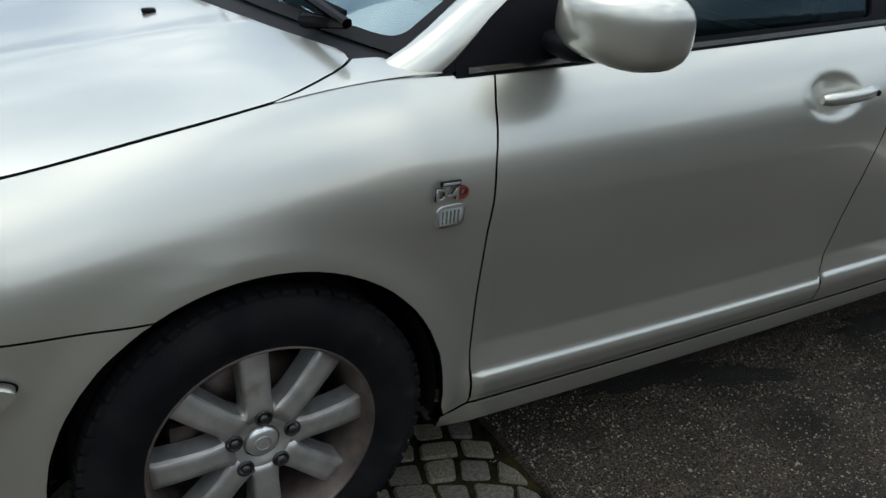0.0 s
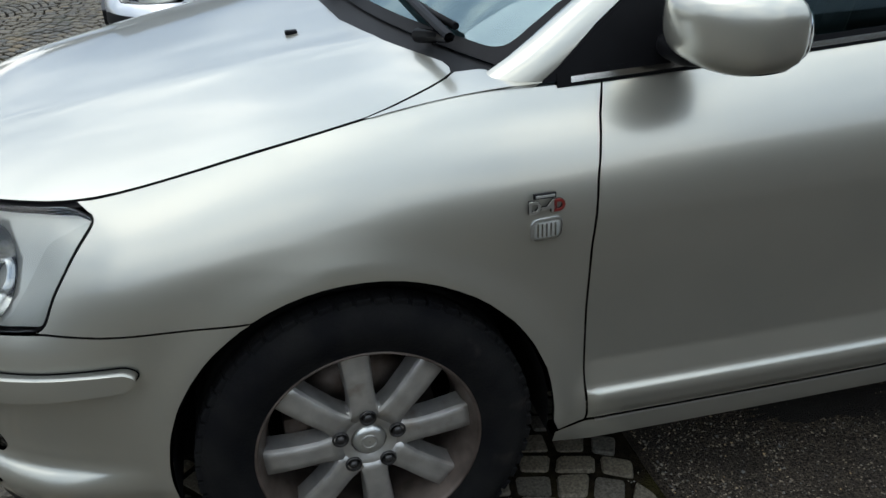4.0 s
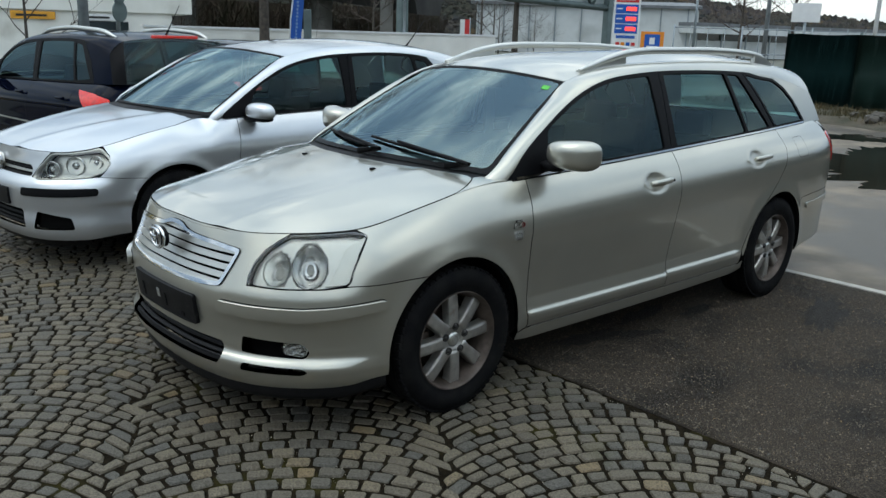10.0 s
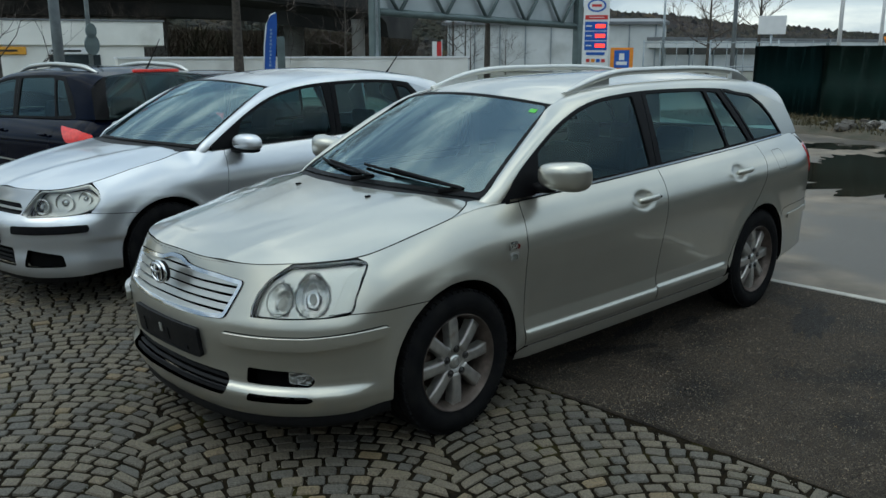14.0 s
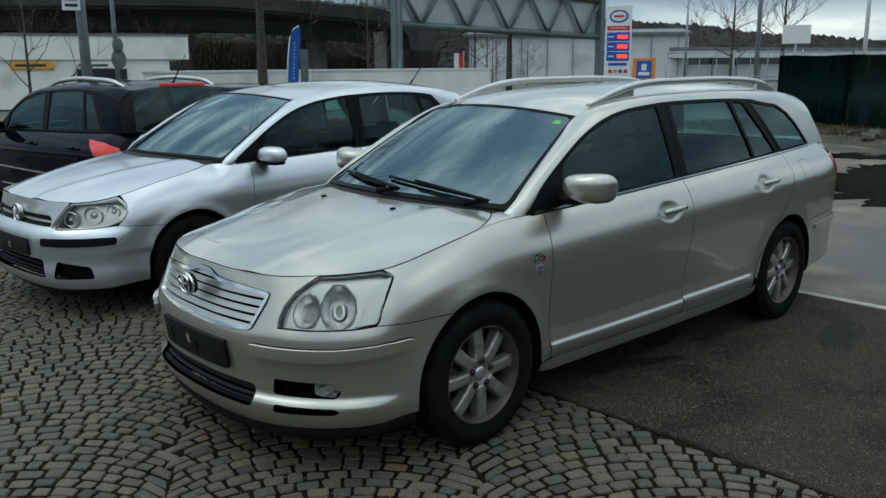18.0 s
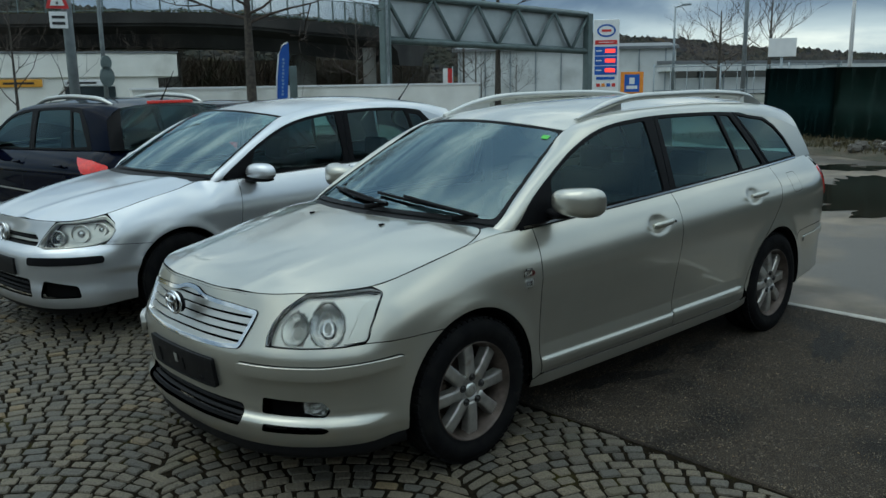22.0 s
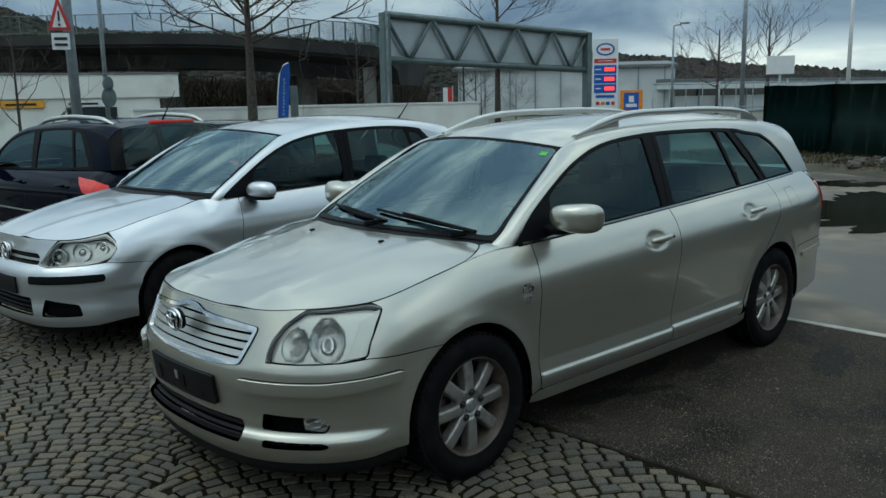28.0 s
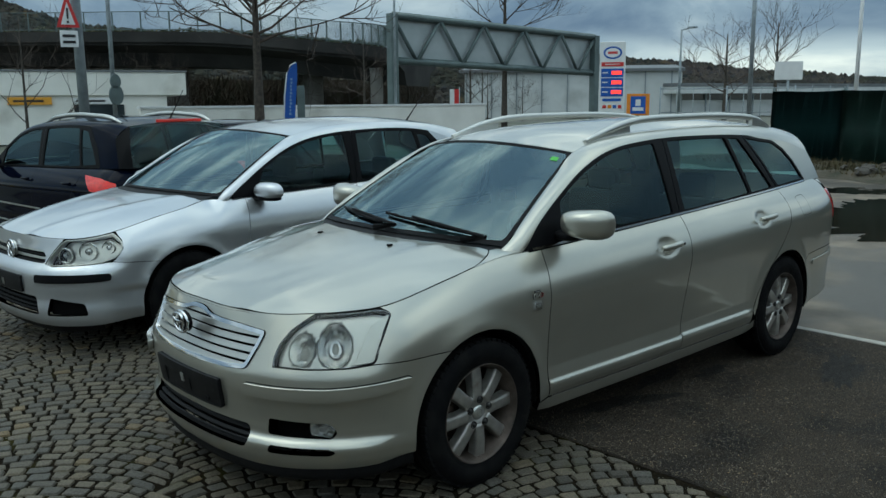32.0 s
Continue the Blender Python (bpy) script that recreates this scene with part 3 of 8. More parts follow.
M_ROWWALL = material("brown_plaster", (0.13, 0.115, 0.095), 0.9, second=(0.09, 0.08, 0.065), scale=0.6, bump=0.01, bump_scale=20)
M_BLOOM = material("yellow_blossom", (0.75, 0.48, 0.02), 0.8, vary=0.3, scale=9)
M_LEAF = material("verge_leaves", (0.06, 0.085, 0.03), 0.8, second=(0.09, 0.06, 0.035), scale=2, island=0.4)

VIEW = Vector((-2.44, -3.25, 1.60))        # where the walk ends


def facing(x, y):
    """The turn about z that makes a thing's -y side face the end of the walk."""
    return math.degrees(math.atan2(y - VIEW.y, x - VIEW.x)) - 90


def wall_between(name, a, b, z0, z1, thick, mat, label, category, kind="structure", bevel=0.0):
    d = Vector((b[0] - a[0], b[1] - a[1], 0))
    ob = solid(name, box((0, 0, z0), (d.length, thick, z1), bevel), mat, label, category, kind=kind, at=(a[0], a[1], 0), turn=math.degrees(math.atan2(d.y, d.x)))
    return ob


# low white building with a flat fascia
kiosk = thing("flat_roofed_building", "low white flat-roofed building with a deep plain fascia", "building", (2.0, 35.7, 0), turn=-21.5)
part("wall", box((-9, 0.12, 0), (12.6, 7, 2.0)), M_WHITEWALL, kiosk)
part("fascia", box((-9.5, 0, 1.92), (13.4, 7.5, 2.86), 0.02), M_WHITEWALL, kiosk)
part("roof_edge", box((-9.55, -0.05, 2.86), (13.45, 7.6, 2.93), 0.01), M_DARKROOF, kiosk)
part("window", box((9.0, 0.06, 1.0), (10.9, 0.16, 1.55)), M_SHOPGLASS, kiosk)
part("name_board", box((9.0, 0.04, 1.58), (10.6, 0.14, 1.82), 0.01), M_WHITE, kiosk)
part("sign_board", box((6.6, 0.02, 1.56), (8.2, 0.14, 1.86), 0.02), M_YELLOW, kiosk, "yellow sign with dark lettering")
part("sign_lettering", box((6.8, 0.005, 1.67), (7.9, 0.025, 1.75)), M_BLACKSIGN, kiosk)
part("name_lettering", box((9.1, 0.025, 1.66), (10.2, 0.045, 1.74)), M_BLACKSIGN, kiosk)

wall_between("boundary_wall", (9.6, 24.3), (23.9, 22.4), 0, 1.42, 0.25, M_WHITEWALL, "long low white rendered boundary wall", "wall")
wall_between("boundary_wall_coping", (9.55, 24.26), (23.95, 22.36), 1.42, 1.49, 0.33, M_WHITE, "pale coping on the boundary wall", "coping")

# the road bridge: a curved deck on round piers
road = [(-22, 92, 6.2), (0, 79, 6.35), (18.9, 68.6, 6.3), (29.5, 53.4, 5.9), (35.0, 44.7, 4.95), (37.0, 41.6, 4.5)]


def along(points, t):
    """A smooth curve through points; t from 0 to 1."""
    u = t * (len(points) - 1)
    i = min(int(u), len(points) - 2)
    f = u - i
    p = [np.array(points[max(0, min(len(points) - 1, i + k))], float) for k in (-1, 0, 1, 2)]
    return 0.5 * (2 * p[1] + (p[2] - p[0]) * f + (2 * p[0] - 5 * p[1] + 4 * p[2] - p[3]) * f * f + (3 * p[1] - p[0] - 3 * p[2] + p[3]) * f ** 3)


def swept(points, section, steps=48):
    """A section (across, up) swept along a curve that lies in the ground plane."""
    bm = bmesh.new()
    rings = []
    for i in range(steps + 1):
        p, q = along(points, max(0, i / steps - 0.01)), along(points, min(1, i / steps + 0.01))
        c = along(points, i / steps)
        d = (q - p)[:2] / np.hypot(*(q - p)[:2])
        rings.append([bm.verts.new((c[0] - d[1] * a, c[1] + d[0] * a, c[2] + z)) for a, z in section])
    n = len(section)
    for r, q in zip(rings, rings[1:]):
        for k in range(n):
            bm.faces.new((r[k], r[(k + 1) % n], q[(k + 1) % n], q[k]))
    bm.faces.new(rings[0])
    bm.faces.new(rings[-1][::-1])
    bmesh.ops.recalc_face_normals(bm, faces=bm.faces[:])
    return bm


bridge = thing("road_bridge", "dark weathered concrete road bridge on round piers, with a mesh railing", "bridge", (0, 0, 0))
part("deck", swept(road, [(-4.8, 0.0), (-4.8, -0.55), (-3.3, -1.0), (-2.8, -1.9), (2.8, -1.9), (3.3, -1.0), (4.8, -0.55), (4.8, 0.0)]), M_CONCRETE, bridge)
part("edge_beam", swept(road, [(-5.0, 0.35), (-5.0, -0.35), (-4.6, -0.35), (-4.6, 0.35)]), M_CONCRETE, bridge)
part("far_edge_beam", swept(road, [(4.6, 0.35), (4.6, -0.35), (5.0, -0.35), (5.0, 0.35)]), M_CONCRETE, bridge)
part("hand_rail", swept(road, [(-4.93, 1.70), (-4.93, 1.65), (-4.88, 1.65), (-4.88, 1.70)]), M_GANTRY, bridge)
part("lower_rail", swept(road, [(-4.93, 0.52), (-4.93, 0.47), (-4.88, 0.47), (-4.88, 0.52)]), M_GANTRY, bridge)
for i in range(40):
    c, q = along(road, i / 40), along(road, i / 40 + 0.01)
    d = (q - c)[:2] / np.hypot(*(q - c)[:2])
    part("railing_post", box((c[0] + d[1] * 4.9 - 0.04, c[1] - d[0] * 4.9 - 0.04, c[2] + 0.3), (c[0] + d[1] * 4.9 + 0.04, c[1] - d[0] * 4.9 + 0.04, c[2] + 1.7)), M_GANTRY, bridge)
bm = bmesh.new()
for i in range(900):
    c, q = along(road, i / 901), along(road, min(1, i / 901 + 0.01))
    d = (q - c)[:2] / np.hypot(*(q - c)[:2])
    x, y = c[0] + d[1] * 4.9, c[1] - d[0] * 4.9
    box((x - 0.005, y - 0.005, c[2] + 0.4), (x + 0.005, y + 0.005, c[2] + 1.66), bm=bm)
tagged(part("railing_mesh", bm, M_GANTRY, bridge), kind="stuff")
for px, py, top, r in ((33.1, 41.3, 3.75, 0.42), (33.4, 49.0, 3.5, 0.7), (27.2, 58.0, 4.2, 0.9), (34.7, 51.3, 3.6, 0.8), (17.5, 70.0, 4.4, 1.0)):
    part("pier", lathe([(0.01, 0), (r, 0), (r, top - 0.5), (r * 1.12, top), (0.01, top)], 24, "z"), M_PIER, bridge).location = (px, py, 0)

# the sign gantry, seen from behind
g0, g1 = Vector((19.9, 23.7, 0)), Vector((32.6, 23.3, 0))
gl = (g1 - g0).length
gantry = thing("sign_gantry", "grey steel sign gantry seen from behind, with a zigzag truss", "road sign", g0, turn=math.degrees(math.atan2(g1.y - g0.y, g1.x - g0.x)))
for x in (0.0, gl):
    part("post", box((x - 0.17, -0.17, 0), (x + 0.17, 0.17, 5.05 - 0.32 * x / gl), 0.02), M_GANTRY, gantry)
zt0, zb0, zt1, zb1 = 4.98, 3.22, 4.66, 2.92
part("sign_board", prism([(0.05, zb0 + 0.06), (gl - 0.05, zb1 + 0.06), (gl - 0.05, zt1 - 0.03), (0.05, zt0 - 0.03)], 0.08), M_SIGNBACK, gantry).location = (0, 0.16, 0)
for za, zb in ((zt0, zt1), (zb0, zb1)):
    part("chord", tube([(0, 0, za), (gl, 0, zb)], 0.15, 4), M_GANTRY, gantry)
for i in range(10):
    xa, xb = gl * i / 10, gl * (i + 1) / 10
    za = zt0 + (zt1 - zt0) * i / 10 if i % 2 == 0 else zb0 + (zb1 - zb0) * i / 10
    zb = zb0 + (zb1 - zb0) * (i + 1) / 10 if i % 2 == 0 else zt0 + (zt1 - zt0) * (i + 1) / 10
    part("diagonal", tube([(xa, 0, za), (xb, 0, zb)], 0.095, 4), M_GANTRY, gantry)

# the fuel price sign
px, py = 46.1, 32.0
price = thing("fuel_price_sign", "tall white fuel price sign with blue price fields", "price sign", (px, py, 0), turn=facing(px, py))
part("panel", box((-0.86, -0.15, 0.4), (0.86, 0.15, 5.45), 0.04), M_WHITE, price)
part("foot", box((-0.6, -0.2, 0), (0.6, 0.2, 0.42)), M_GALV, price)
bm = bmesh.new()
bmesh.ops.create_circle(bm, cap_ends=True, segments=32, radius=1)
for v in bm.verts:
    v.co = Vector((v.co.x * 0.62, -0.165, 4.72 + v.co.y * 0.42))
part("blue_ring", bm, M_BLUE, price)
bm = bmesh.new()
bmesh.ops.create_circle(bm, cap_ends=True, segments=32, radius=1)
for v in bm.verts:
    v.co = Vector((v.co.x * 0.5, -0.172, 4.72 + v.co.y * 0.31))
part("white_oval", bm, M_WHITE, price)
part("red_bar", box((-0.32, -0.18, 4.64), (0.32, -0.17, 4.80)), M_RED, price)
part("red_band", box((-0.74, -0.17, 3.82), (0.74, -0.155, 4.10)), M_RED, price)
part("band_lettering", box((-0.5, -0.18, 3.94), (0.5, -0.168, 3.98)), M_WHITE, price)
for i in range(3):
    z = 3.1 - i * 0.64
    part("price_field", box((-0.74, -0.17, z), (0.74, -0.155, z + 0.58)), M_BLUE, price)
    part("price_digits", box((-0.05, -0.185, z + 0.17), (0.62, -0.168, z + 0.42)), M_DIGIT, price, "red lit price digits")
    part("fuel_name", box((-0.66, -0.18, z + 0.26), (-0.28, -0.168, z + 0.34)), M_WHITE, price)
part("lower_lettering", box((-0.62, -0.17, 1.5), (0.62, -0.155, 1.68)), M_BLUE, price)
for i, m in enumerate((M_RED, M_ORANGE, M_BLUE, M_RED)):
    part("service_mark", box((-0.6 + i * 0.34, -0.17, 1.02), (-0.36 + i * 0.34, -0.155, 1.24)), m, price)

# discounter's sign
px, py = 55.4, 36.2
shop = thing("shop_sign", "square blue shop sign with an orange border on a post", "shop sign", (px, py, 0), turn=facing(px, py))
part("panel", box((-0.88, -0.12, 0.35), (0.88, 0.12, 2.05), 0.03), M_ORANGE, shop)
part("blue_field", box((-0.58, -0.14, 0.5), (0.58, -0.118, 1.85)), M_BLUE, shop)
part("lettering", box((-0.42, -0.15, 0.72), (0.42, -0.138, 0.98)), M_WHITE, shop)
part("emblem", box((-0.2, -0.15, 1.1), (0.2, -0.138, 1.6)), M_WHITE, shop)
part("post", box((-0.1, -0.1, 0), (0.1, 0.1, 0.4)), M_GALV, shop)

# long sheds
shed = thing("warehouse", "long pale sheet-clad warehouse with a shallow grey roof", "building", (53.0, 54.5, 0), turn=-51.2)
part("wall", box((0.8, 0, 0), (20.3, 14, 4.1)), M_METALWALL, shed)
part("roof", prism([(-0.4, 4.1), (14.4, 4.1), (14.4, 4.25), (7, 4.9), (-0.4, 4.35)], 20.2, "x"), M_DARKROOF, shed).location = (0.3, 0, 0)
for i in range(9):
    part("downpipe", box((0.95 + i * 2.3, -0.12, 0), (1.05 + i * 2.3, 0, 4.1)), M_GALV, shed)
hall = thing("glazed_hall", "long low shop hall with a window band", "building", (65.5, 39.0, 0), turn=-17)
part("wall", box((0, 0, 0), (40, 18, 1.5)), M_METALWALL, hall)
part("window_band", box((0.3, 0.1, 1.5), (39.6, 17, 2.1)), M_SHOPGLASS, hall)
part("roof", box((-1, -1.2, 2.1), (41, 18.5, 2.7)), M_METALWALL, hall)
part("roof_edge", box((-1.05, -1.25, 2.7), (41.05, 18.6, 3.0)), M_DARKROOF, hall)
for i in range(14):
    part("mullion", box((0.4 + i * 2.9, -0.05, 0), (0.55 + i * 2.9, 0.12, 2.1)), M_GALV, hall)

# fence hung with green netting
fence = thing("screened_fence", "tall fence hung with dark green netting", "fence", (19.1, 7.35, 0), turn=math.degrees(math.atan2(-3.2, -1.25)))
for i in range(11):
    part("post", tube([(i * 2.3, 0.05, 0), (i * 2.3, 0.05, 1.86)], 0.035), M_GANTRY, fence)
for i in range(10):
    bm = bmesh.new()
    cols = 16
    rows = []
    for j in range(cols + 1):
        x = i * 2.3 + 2.3 * j / cols
        w = 0.05 * noise.noise((x * 1.3, 0, 0)) + 0.02 * noise.noise((x * 6, 2, 0))
        rows.append([bm.verts.new((x, w + k, z + 0.03 * noise.noise((x, z, 3)))) for k, z in ((0, 0.02), (0.02 * noise.noise((x * 3, 1, 7)), 0.9), (0, 1.78))])
    for a, b in zip(rows, rows[1:]):
        for k in range(2):
            bm.faces.new((a[k], b[k], b[k + 1], a[k + 1])).smooth = True
    bmesh.ops.solidify(bm, geom=bm.faces[:], thickness=0.01)
    part("net_panel", bm, M_GREENNET if i != 1 else M_GREENPANE, fence)

# rough verge in front of the fence, with a heap of rubble
bm = bmesh.new()
bmesh.ops.create_grid(bm, x_segments=140, y_segments=24, size=0.5)
for v in bm.verts:
    u, w = (v.co.x + 0.5) * 24 - 1.5, (v.co.y + 0.5) * (2.7 + 0.5 * noise.noise((v.co.x * 20, 0, 4)))
    rim = min(1.0, 5 * (0.5 - v.co.y))
    v.co = Vector((u, -w, 0.10 * rim * (1 + 0.7 * noise.noise((u * 1.6, w * 1.6, 0))) - 0.004))
solid("verge", bm, M_GRAVEL, "rough brown grass verge with gravel at the fence foot", "verge", kind="structure", at=(19.1, 7.35, 0.006), turn=math.degrees(math.atan2(-3.2, -1.25)))
rnd = random.Random(8)
for i in range(26):
    bm = bmesh.new()
    bmesh.ops.create_icosphere(bm, subdivisions=2, radius=1)
    for v in bm.verts:
        v.co = Vector((v.co.x * 0.16, v.co.y * 0.13, v.co.z * 0.10)) * (1 + 0.6 * noise.noise(v.co * 2 + Vector((i, 0, 0)))) * (0.45 + 0.6 * (i % 5) / 4)
    k = i // 2
    solid("rubble_stone", bm, M_PIER if i % 4 == 0 else M_RUBBLE, "broken rubble stone in a heap by the fence", "stone", "rubble heap", at=(16.1 + rnd.gauss(0, 0.42), 3.1 + rnd.gauss(0, 0.35), 0.12 + 0.02 * (i % 3)))
# old grass on the verge
gv, gf = [], []
edge_d = Vector((-1.25, -3.2, 0)).normalized()
edge_n = Vector((edge_d.y, -edge_d.x, 0))
for i in range(9000):
    p = Vector((19.1, 7.35, 0.08)) + edge_d * rnd.uniform(-1, 18) + edge_n * (0.15 + 2.2 * rnd.random() ** 1.5)
    a, h = rnd.uniform(0, 6.3), rnd.uniform(0.05, 0.17)
    k = len(gv)
    gv += [p + Vector((math.cos(a), math.sin(a), 0)) * 0.012, p - Vector((math.cos(a), math.sin(a), 0)) * 0.012, p + Vector((rnd.gauss(0, 0.05), rnd.gauss(0, 0.05), h))]
    gf.append((k, k + 1, k + 2))
solid("verge_grass", mesh_of("verge_grass", gv, gf, M_OLDGRASS), M_OLDGRASS, "short dead brown grass along the fence foot", "grass", kind="stuff")


# ---- posts, flags and signs ----
def mast(name, x, y, h, r0, r1, mat, label, category, lean=0.0):
    ob = thing(name, label, category, (x, y, 0))
    part("pole", tube([(0, 0, 0), (lean * 0.5, 0, h * 0.5), (lean, 0, h)], [r0, (r0 + r1) / 2, r1], 12), mat, ob)
    part("base", tube([(0, 0, 0), (0, 0, 0.25)], r0 * 1.5, 12), mat, ob)
    return ob


mast("street_pole", 33.0, 15.2, 9.5, 0.10, 0.08, M_GALV, "tall grey steel street pole", "pole")
mast("flag_pole", 44.1, 15.1, 11.0, 0.12, 0.07, M_WHITE, "tall white flag pole", "pole")
mast("flag_pole", 48.5, 14.6, 9.0, 0.11, 0.07, M_WHITE, "slender white flag pole", "pole")
mast("street_pole", 8.1, 22.7, 8.5, 0.07, 0.055, M_GALV, "slim grey steel street pole", "pole")
mast("street_pole", 19.6, 23.2, 9.0, 0.05, 0.04, M_GALV, "thin grey pole beside the sign gantry", "pole")
lamp = mast("street_lamp", 57.1, 33.6, 6.9, 0.12, 0.07, M_GALV, "grey street lamp with a short arm", "street lamp")
part("arm", tube([(0, 0, 6.85), (0.6, -0.5, 7.05)], 0.05), M_GALV, lamp)
part("lamp_head", box((0.3, -0.95, 6.98), (0.75, -0.35, 7.12), 0.04), M_GALV, lamp)

warn = thing("warning_sign", "red-edged triangular warning sign on a stout grey post", "traffic sign", (3.08, 11.75, 0), turn=facing(3.08, 11.75))
part("post", tube([(0.05, 0.1, 0), (0.02, 0.1, 3.6), (0.0, 0.1, 6.0)], [0.088, 0.082, 0.076], 16), M_GALV, warn)
tri = [(-0.27, 2.86), (0.09, 2.86), (-0.09, 3.42)]
part("triangle", prism(tri, 0.02), M_RED, warn).location = (-0.02, -0.06, 0)
part("white_field", prism([(-0.2, 2.905), (0.02, 2.905), (-0.09, 3.27)], 0.01), M_WHITE, warn).location = (-0.02, -0.072, 0)
part("exclamation_bar", box((-0.125, -0.085, 3.0), (-0.095, -0.072, 3.17)), M_BLACKSIGN, warn)
part("exclamation_dot", box((-0.127, -0.085, 2.93), (-0.093, -0.072, 2.965)), M_BLACKSIGN, warn)
part("plate", box((-0.25, -0.06, 2.54), (0.03, -0.04, 2.81), 0.008), M_WHITE, warn, "white plate with two lines of lettering")
for z in (2.70, 2.60):
    part("lettering", box((-0.21, -0.068, z), (-0.01, -0.058, z + 0.045)), M_BLACKSIGN, warn)
for i, z in enumerate((1.75, 2.15)):
    bm = lathe([(0.01, 0), (0.3 - 0.08 * i, 0), (0.3 - 0.08 * i, 0.03), (0.01, 0.03)], 28, "y")
    for f in bm.faces:
        f.smooth = False
    sg = solid("round_sign", bm, M_GANTRY, "round traffic sign seen from its grey back", "traffic sign", at=(8.1, 22.5, z + 0.1), turn=facing(8.1, 22.5) + 48)

flag = thing("beach_flag", "tall curved blue advertising flag with pale lettering", "flag", (12.1, 19.5, 0), turn=facing(12.1, 19.5))
flag.matrix_world = flag.matrix_world @ pose(0, 0, 0, 0, 4, 0)
pole = [(-0.12, 0, 0), (-0.14, 0, 1.8), (-0.10, 0, 2.45), (0.0, 0, 2.72), (0.16, 0, 2.82)]
part("pole", tube(pole, 0.02, 8), M_WHITE, flag)
cloth = [(-0.12, 0.95), (0.2, 1.0), (0.21, 1.8), (0.22, 2.4), (0.19, 2.81), (0.02, 2.72), (-0.09, 2.45), (-0.13, 1.8)]
part("cloth", prism(cloth, 0.012), M_BLUE, flag)
for i in range(11):
    part("lettering", box((0.012 + 0.012 * (i % 2), -0.005, 1.22 + i * 0.105), (0.085 - 0.01 * (i % 3), 0.0, 1.285 + i * 0.105)), M_FADED, flag)
red = thing("banner_flag", "red and white upright banner", "flag", (28.7, 29.3, 0), turn=facing(28.7, 29.3))
part("pole", tube([(0.24, 0.01, 0), (0.24, 0.01, 2.3)], 0.025), M_GALV, red)
part("red_half", box((-0.02, 0, 0.5), (0.22, 0.02, 2.2)), M_RED, red)
part("white_half", box((-0.26, 0, 0.5), (-0.02, 0.02, 2.2)), M_WHITE, red)
solid("utility_cabinet", box((-0.13, -0.13, 0), (0.13, 0.13, 2.15), 0.02), M_GANTRY, "narrow grey upright utility cabinet", "cabinet", at=(14.16, 21.74, 0), turn=facing(14, 21))
board = thing("square_board", "pale square board seen on a thin post by the fence", "sign", (24.7, 9.6, 0), turn=facing(24.7, 9.6))
part("board", box((-0.42, -0.02, 2.2), (0.42, 0.02, 2.78), 0.01), M_WHITE, board)
part("post", tube([(0, 0.05, 0), (0, 0.05, 2.7)], 0.04), M_GALV, board)
crane = thing("excavator_arm", "orange machine arm far behind the fence", "machine", (57, 15.0, 0), turn=facing(57, 15))
part("arm", tube([(-2.2, 0, 2.4), (-0.4, 0, 3.2), (1.6, 0, 3.3), (2.6, 0, 2.2)], 0.24, 6), M_ORANGE, crane)
part("cab", box((1.6, -0.8, 0), (4.0, 0.8, 3.1), 0.1), M_BLACKSIGN, crane)
gate = thing("mesh_gate", "grey steel mesh gate beside the green fence", "gate", (26.5, 15.5, 0), turn=-52)
for i in range(12):
    part("bar", tube([(i * 0.62, 0, 0), (i * 0.62, 0, 2.1)], 0.035 if i % 4 == 0 else 0.014, 6), M_GALV, gate)
for z in (0.2, 1.1, 2.0):
    part("rail", tube([(0, 0, z), (6.82, 0, z)], 0.022, 6), M_GALV, gate)


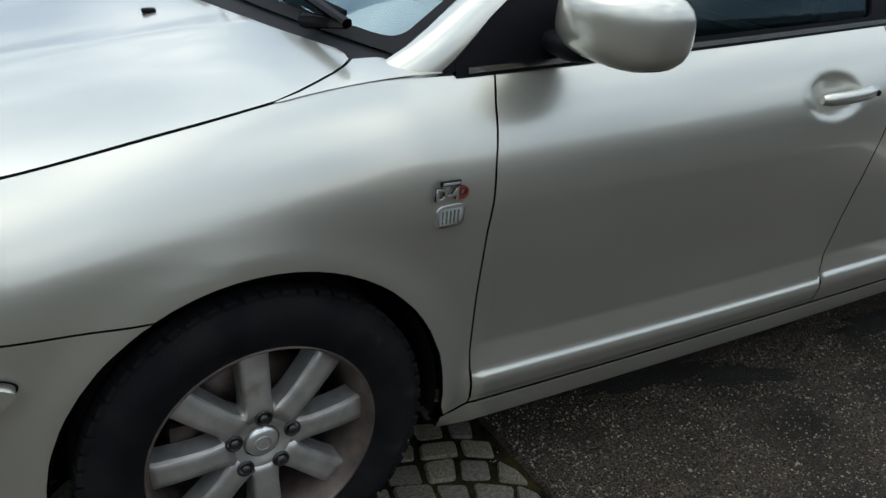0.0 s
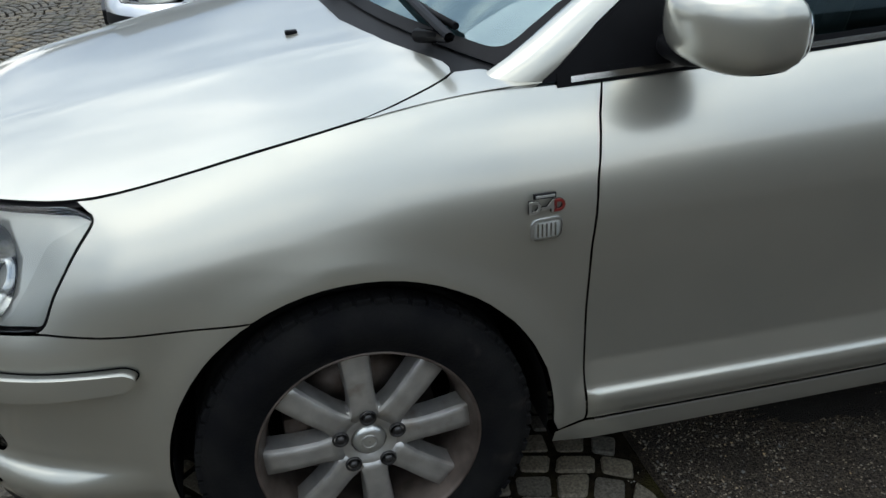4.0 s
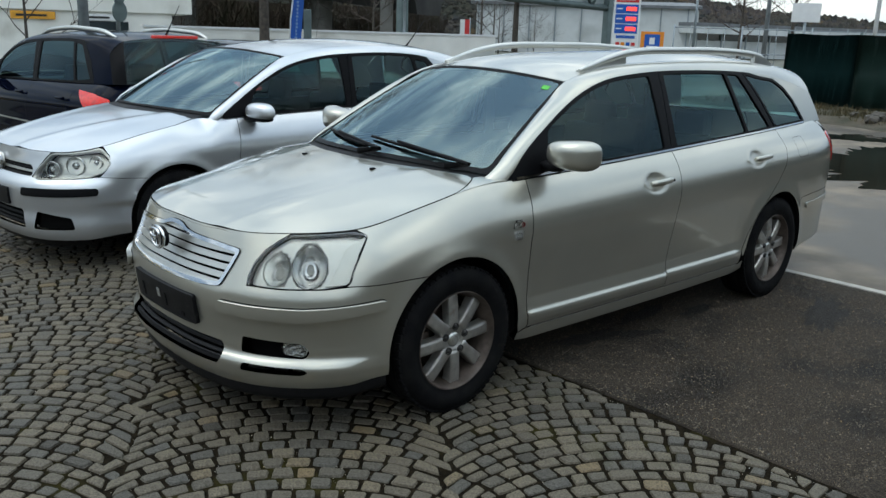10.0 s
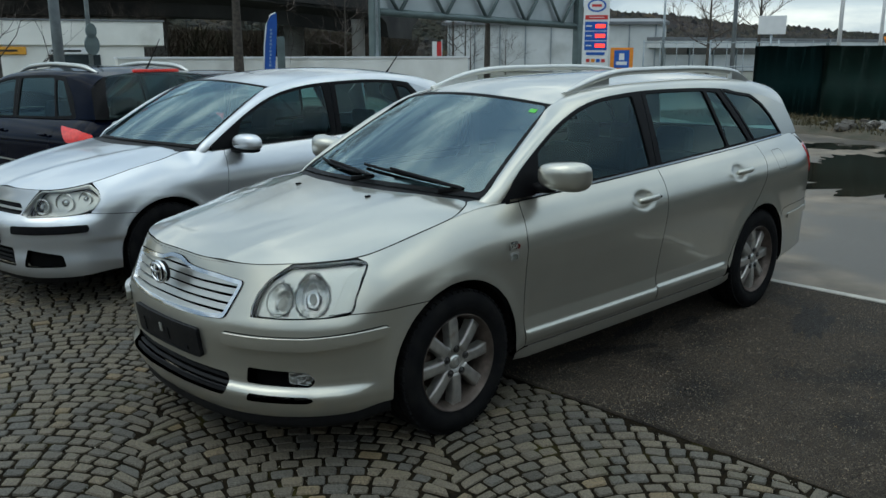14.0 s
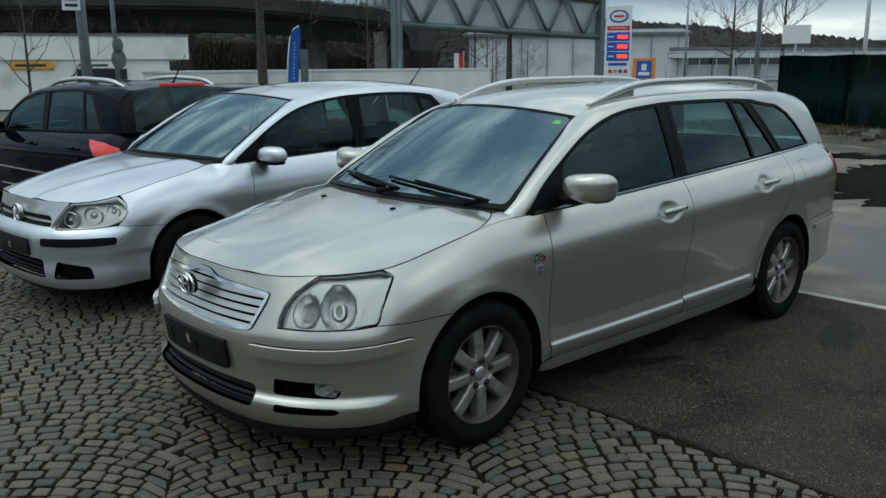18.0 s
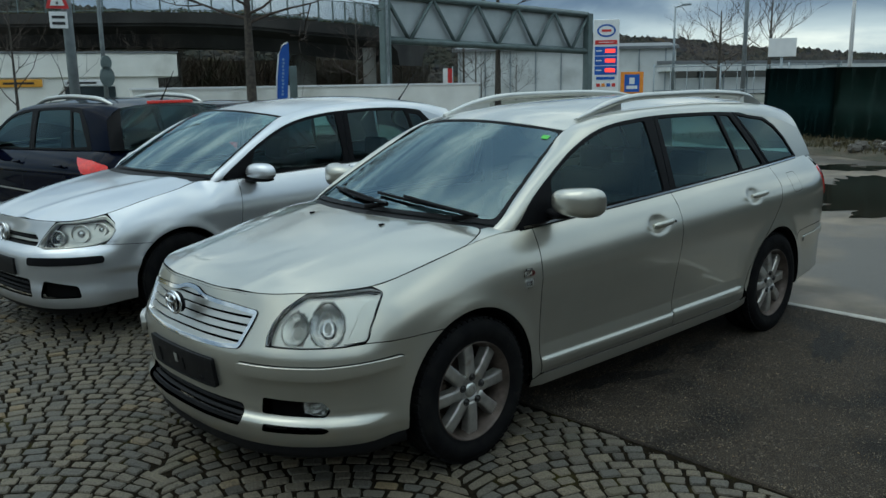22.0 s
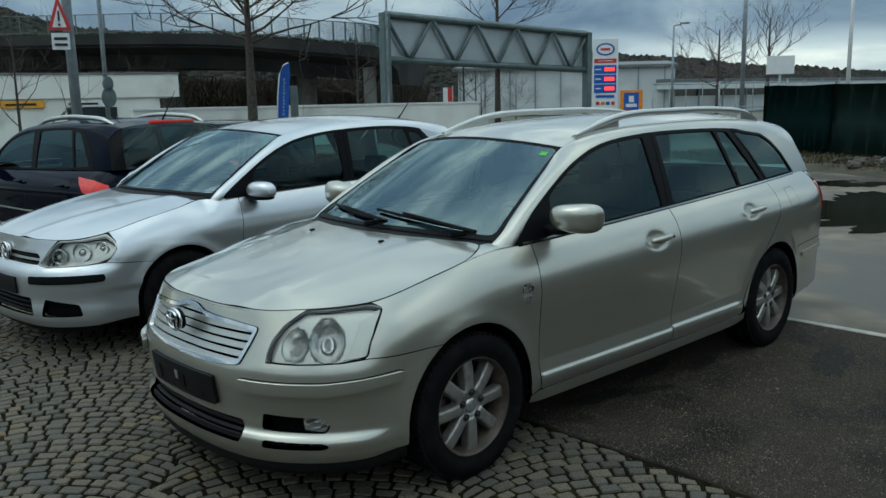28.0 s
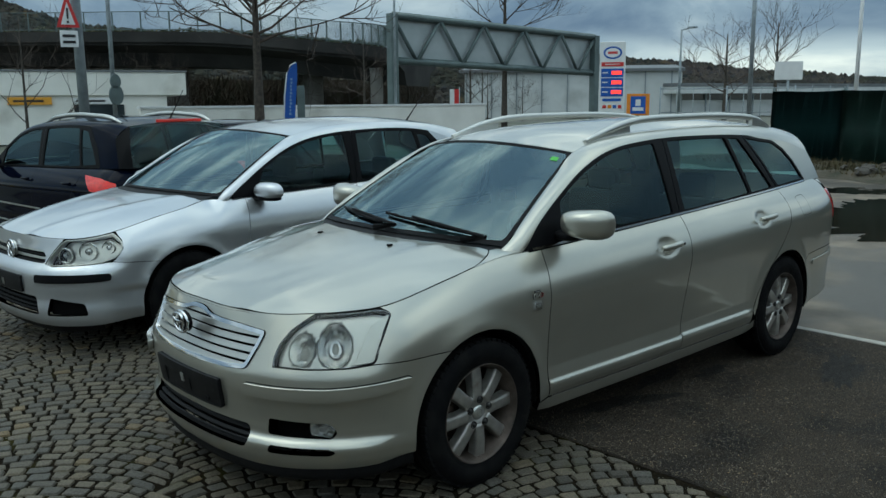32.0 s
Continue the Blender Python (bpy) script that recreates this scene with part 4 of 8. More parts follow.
# ---- bare trees, scrub and hills ----
def bare_tree(name, x, y, h, r, seed, label, spread=0.9, depth=5, first=0.42, limbs=9, thin=0.54, droop=0.0):
    rr = random.Random(seed)
    ob = thing(name, label, "tree", (x, y, 0))
    trunk = [(0.06 * h * 0.1 * noise.noise((seed, k, 0)) * k, 0.06 * h * 0.1 * noise.noise((seed, k, 9)) * k, h * k / 8) for k in range(9)]
    part("trunk", tube(trunk, [r * (1 - 0.8 * k / 8) for k in range(9)], 10), M_BARK, ob)
    tv, tf = [], []

    def limb(p, d, length, rad, level):
        pts, q = [p], Vector(p)
        for k in range(4):
            d = (d + Vector((rr.uniform(-1, 1), rr.uniform(-1, 1), rr.uniform(-0.35, 0.8))) * 0.24).normalized()
            q = q + d * length / 4
            pts.append(q.copy())
        sides = 5 if level < 2 else 3
        base = len(tv)
        for k, c in enumerate(pts):
            a = d.orthogonal().normalized()
            b = d.cross(a)
            w = rad * (1 - 0.75 * k / 4)
            tv.extend((c + w * (math.cos(6.283 * s / sides) * a + math.sin(6.283 * s / sides) * b)) for s in range(sides))
        for k in range(4):
            for s in range(sides):
                tf.append((base + k * sides + s, base + k * sides + (s + 1) % sides, base + (k + 1) * sides + (s + 1) % sides, base + (k + 1) * sides + s))
        if level < depth:
            for k in range(rr.choice((3, 4)) if level < 3 else 3):
                c = pts[rr.choice((1, 2, 3, 4))]
                e = (d + Vector((rr.uniform(-1, 1), rr.uniform(-1, 1), rr.uniform(-0.4, 0.8) - droop)) * 0.95).normalized()
                limb(c, e, length * rr.uniform(0.55, 0.78), rad * thin, level + 1)

    for k in range(limbs):
        t = first + (1 - first) * k / limbs
        i = min(7, int(t * 8))
        p = Vector(trunk[i]).lerp(Vector(trunk[i + 1]), t * 8 - i)
        ang = k * 2.4 + rr.uniform(-0.4, 0.4)
        limb(p, Vector((math.cos(ang) * spread, math.sin(ang) * spread, 0.18 + 0.5 * t)).normalized(), h * 0.42 * (1.2 - 0.6 * t), r * 0.40 * (1.2 - t), 1)
    part("crown", mesh_of("crown", tv, tf, M_TWIG), None, ob, "leafless twigs")
    return ob


bare_tree("street_tree", 10.4, 18.2, 6.6, 0.17, 3, "bare street tree with wide drooping limbs", 1.2, 5, 0.49, 28, 0.58, 0.18)
bare_tree("street_tree", 26.8, 24.0, 8.0, 0.16, 7, "bare slender street tree beside the gantry", 0.9, 6, 0.55, 10, 0.58)
bare_tree("street_tree", 45.7, 23.4, 5.4, 0.16, 12, "small bare tree in front of the shop hall", 0.8, 4, 0.3, 10)
bare_tree("street_tree", 51.5, 23.1, 6.4, 0.16, 15, "bare upright tree behind the fence", 0.6, 4, 0.4, 10)
bare_tree("sapling", 2.75, 13.6, 3.2, 0.04, 21, "thin bare sapling beside the warning sign", 0.7, 3, 0.3, 8)
bare_tree("sapling", 29.5, 38.0, 5.2, 0.09, 23, "thin bare tree beside the bridge pier", 0.7, 4, 0.3, 10)
bare_tree("sapling", 37.0, 36.5, 5.5, 0.09, 29, "thin bare tree behind the sign gantry", 0.7, 4, 0.3, 10)


shrub = bare_tree("bare_shrub", 24.0, 52.0, 4.2, 0.06, 41, "bare brown shrub on the bank under the bridge", 0.55, 4, 0.12, 11)
rnd = random.Random(3)
for i in range(22):
    f = i / 21
    copy_thing(shrub, pose(14 + 34 * f + rnd.uniform(-1.5, 1.5), 60 - 17 * f + rnd.uniform(-2, 2), 0, 0, 0, rnd.uniform(0, 360)) @ Matrix.Scale(rnd.uniform(0.75, 1.25), 4))


def thicket(name, a, b, depth, h, count, mat, label, seed, width=0.07):
    """A mass of thin upright leafless rods along a line, uneven at the top."""
    rr = random.Random(seed)
    vs, fs = [], []
    d = Vector((b[0] - a[0], b[1] - a[1], 0))
    side = Vector((-d.y, d.x, 0)).normalized()
    for i in range(count):
        t = rr.random()
        top = h * (0.7 + 0.5 * noise.noise((t * d.length * 0.12, seed, 0)))
        c = Vector((a[0], a[1], 0)) + d * t + side * rr.uniform(0, depth) + Vector((0, 0, rr.random() * 0.75 * top))
        lean = Vector((rr.gauss(0, 0.35), rr.gauss(0, 0.35), rr.uniform(0.5, 1.1))) * top * 0.4
        w = d.normalized() * width * rr.uniform(0.4, 1.4)
        k = len(vs)
        vs += [c - w, c + w, c + lean * 0.6 + w * 0.7, c + lean]
        fs.append((k, k + 1, k + 2, k + 3))
    return solid(name, mesh_of(name, vs, fs, mat), mat, label, "scrub", kind="stuff")


thicket("scrub_bank", (-10, 88), (46, 58), 10, 5.4, 26000, M_SCRUB, "brown leafless scrub on the bank under the bridge", 5)
thicket("scrub_bank", (40, 52), (52, 56), 6, 4.6, 7000, M_SCRUB, "brown leafless scrub beside the warehouse", 6, 0.05)
wall_between("earth_bank", (-12, 93), (48, 62), 0, 3.6, 6, M_SCRUB, "dark earth bank behind the bridge scrub", "bank")
gv, gf = [], []
rnd = random.Random(7)
for i in range(7000):
    f = rnd.uniform(0.03, 0.9)
    p, q = along(road, f), along(road, f + 0.01)
    e = (q - p)[:2] / np.hypot(*(q - p)[:2])
    off = 4.75 - rnd.uniform(0, 0.6)
    tall = 0.12 + 0.5 * max(0.0, noise.noise((f * 40, 1, 0)) + 0.15)
    c0 = Vector((p[0] + e[1] * off, p[1] - e[0] * off, p[2] + 0.28 + rnd.random() * tall))
    k = len(gv)
    gv += [c0 + Vector((rnd.gauss(0, 0.09), rnd.gauss(0, 0.09), rnd.gauss(0, 0.09))) for _ in range(3)]
    gf.append((k, k + 1, k + 2))
solid("bridge_edge_plants", mesh_of("plants", gv, gf, M_LEAF), M_LEAF, "low brown-green growth along the bridge edge", "plants", kind="stuff")


def hills(name, x0, bearing0, bearing1, dist, h, seed, mat, label):
    """A wooded ridge: an arc of ground with a crest of many small crowns."""
    rr = random.Random(seed)
    ico = bmesh.new()
    bmesh.ops.create_icosphere(ico, subdivisions=1, radius=1)
    iv, jf2 = [v.co.copy() for v in ico.verts], [[v.index for v in f.verts] for f in ico.faces]
    ico.free()
    vs, fs = [], []
    n = 160
    for i in range(n + 1):
        f = i / n
        a = radians(bearing0 + (bearing1 - bearing0) * f)
        z = h(f) * (1 + 0.08 * noise.noise((f * 9, seed, 0)))
        for r, q in ((dist * 0.8, -1), (dist * 0.92, z * 0.6), (dist, z)):
            vs.append((x0[0] + r * math.cos(a), x0[1] + r * math.sin(a), q))
        if i:
            k = 3 * i
            fs += [(k - 3, k, k + 1, k - 2), (k - 2, k + 1, k + 2, k - 1)]
    for i in range(9000):
        f = rr.random()
        a = radians(bearing0 + (bearing1 - bearing0) * f)
        z = h(f) * (1 + 0.08 * noise.noise((f * 9, seed, 0)))
        u = rr.random() ** 1.6
        r = dist * (1 - 0.18 * u)
        c = Vector((x0[0] + r * math.cos(a), x0[1] + r * math.sin(a), z * (1 - u) + 0.6))
        s = dist * 0.0042 * rr.uniform(0.5, 1.4)
        k = len(vs)
        vs += [c + Vector((v.x, v.y, v.z * 1.1)) * s * (1 + 0.3 * rr.uniform(-1, 1)) for v in iv]
        fs += [[k + q for q in g] for g in jf2]
    return solid(name, mesh_of(name, vs, fs, mat), mat, label, "hills", kind="structure")


hills("backdrop", (0, 0), 8, 46, 420, lambda f: 1 + 27 * f ** 1.2, 31, M_HILL, "low wooded ridge on the skyline in late winter")
hills("backdrop_north", (0, 0), 44, 100, 330, lambda f: float(np.interp(f, (0, 0.25, 0.34, 0.45, 0.56, 1), (18, 20, 24.5, 27, 38, 46))), 37, M_HILL, "higher wooded hillside behind the bridge")

# plain blocks added out of view behind the walk, to darken reflections in the cars
front_row = thing("low_workshop_row", "long plain brown block, unseen, added to darken reflections in the cars", "building", (-40, -19.0, 0))
part("wall", box((0, -8, 0), (46, 0, 4.6)), M_ROWWALL, front_row)
part("roof", box((-0.5, -8.5, 4.6), (46.2, 0.4, 5.0)), M_DARKROOF, front_row)
hall_block = thing("workshop_hall", "tall plain brown block, unseen, added to darken the rear flank of the estate car", "building", (7, -15.5, 0))
part("wall", box((0, -9, 0), (40, 0, 5.6)), M_ROWWALL, hall_block)
part("roof", box((-0.4, -9.4, 5.6), (40.4, 0.4, 5.95)), M_DARKROOF, hall_block)
west_row = thing("low_workshop_row", "plain brown block, unseen, added to close the place behind the walk", "building", (-24, -19, 0), turn=90)
part("wall", box((0, 0, 0), (30, 8, 4.2)), M_ROWWALL, west_row)
part("roof", box((-0.5, -0.4, 4.2), (30.5, 8.5, 4.5)), M_DARKROOF, west_row)

# the road side north of the setts: a kerbed strip and flower beds in bloom
solid("back_road", box((-30, 10.2, -0.05), (EDGE, 13.2, -0.005)), M_GROUND, "narrow grassy strip at the end of the setts", "ground", kind="structure")
solid("side_road", box((-30, 13.2, -0.05), (2.2, 15.0, 0.0)), M_PIER, "pale paved side road", "road", kind="structure")
rnd = random.Random(14)
vs, fs, bv, bf = [], [], [], []
for i in range(5200):
    c = Vector((rnd.uniform(-14, 1.8), rnd.uniform(15.2, 18.5), 0))
    z = rnd.random() * (0.55 + 0.35 * noise.noise(c * 0.5))
    a, s = rnd.uniform(0, 6.3), rnd.uniform(0.04, 0.11)
    c.z = z
    u, w = Vector((math.cos(a), math.sin(a), rnd.uniform(-0.6, 0.6))) * s, Vector((-math.sin(a), math.cos(a), rnd.uniform(0.2, 1.2))) * s * 0.5
    tv, tf = (bv, bf) if z > 0.3 and noise.noise(c * 0.8 + Vector((7, 0, 0))) > 0.0 and rnd.random() < 0.6 else (vs, fs)
    k = len(tv)
    tv += [c - u, c - w, c + u, c + w]
    tf.append((k, k + 1, k + 2, k + 3))
solid("flower_bed_leaves", mesh_of("leaves", vs, fs, M_LEAF), M_LEAF, "low green and brown bedding plants beside the road", "plants", kind="stuff")
solid("flower_bed_blossom", mesh_of("blossom", bv, bf, M_BLOOM), M_BLOOM, "yellow spring blossom in the bed beside the road", "flowers", kind="stuff")


# ---- car bodies: panels cut from smooth surfaces ----
from mathutils.geometry import delaunay_2d_cdt


def spline(xs, ys):
    """A smooth function through (xs, ys); ys may hold points."""
    xs, ys = np.array(xs, float), np.array(ys, float)
    slope = np.gradient(ys, xs, axis=0)

    def f(x):
        x = np.clip(np.asarray(x, float), xs[0], xs[-1])
        i = np.clip(np.searchsorted(xs, x) - 1, 0, len(xs) - 2)
        h = xs[i + 1] - xs[i]
        t = (x - xs[i]) / h
        if ys.ndim > 1:
            t, h = t[..., None], h[..., None]
        return ((1 + 2 * t) * (1 - t) ** 2 * ys[i] + t * (1 - t) ** 2 * h * slope[i] + t * t * (3 - 2 * t) * ys[i + 1] + t * t * (t - 1) * h * slope[i + 1])

    return f


def straight(xs, ys):
    return lambda x: np.interp(x, xs, ys)


def surface_normals(surf, uv, e=2e-3):
    u, v = uv[:, 0], uv[:, 1]
    a = surf(u + e, v) - surf(u - e, v)
    b = surf(u, v + e) - surf(u, v - e)
    n = np.cross(a, b)
    return n / np.maximum(np.linalg.norm(n, axis=1), 1e-12)[:, None]


def dense(poly, step):
    out = []
    for a, b in zip(poly, poly[1:] + poly[:1]):
        n = max(1, int(math.hypot(b[0] - a[0], b[1] - a[1]) / step))
        out += [(a[0] + (b[0] - a[0]) * k / n, a[1] + (b[1] - a[1]) * k / n) for k in range(n)]
    return out


def area(poly):
    return 0.5 * sum(a[0] * b[1] - b[0] * a[1] for a, b in zip(poly, poly[1:] + poly[:1]))


def shrink(poly, d):
    """The outline moved inwards by d."""
    if not d:
        return poly
    s = 1 if area(poly) > 0 else -1
    out = []
    n = len(poly)
    for i in range(n):
        p, q, r = np.array(poly[i - 1]), np.array(poly[i]), np.array(poly[(i + 1) % n])
        a, b = (q - p) / max(np.linalg.norm(q - p), 1e-9), (r - q) / max(np.linalg.norm(r - q), 1e-9)
        na, nb = np.array((-a[1], a[0])) * s, np.array((-b[1], b[0])) * s
        m = na + nb
        k = max(0.35, float(np.dot(m, na)))
        out.append(tuple(q + m * d / k))
    return out


def inside(pts, poly):
    x, y = pts[:, 0], pts[:, 1]
    c = np.zeros(len(pts), bool)
    for (ax, ay), (bx, by) in zip(poly, poly[1:] + poly[:1]):
        hit = ((ay > y) != (by > y))
        with np.errstate(divide="ignore", invalid="ignore"):
            c ^= hit & (x < (bx - ax) * (y - ay) / (by - ay) + ax)
    return c


def skin(surf, poly, holes=(), step=0.035, gap=0.0, lift=0.0, depth=0.012, mirror=False, out=None):
    """A panel cut from surf along an outline in its two coordinates: the face with true normals and a flange turned inwards.
    Returns vertices, faces and normals; mirror gives the other side of the car."""
    loops = [shrink(dense(list(poly), step), gap)] + [shrink(dense(list(h), step * 0.7), -0.0) for h in holes]
    pts, edges = [], []
    for lp in loops:
        k = len(pts)
        pts += lp
        edges += [(k + i, k + (i + 1) % len(lp)) for i in range(len(lp))]
    outer = np.array(loops[0])
    gx, gy = np.meshgrid(np.arange(outer[:, 0].min(), outer[:, 0].max(), step), np.arange(outer[:, 1].min(), outer[:, 1].max(), step))
    grid = np.stack([gx.ravel(), gy.ravel()], 1)
    if len(grid):
        keep = inside(grid, shrink(loops[0], step * 0.45))
        for h in loops[1:]:
            keep &= ~inside(grid, shrink(h, -step * 0.45))
        pts = pts + [tuple(g) for g in grid[keep]]
    vs, _, tris, *_ = delaunay_2d_cdt([Vector(p) for p in pts], edges, [], 0, 1e-6)
    uv = np.array([tuple(v) for v in vs])
    mid = np.array([uv[list(t)].mean(0) for t in tris])
    keep = inside(mid, loops[0])
    for h in loops[1:]:
        keep &= ~inside(mid, h)
    tris = [list(t) for t, k in zip(tris, keep) if k]
    nor = surface_normals(surf, uv)
    co = surf(uv[:, 0], uv[:, 1])
    ref = np.array(out if out is not None else (0, -1, 0), float)
    if float((nor @ ref).mean()) < 0:
        nor = -nor
    co = co + nor * lift
    faces = []
    for t in tris:
        n = np.cross(co[t[1]] - co[t[0]], co[t[2]] - co[t[0]])
        faces.append(t if float(n @ nor[t[0]]) > 0 else t[::-1])
    co, nor = list(co), list(nor)
    if depth:
        for lp in loops:
            uvl = np.array(lp)
            nn = surface_normals(surf, uvl)
            if float((nn @ ref).mean()) < 0:
                nn = -nn
            top = surf(uvl[:, 0], uvl[:, 1]) + nn * lift
            low = top - nn * depth
            n = len(lp)
            k = len(co)
            centre = top.mean(0)
            for i in range(n):
                t = np.cross(nn[i], top[(i + 1) % n] - top[i - 1])
                t = t / max(np.linalg.norm(t), 1e-9)
                soft = nn[i] * 0.75 + t * 0.66 * (1 if (t @ (top[i] - centre) > 0) == (lp is loops[0]) else -1)
                co += [top[i], low[i]]
                nor += [soft / np.linalg.norm(soft), t]
            for i in range(n):
                j = (i + 1) % n
                quad = [k + 2 * i, k + 2 * i + 1, k + 2 * j + 1, k + 2 * j]
                faces += [quad] if gap else [quad[:3], [quad[0], quad[2], quad[3]]]
    co, nor = np.array(co), np.array(nor)
    if mirror:
        co, nor = co * (1, -1, 1), nor * (1, -1, 1)
        faces = [f[::-1] for f in faces]
    return co, faces, nor


def joined(*pieces):
    cs, fs, ns, k = [], [], [], 0
    for c, f, n in pieces:
        cs.append(c)
        ns.append(n)
        fs += [[i + k for i in q] for q in f]
        k += len(c)
    return np.concatenate(cs), fs, np.concatenate(ns)


def panel(name, mat, parent, *pieces, label=""):
    c, f, n = joined(*pieces)
    me = mesh_of(name, c, f, mat, normals=n)
    if any(len(q) == 4 for q in f):                # turned-in edges along the panel gaps get their shade as near-black colour
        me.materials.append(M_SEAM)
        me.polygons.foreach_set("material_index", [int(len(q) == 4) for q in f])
    return part(name, me, None, parent, label)


def pair(name, mat, parent, surf, poly, **kw):
    """The same panel on both sides of the car, as two parts."""
    label = kw.pop("label", "")
    a = panel(name, mat, parent, skin(surf, poly, **kw), label=label)
    b = panel(name, mat, parent, skin(surf, poly, mirror=True, **kw), label=label)
    return a, b


def whole(name, mat, parent, surf, poly, label="", **kw):
    """One part that runs across the car from side to side."""
    return panel(name, mat, parent, skin(surf, poly, **kw), skin(surf, poly, mirror=True, **kw), label=label)


def rect(u0, u1, v0, v1, r=0.0, n=5):
    if not r:
        return [(u0, v0), (u1, v0), (u1, v1), (u0, v1)]
    out = []
    for cx, cy, a in ((u1 - r, v0 + r, -90), (u1 - r, v1 - r, 0), (u0 + r, v1 - r, 90), (u0 + r, v0 + r, 180)):
        out += [(cx + r * math.cos(radians(a + 90 * k / n)), cy + r * math.sin(radians(a + 90 * k / n))) for k in range(n + 1)]
    return out


def rounded(poly, r, n=5):
    """The outline with its corners rounded."""
    out = []
    m = len(poly)
    for i in range(m):
        p, q, s = Vector(poly[i - 1]), Vector(poly[i]), Vector(poly[(i + 1) % m])
        a, b = (p - q), (s - q)
        k = min(r, a.length * 0.45, b.length * 0.45)
        a, b = q + a.normalized() * k, q + b.normalized() * k
        for j in range(n + 1):
            t = j / n
            out.append(tuple((1 - t) ** 2 * a + 2 * t * (1 - t) * q + t * t * b))
    return out


class Body:
    """The lower body of a car: an outline in plan (out) with its waistline (top) and the height of that line."""

    def __init__(self, out, top, height, low, arches, reach=0.24, power=2.2, scoop=None):
        k = np.arange(len(out))
        self.b, self.t, self.h = spline(k, out), spline(k, top), spline(k, height)
        kk = np.linspace(0, len(out) - 1, 4000)
        pts = self.b(kk)
        self.m = np.concatenate([[0], np.cumsum(np.hypot(*np.diff(pts, axis=0).T))])
        self.kk, self.low, self.arches, self.reach, self.power, self.scoop = kk, low, arches, reach, power, scoop

    def k(self, m):
        return np.interp(m, self.m, self.kk)

    def __call__(self, m, z):
        m, z = np.asarray(m, float), np.asarray(z, float)
        sgn = np.where(m < 0, -1.0, 1.0)
        k = self.k(np.abs(m))
        b, t, h = self.b(k), self.t(k), self.h(k)
        d = self.b(k + 0.01) - self.b(k - 0.01)
        d = d / np.maximum(np.linalg.norm(d, axis=-1), 1e-9)[..., None]
        n = np.stack([-d[..., 1], d[..., 0]], -1)          # outwards in (x, half width)
        g = np.clip(1 - (h - z) / self.reach, 0, 1.6) ** self.power
        lo = self.low(b[..., 0], z)
        for ax, az, r in self.arches:
            e = (np.hypot(b[..., 0] - ax, z - az) - r)
            lo = lo - 0.014 * np.exp(-(e / 0.045) ** 2)
        p = b - n * (lo * (1 - np.clip(g, 0, 1)))[..., None] + (t - b) * g[..., None]
        return np.stack([p[..., 0], -p[..., 1] * sgn, z], -1)

    def at(self, x, z, y=None):
        """The coordinates on the surface nearest to a place."""
        m = np.linspace(0, self.m[-1], 3000)
        p = self(m, np.full_like(m, z))
        d = np.abs(p[:, 0] - x) if y is None else np.hypot(p[:, 0] - x, p[:, 1] + abs(y))
        return float(m[np.argmin(d)]), z

    def top_at(self, m):
        return float(self.h(self.k(abs(m))))


def arc_points(cx, cz, r, a0, a1, n=26):
    return [(cx + r * math.cos(radians(a0 + (a1 - a0) * i / n)), cz + r * math.sin(radians(a0 + (a1 - a0) * i / n))) for i in range(n + 1)]


def loft(a, b, bulge):
    """A strip between two curves over u in 0..1, v in 0..1, swelling outwards."""
    def f(u, v):
        u, v = np.asarray(u, float), np.asarray(v, float)
        p, q = a(u), b(u)
        e = 0.01
        along_u = a(np.clip(u + e, 0, 1)) - a(np.clip(u - e, 0, 1))
        n = np.cross(along_u, q - p)
        n = n / np.maximum(np.linalg.norm(n, axis=-1), 1e-9)[..., None]
        n = n * np.where(n[..., 1:2] > 0, -1, 1)
        return p + (q - p) * v[..., None] + n * (bulge * 4 * v * (1 - v))[..., None]
    return f


def ellipsoid(radii, power=2.6, nu=28, nv=18):
    """A rounded block: a ball pushed towards a box."""
    bm = bmesh.new()
    bmesh.ops.create_uvsphere(bm, u_segments=nu, v_segments=nv, radius=1)
    for v in bm.verts:
        c = v.co
        s = (abs(c.x) ** power + abs(c.y) ** power + abs(c.z) ** power) ** (1 / power)
        v.co = Vector((c.x / s * radii[0], c.y / s * radii[1], c.z / s * radii[2]))
    for f in bm.faces:
        f.smooth = True
    return bm


# ---- wheels ----
M_NUT = material("dull_wheel_nut", (0.06, 0.057, 0.055), 0.4, 0.7, vary=0.4, scale=60)

WHEELS = {}


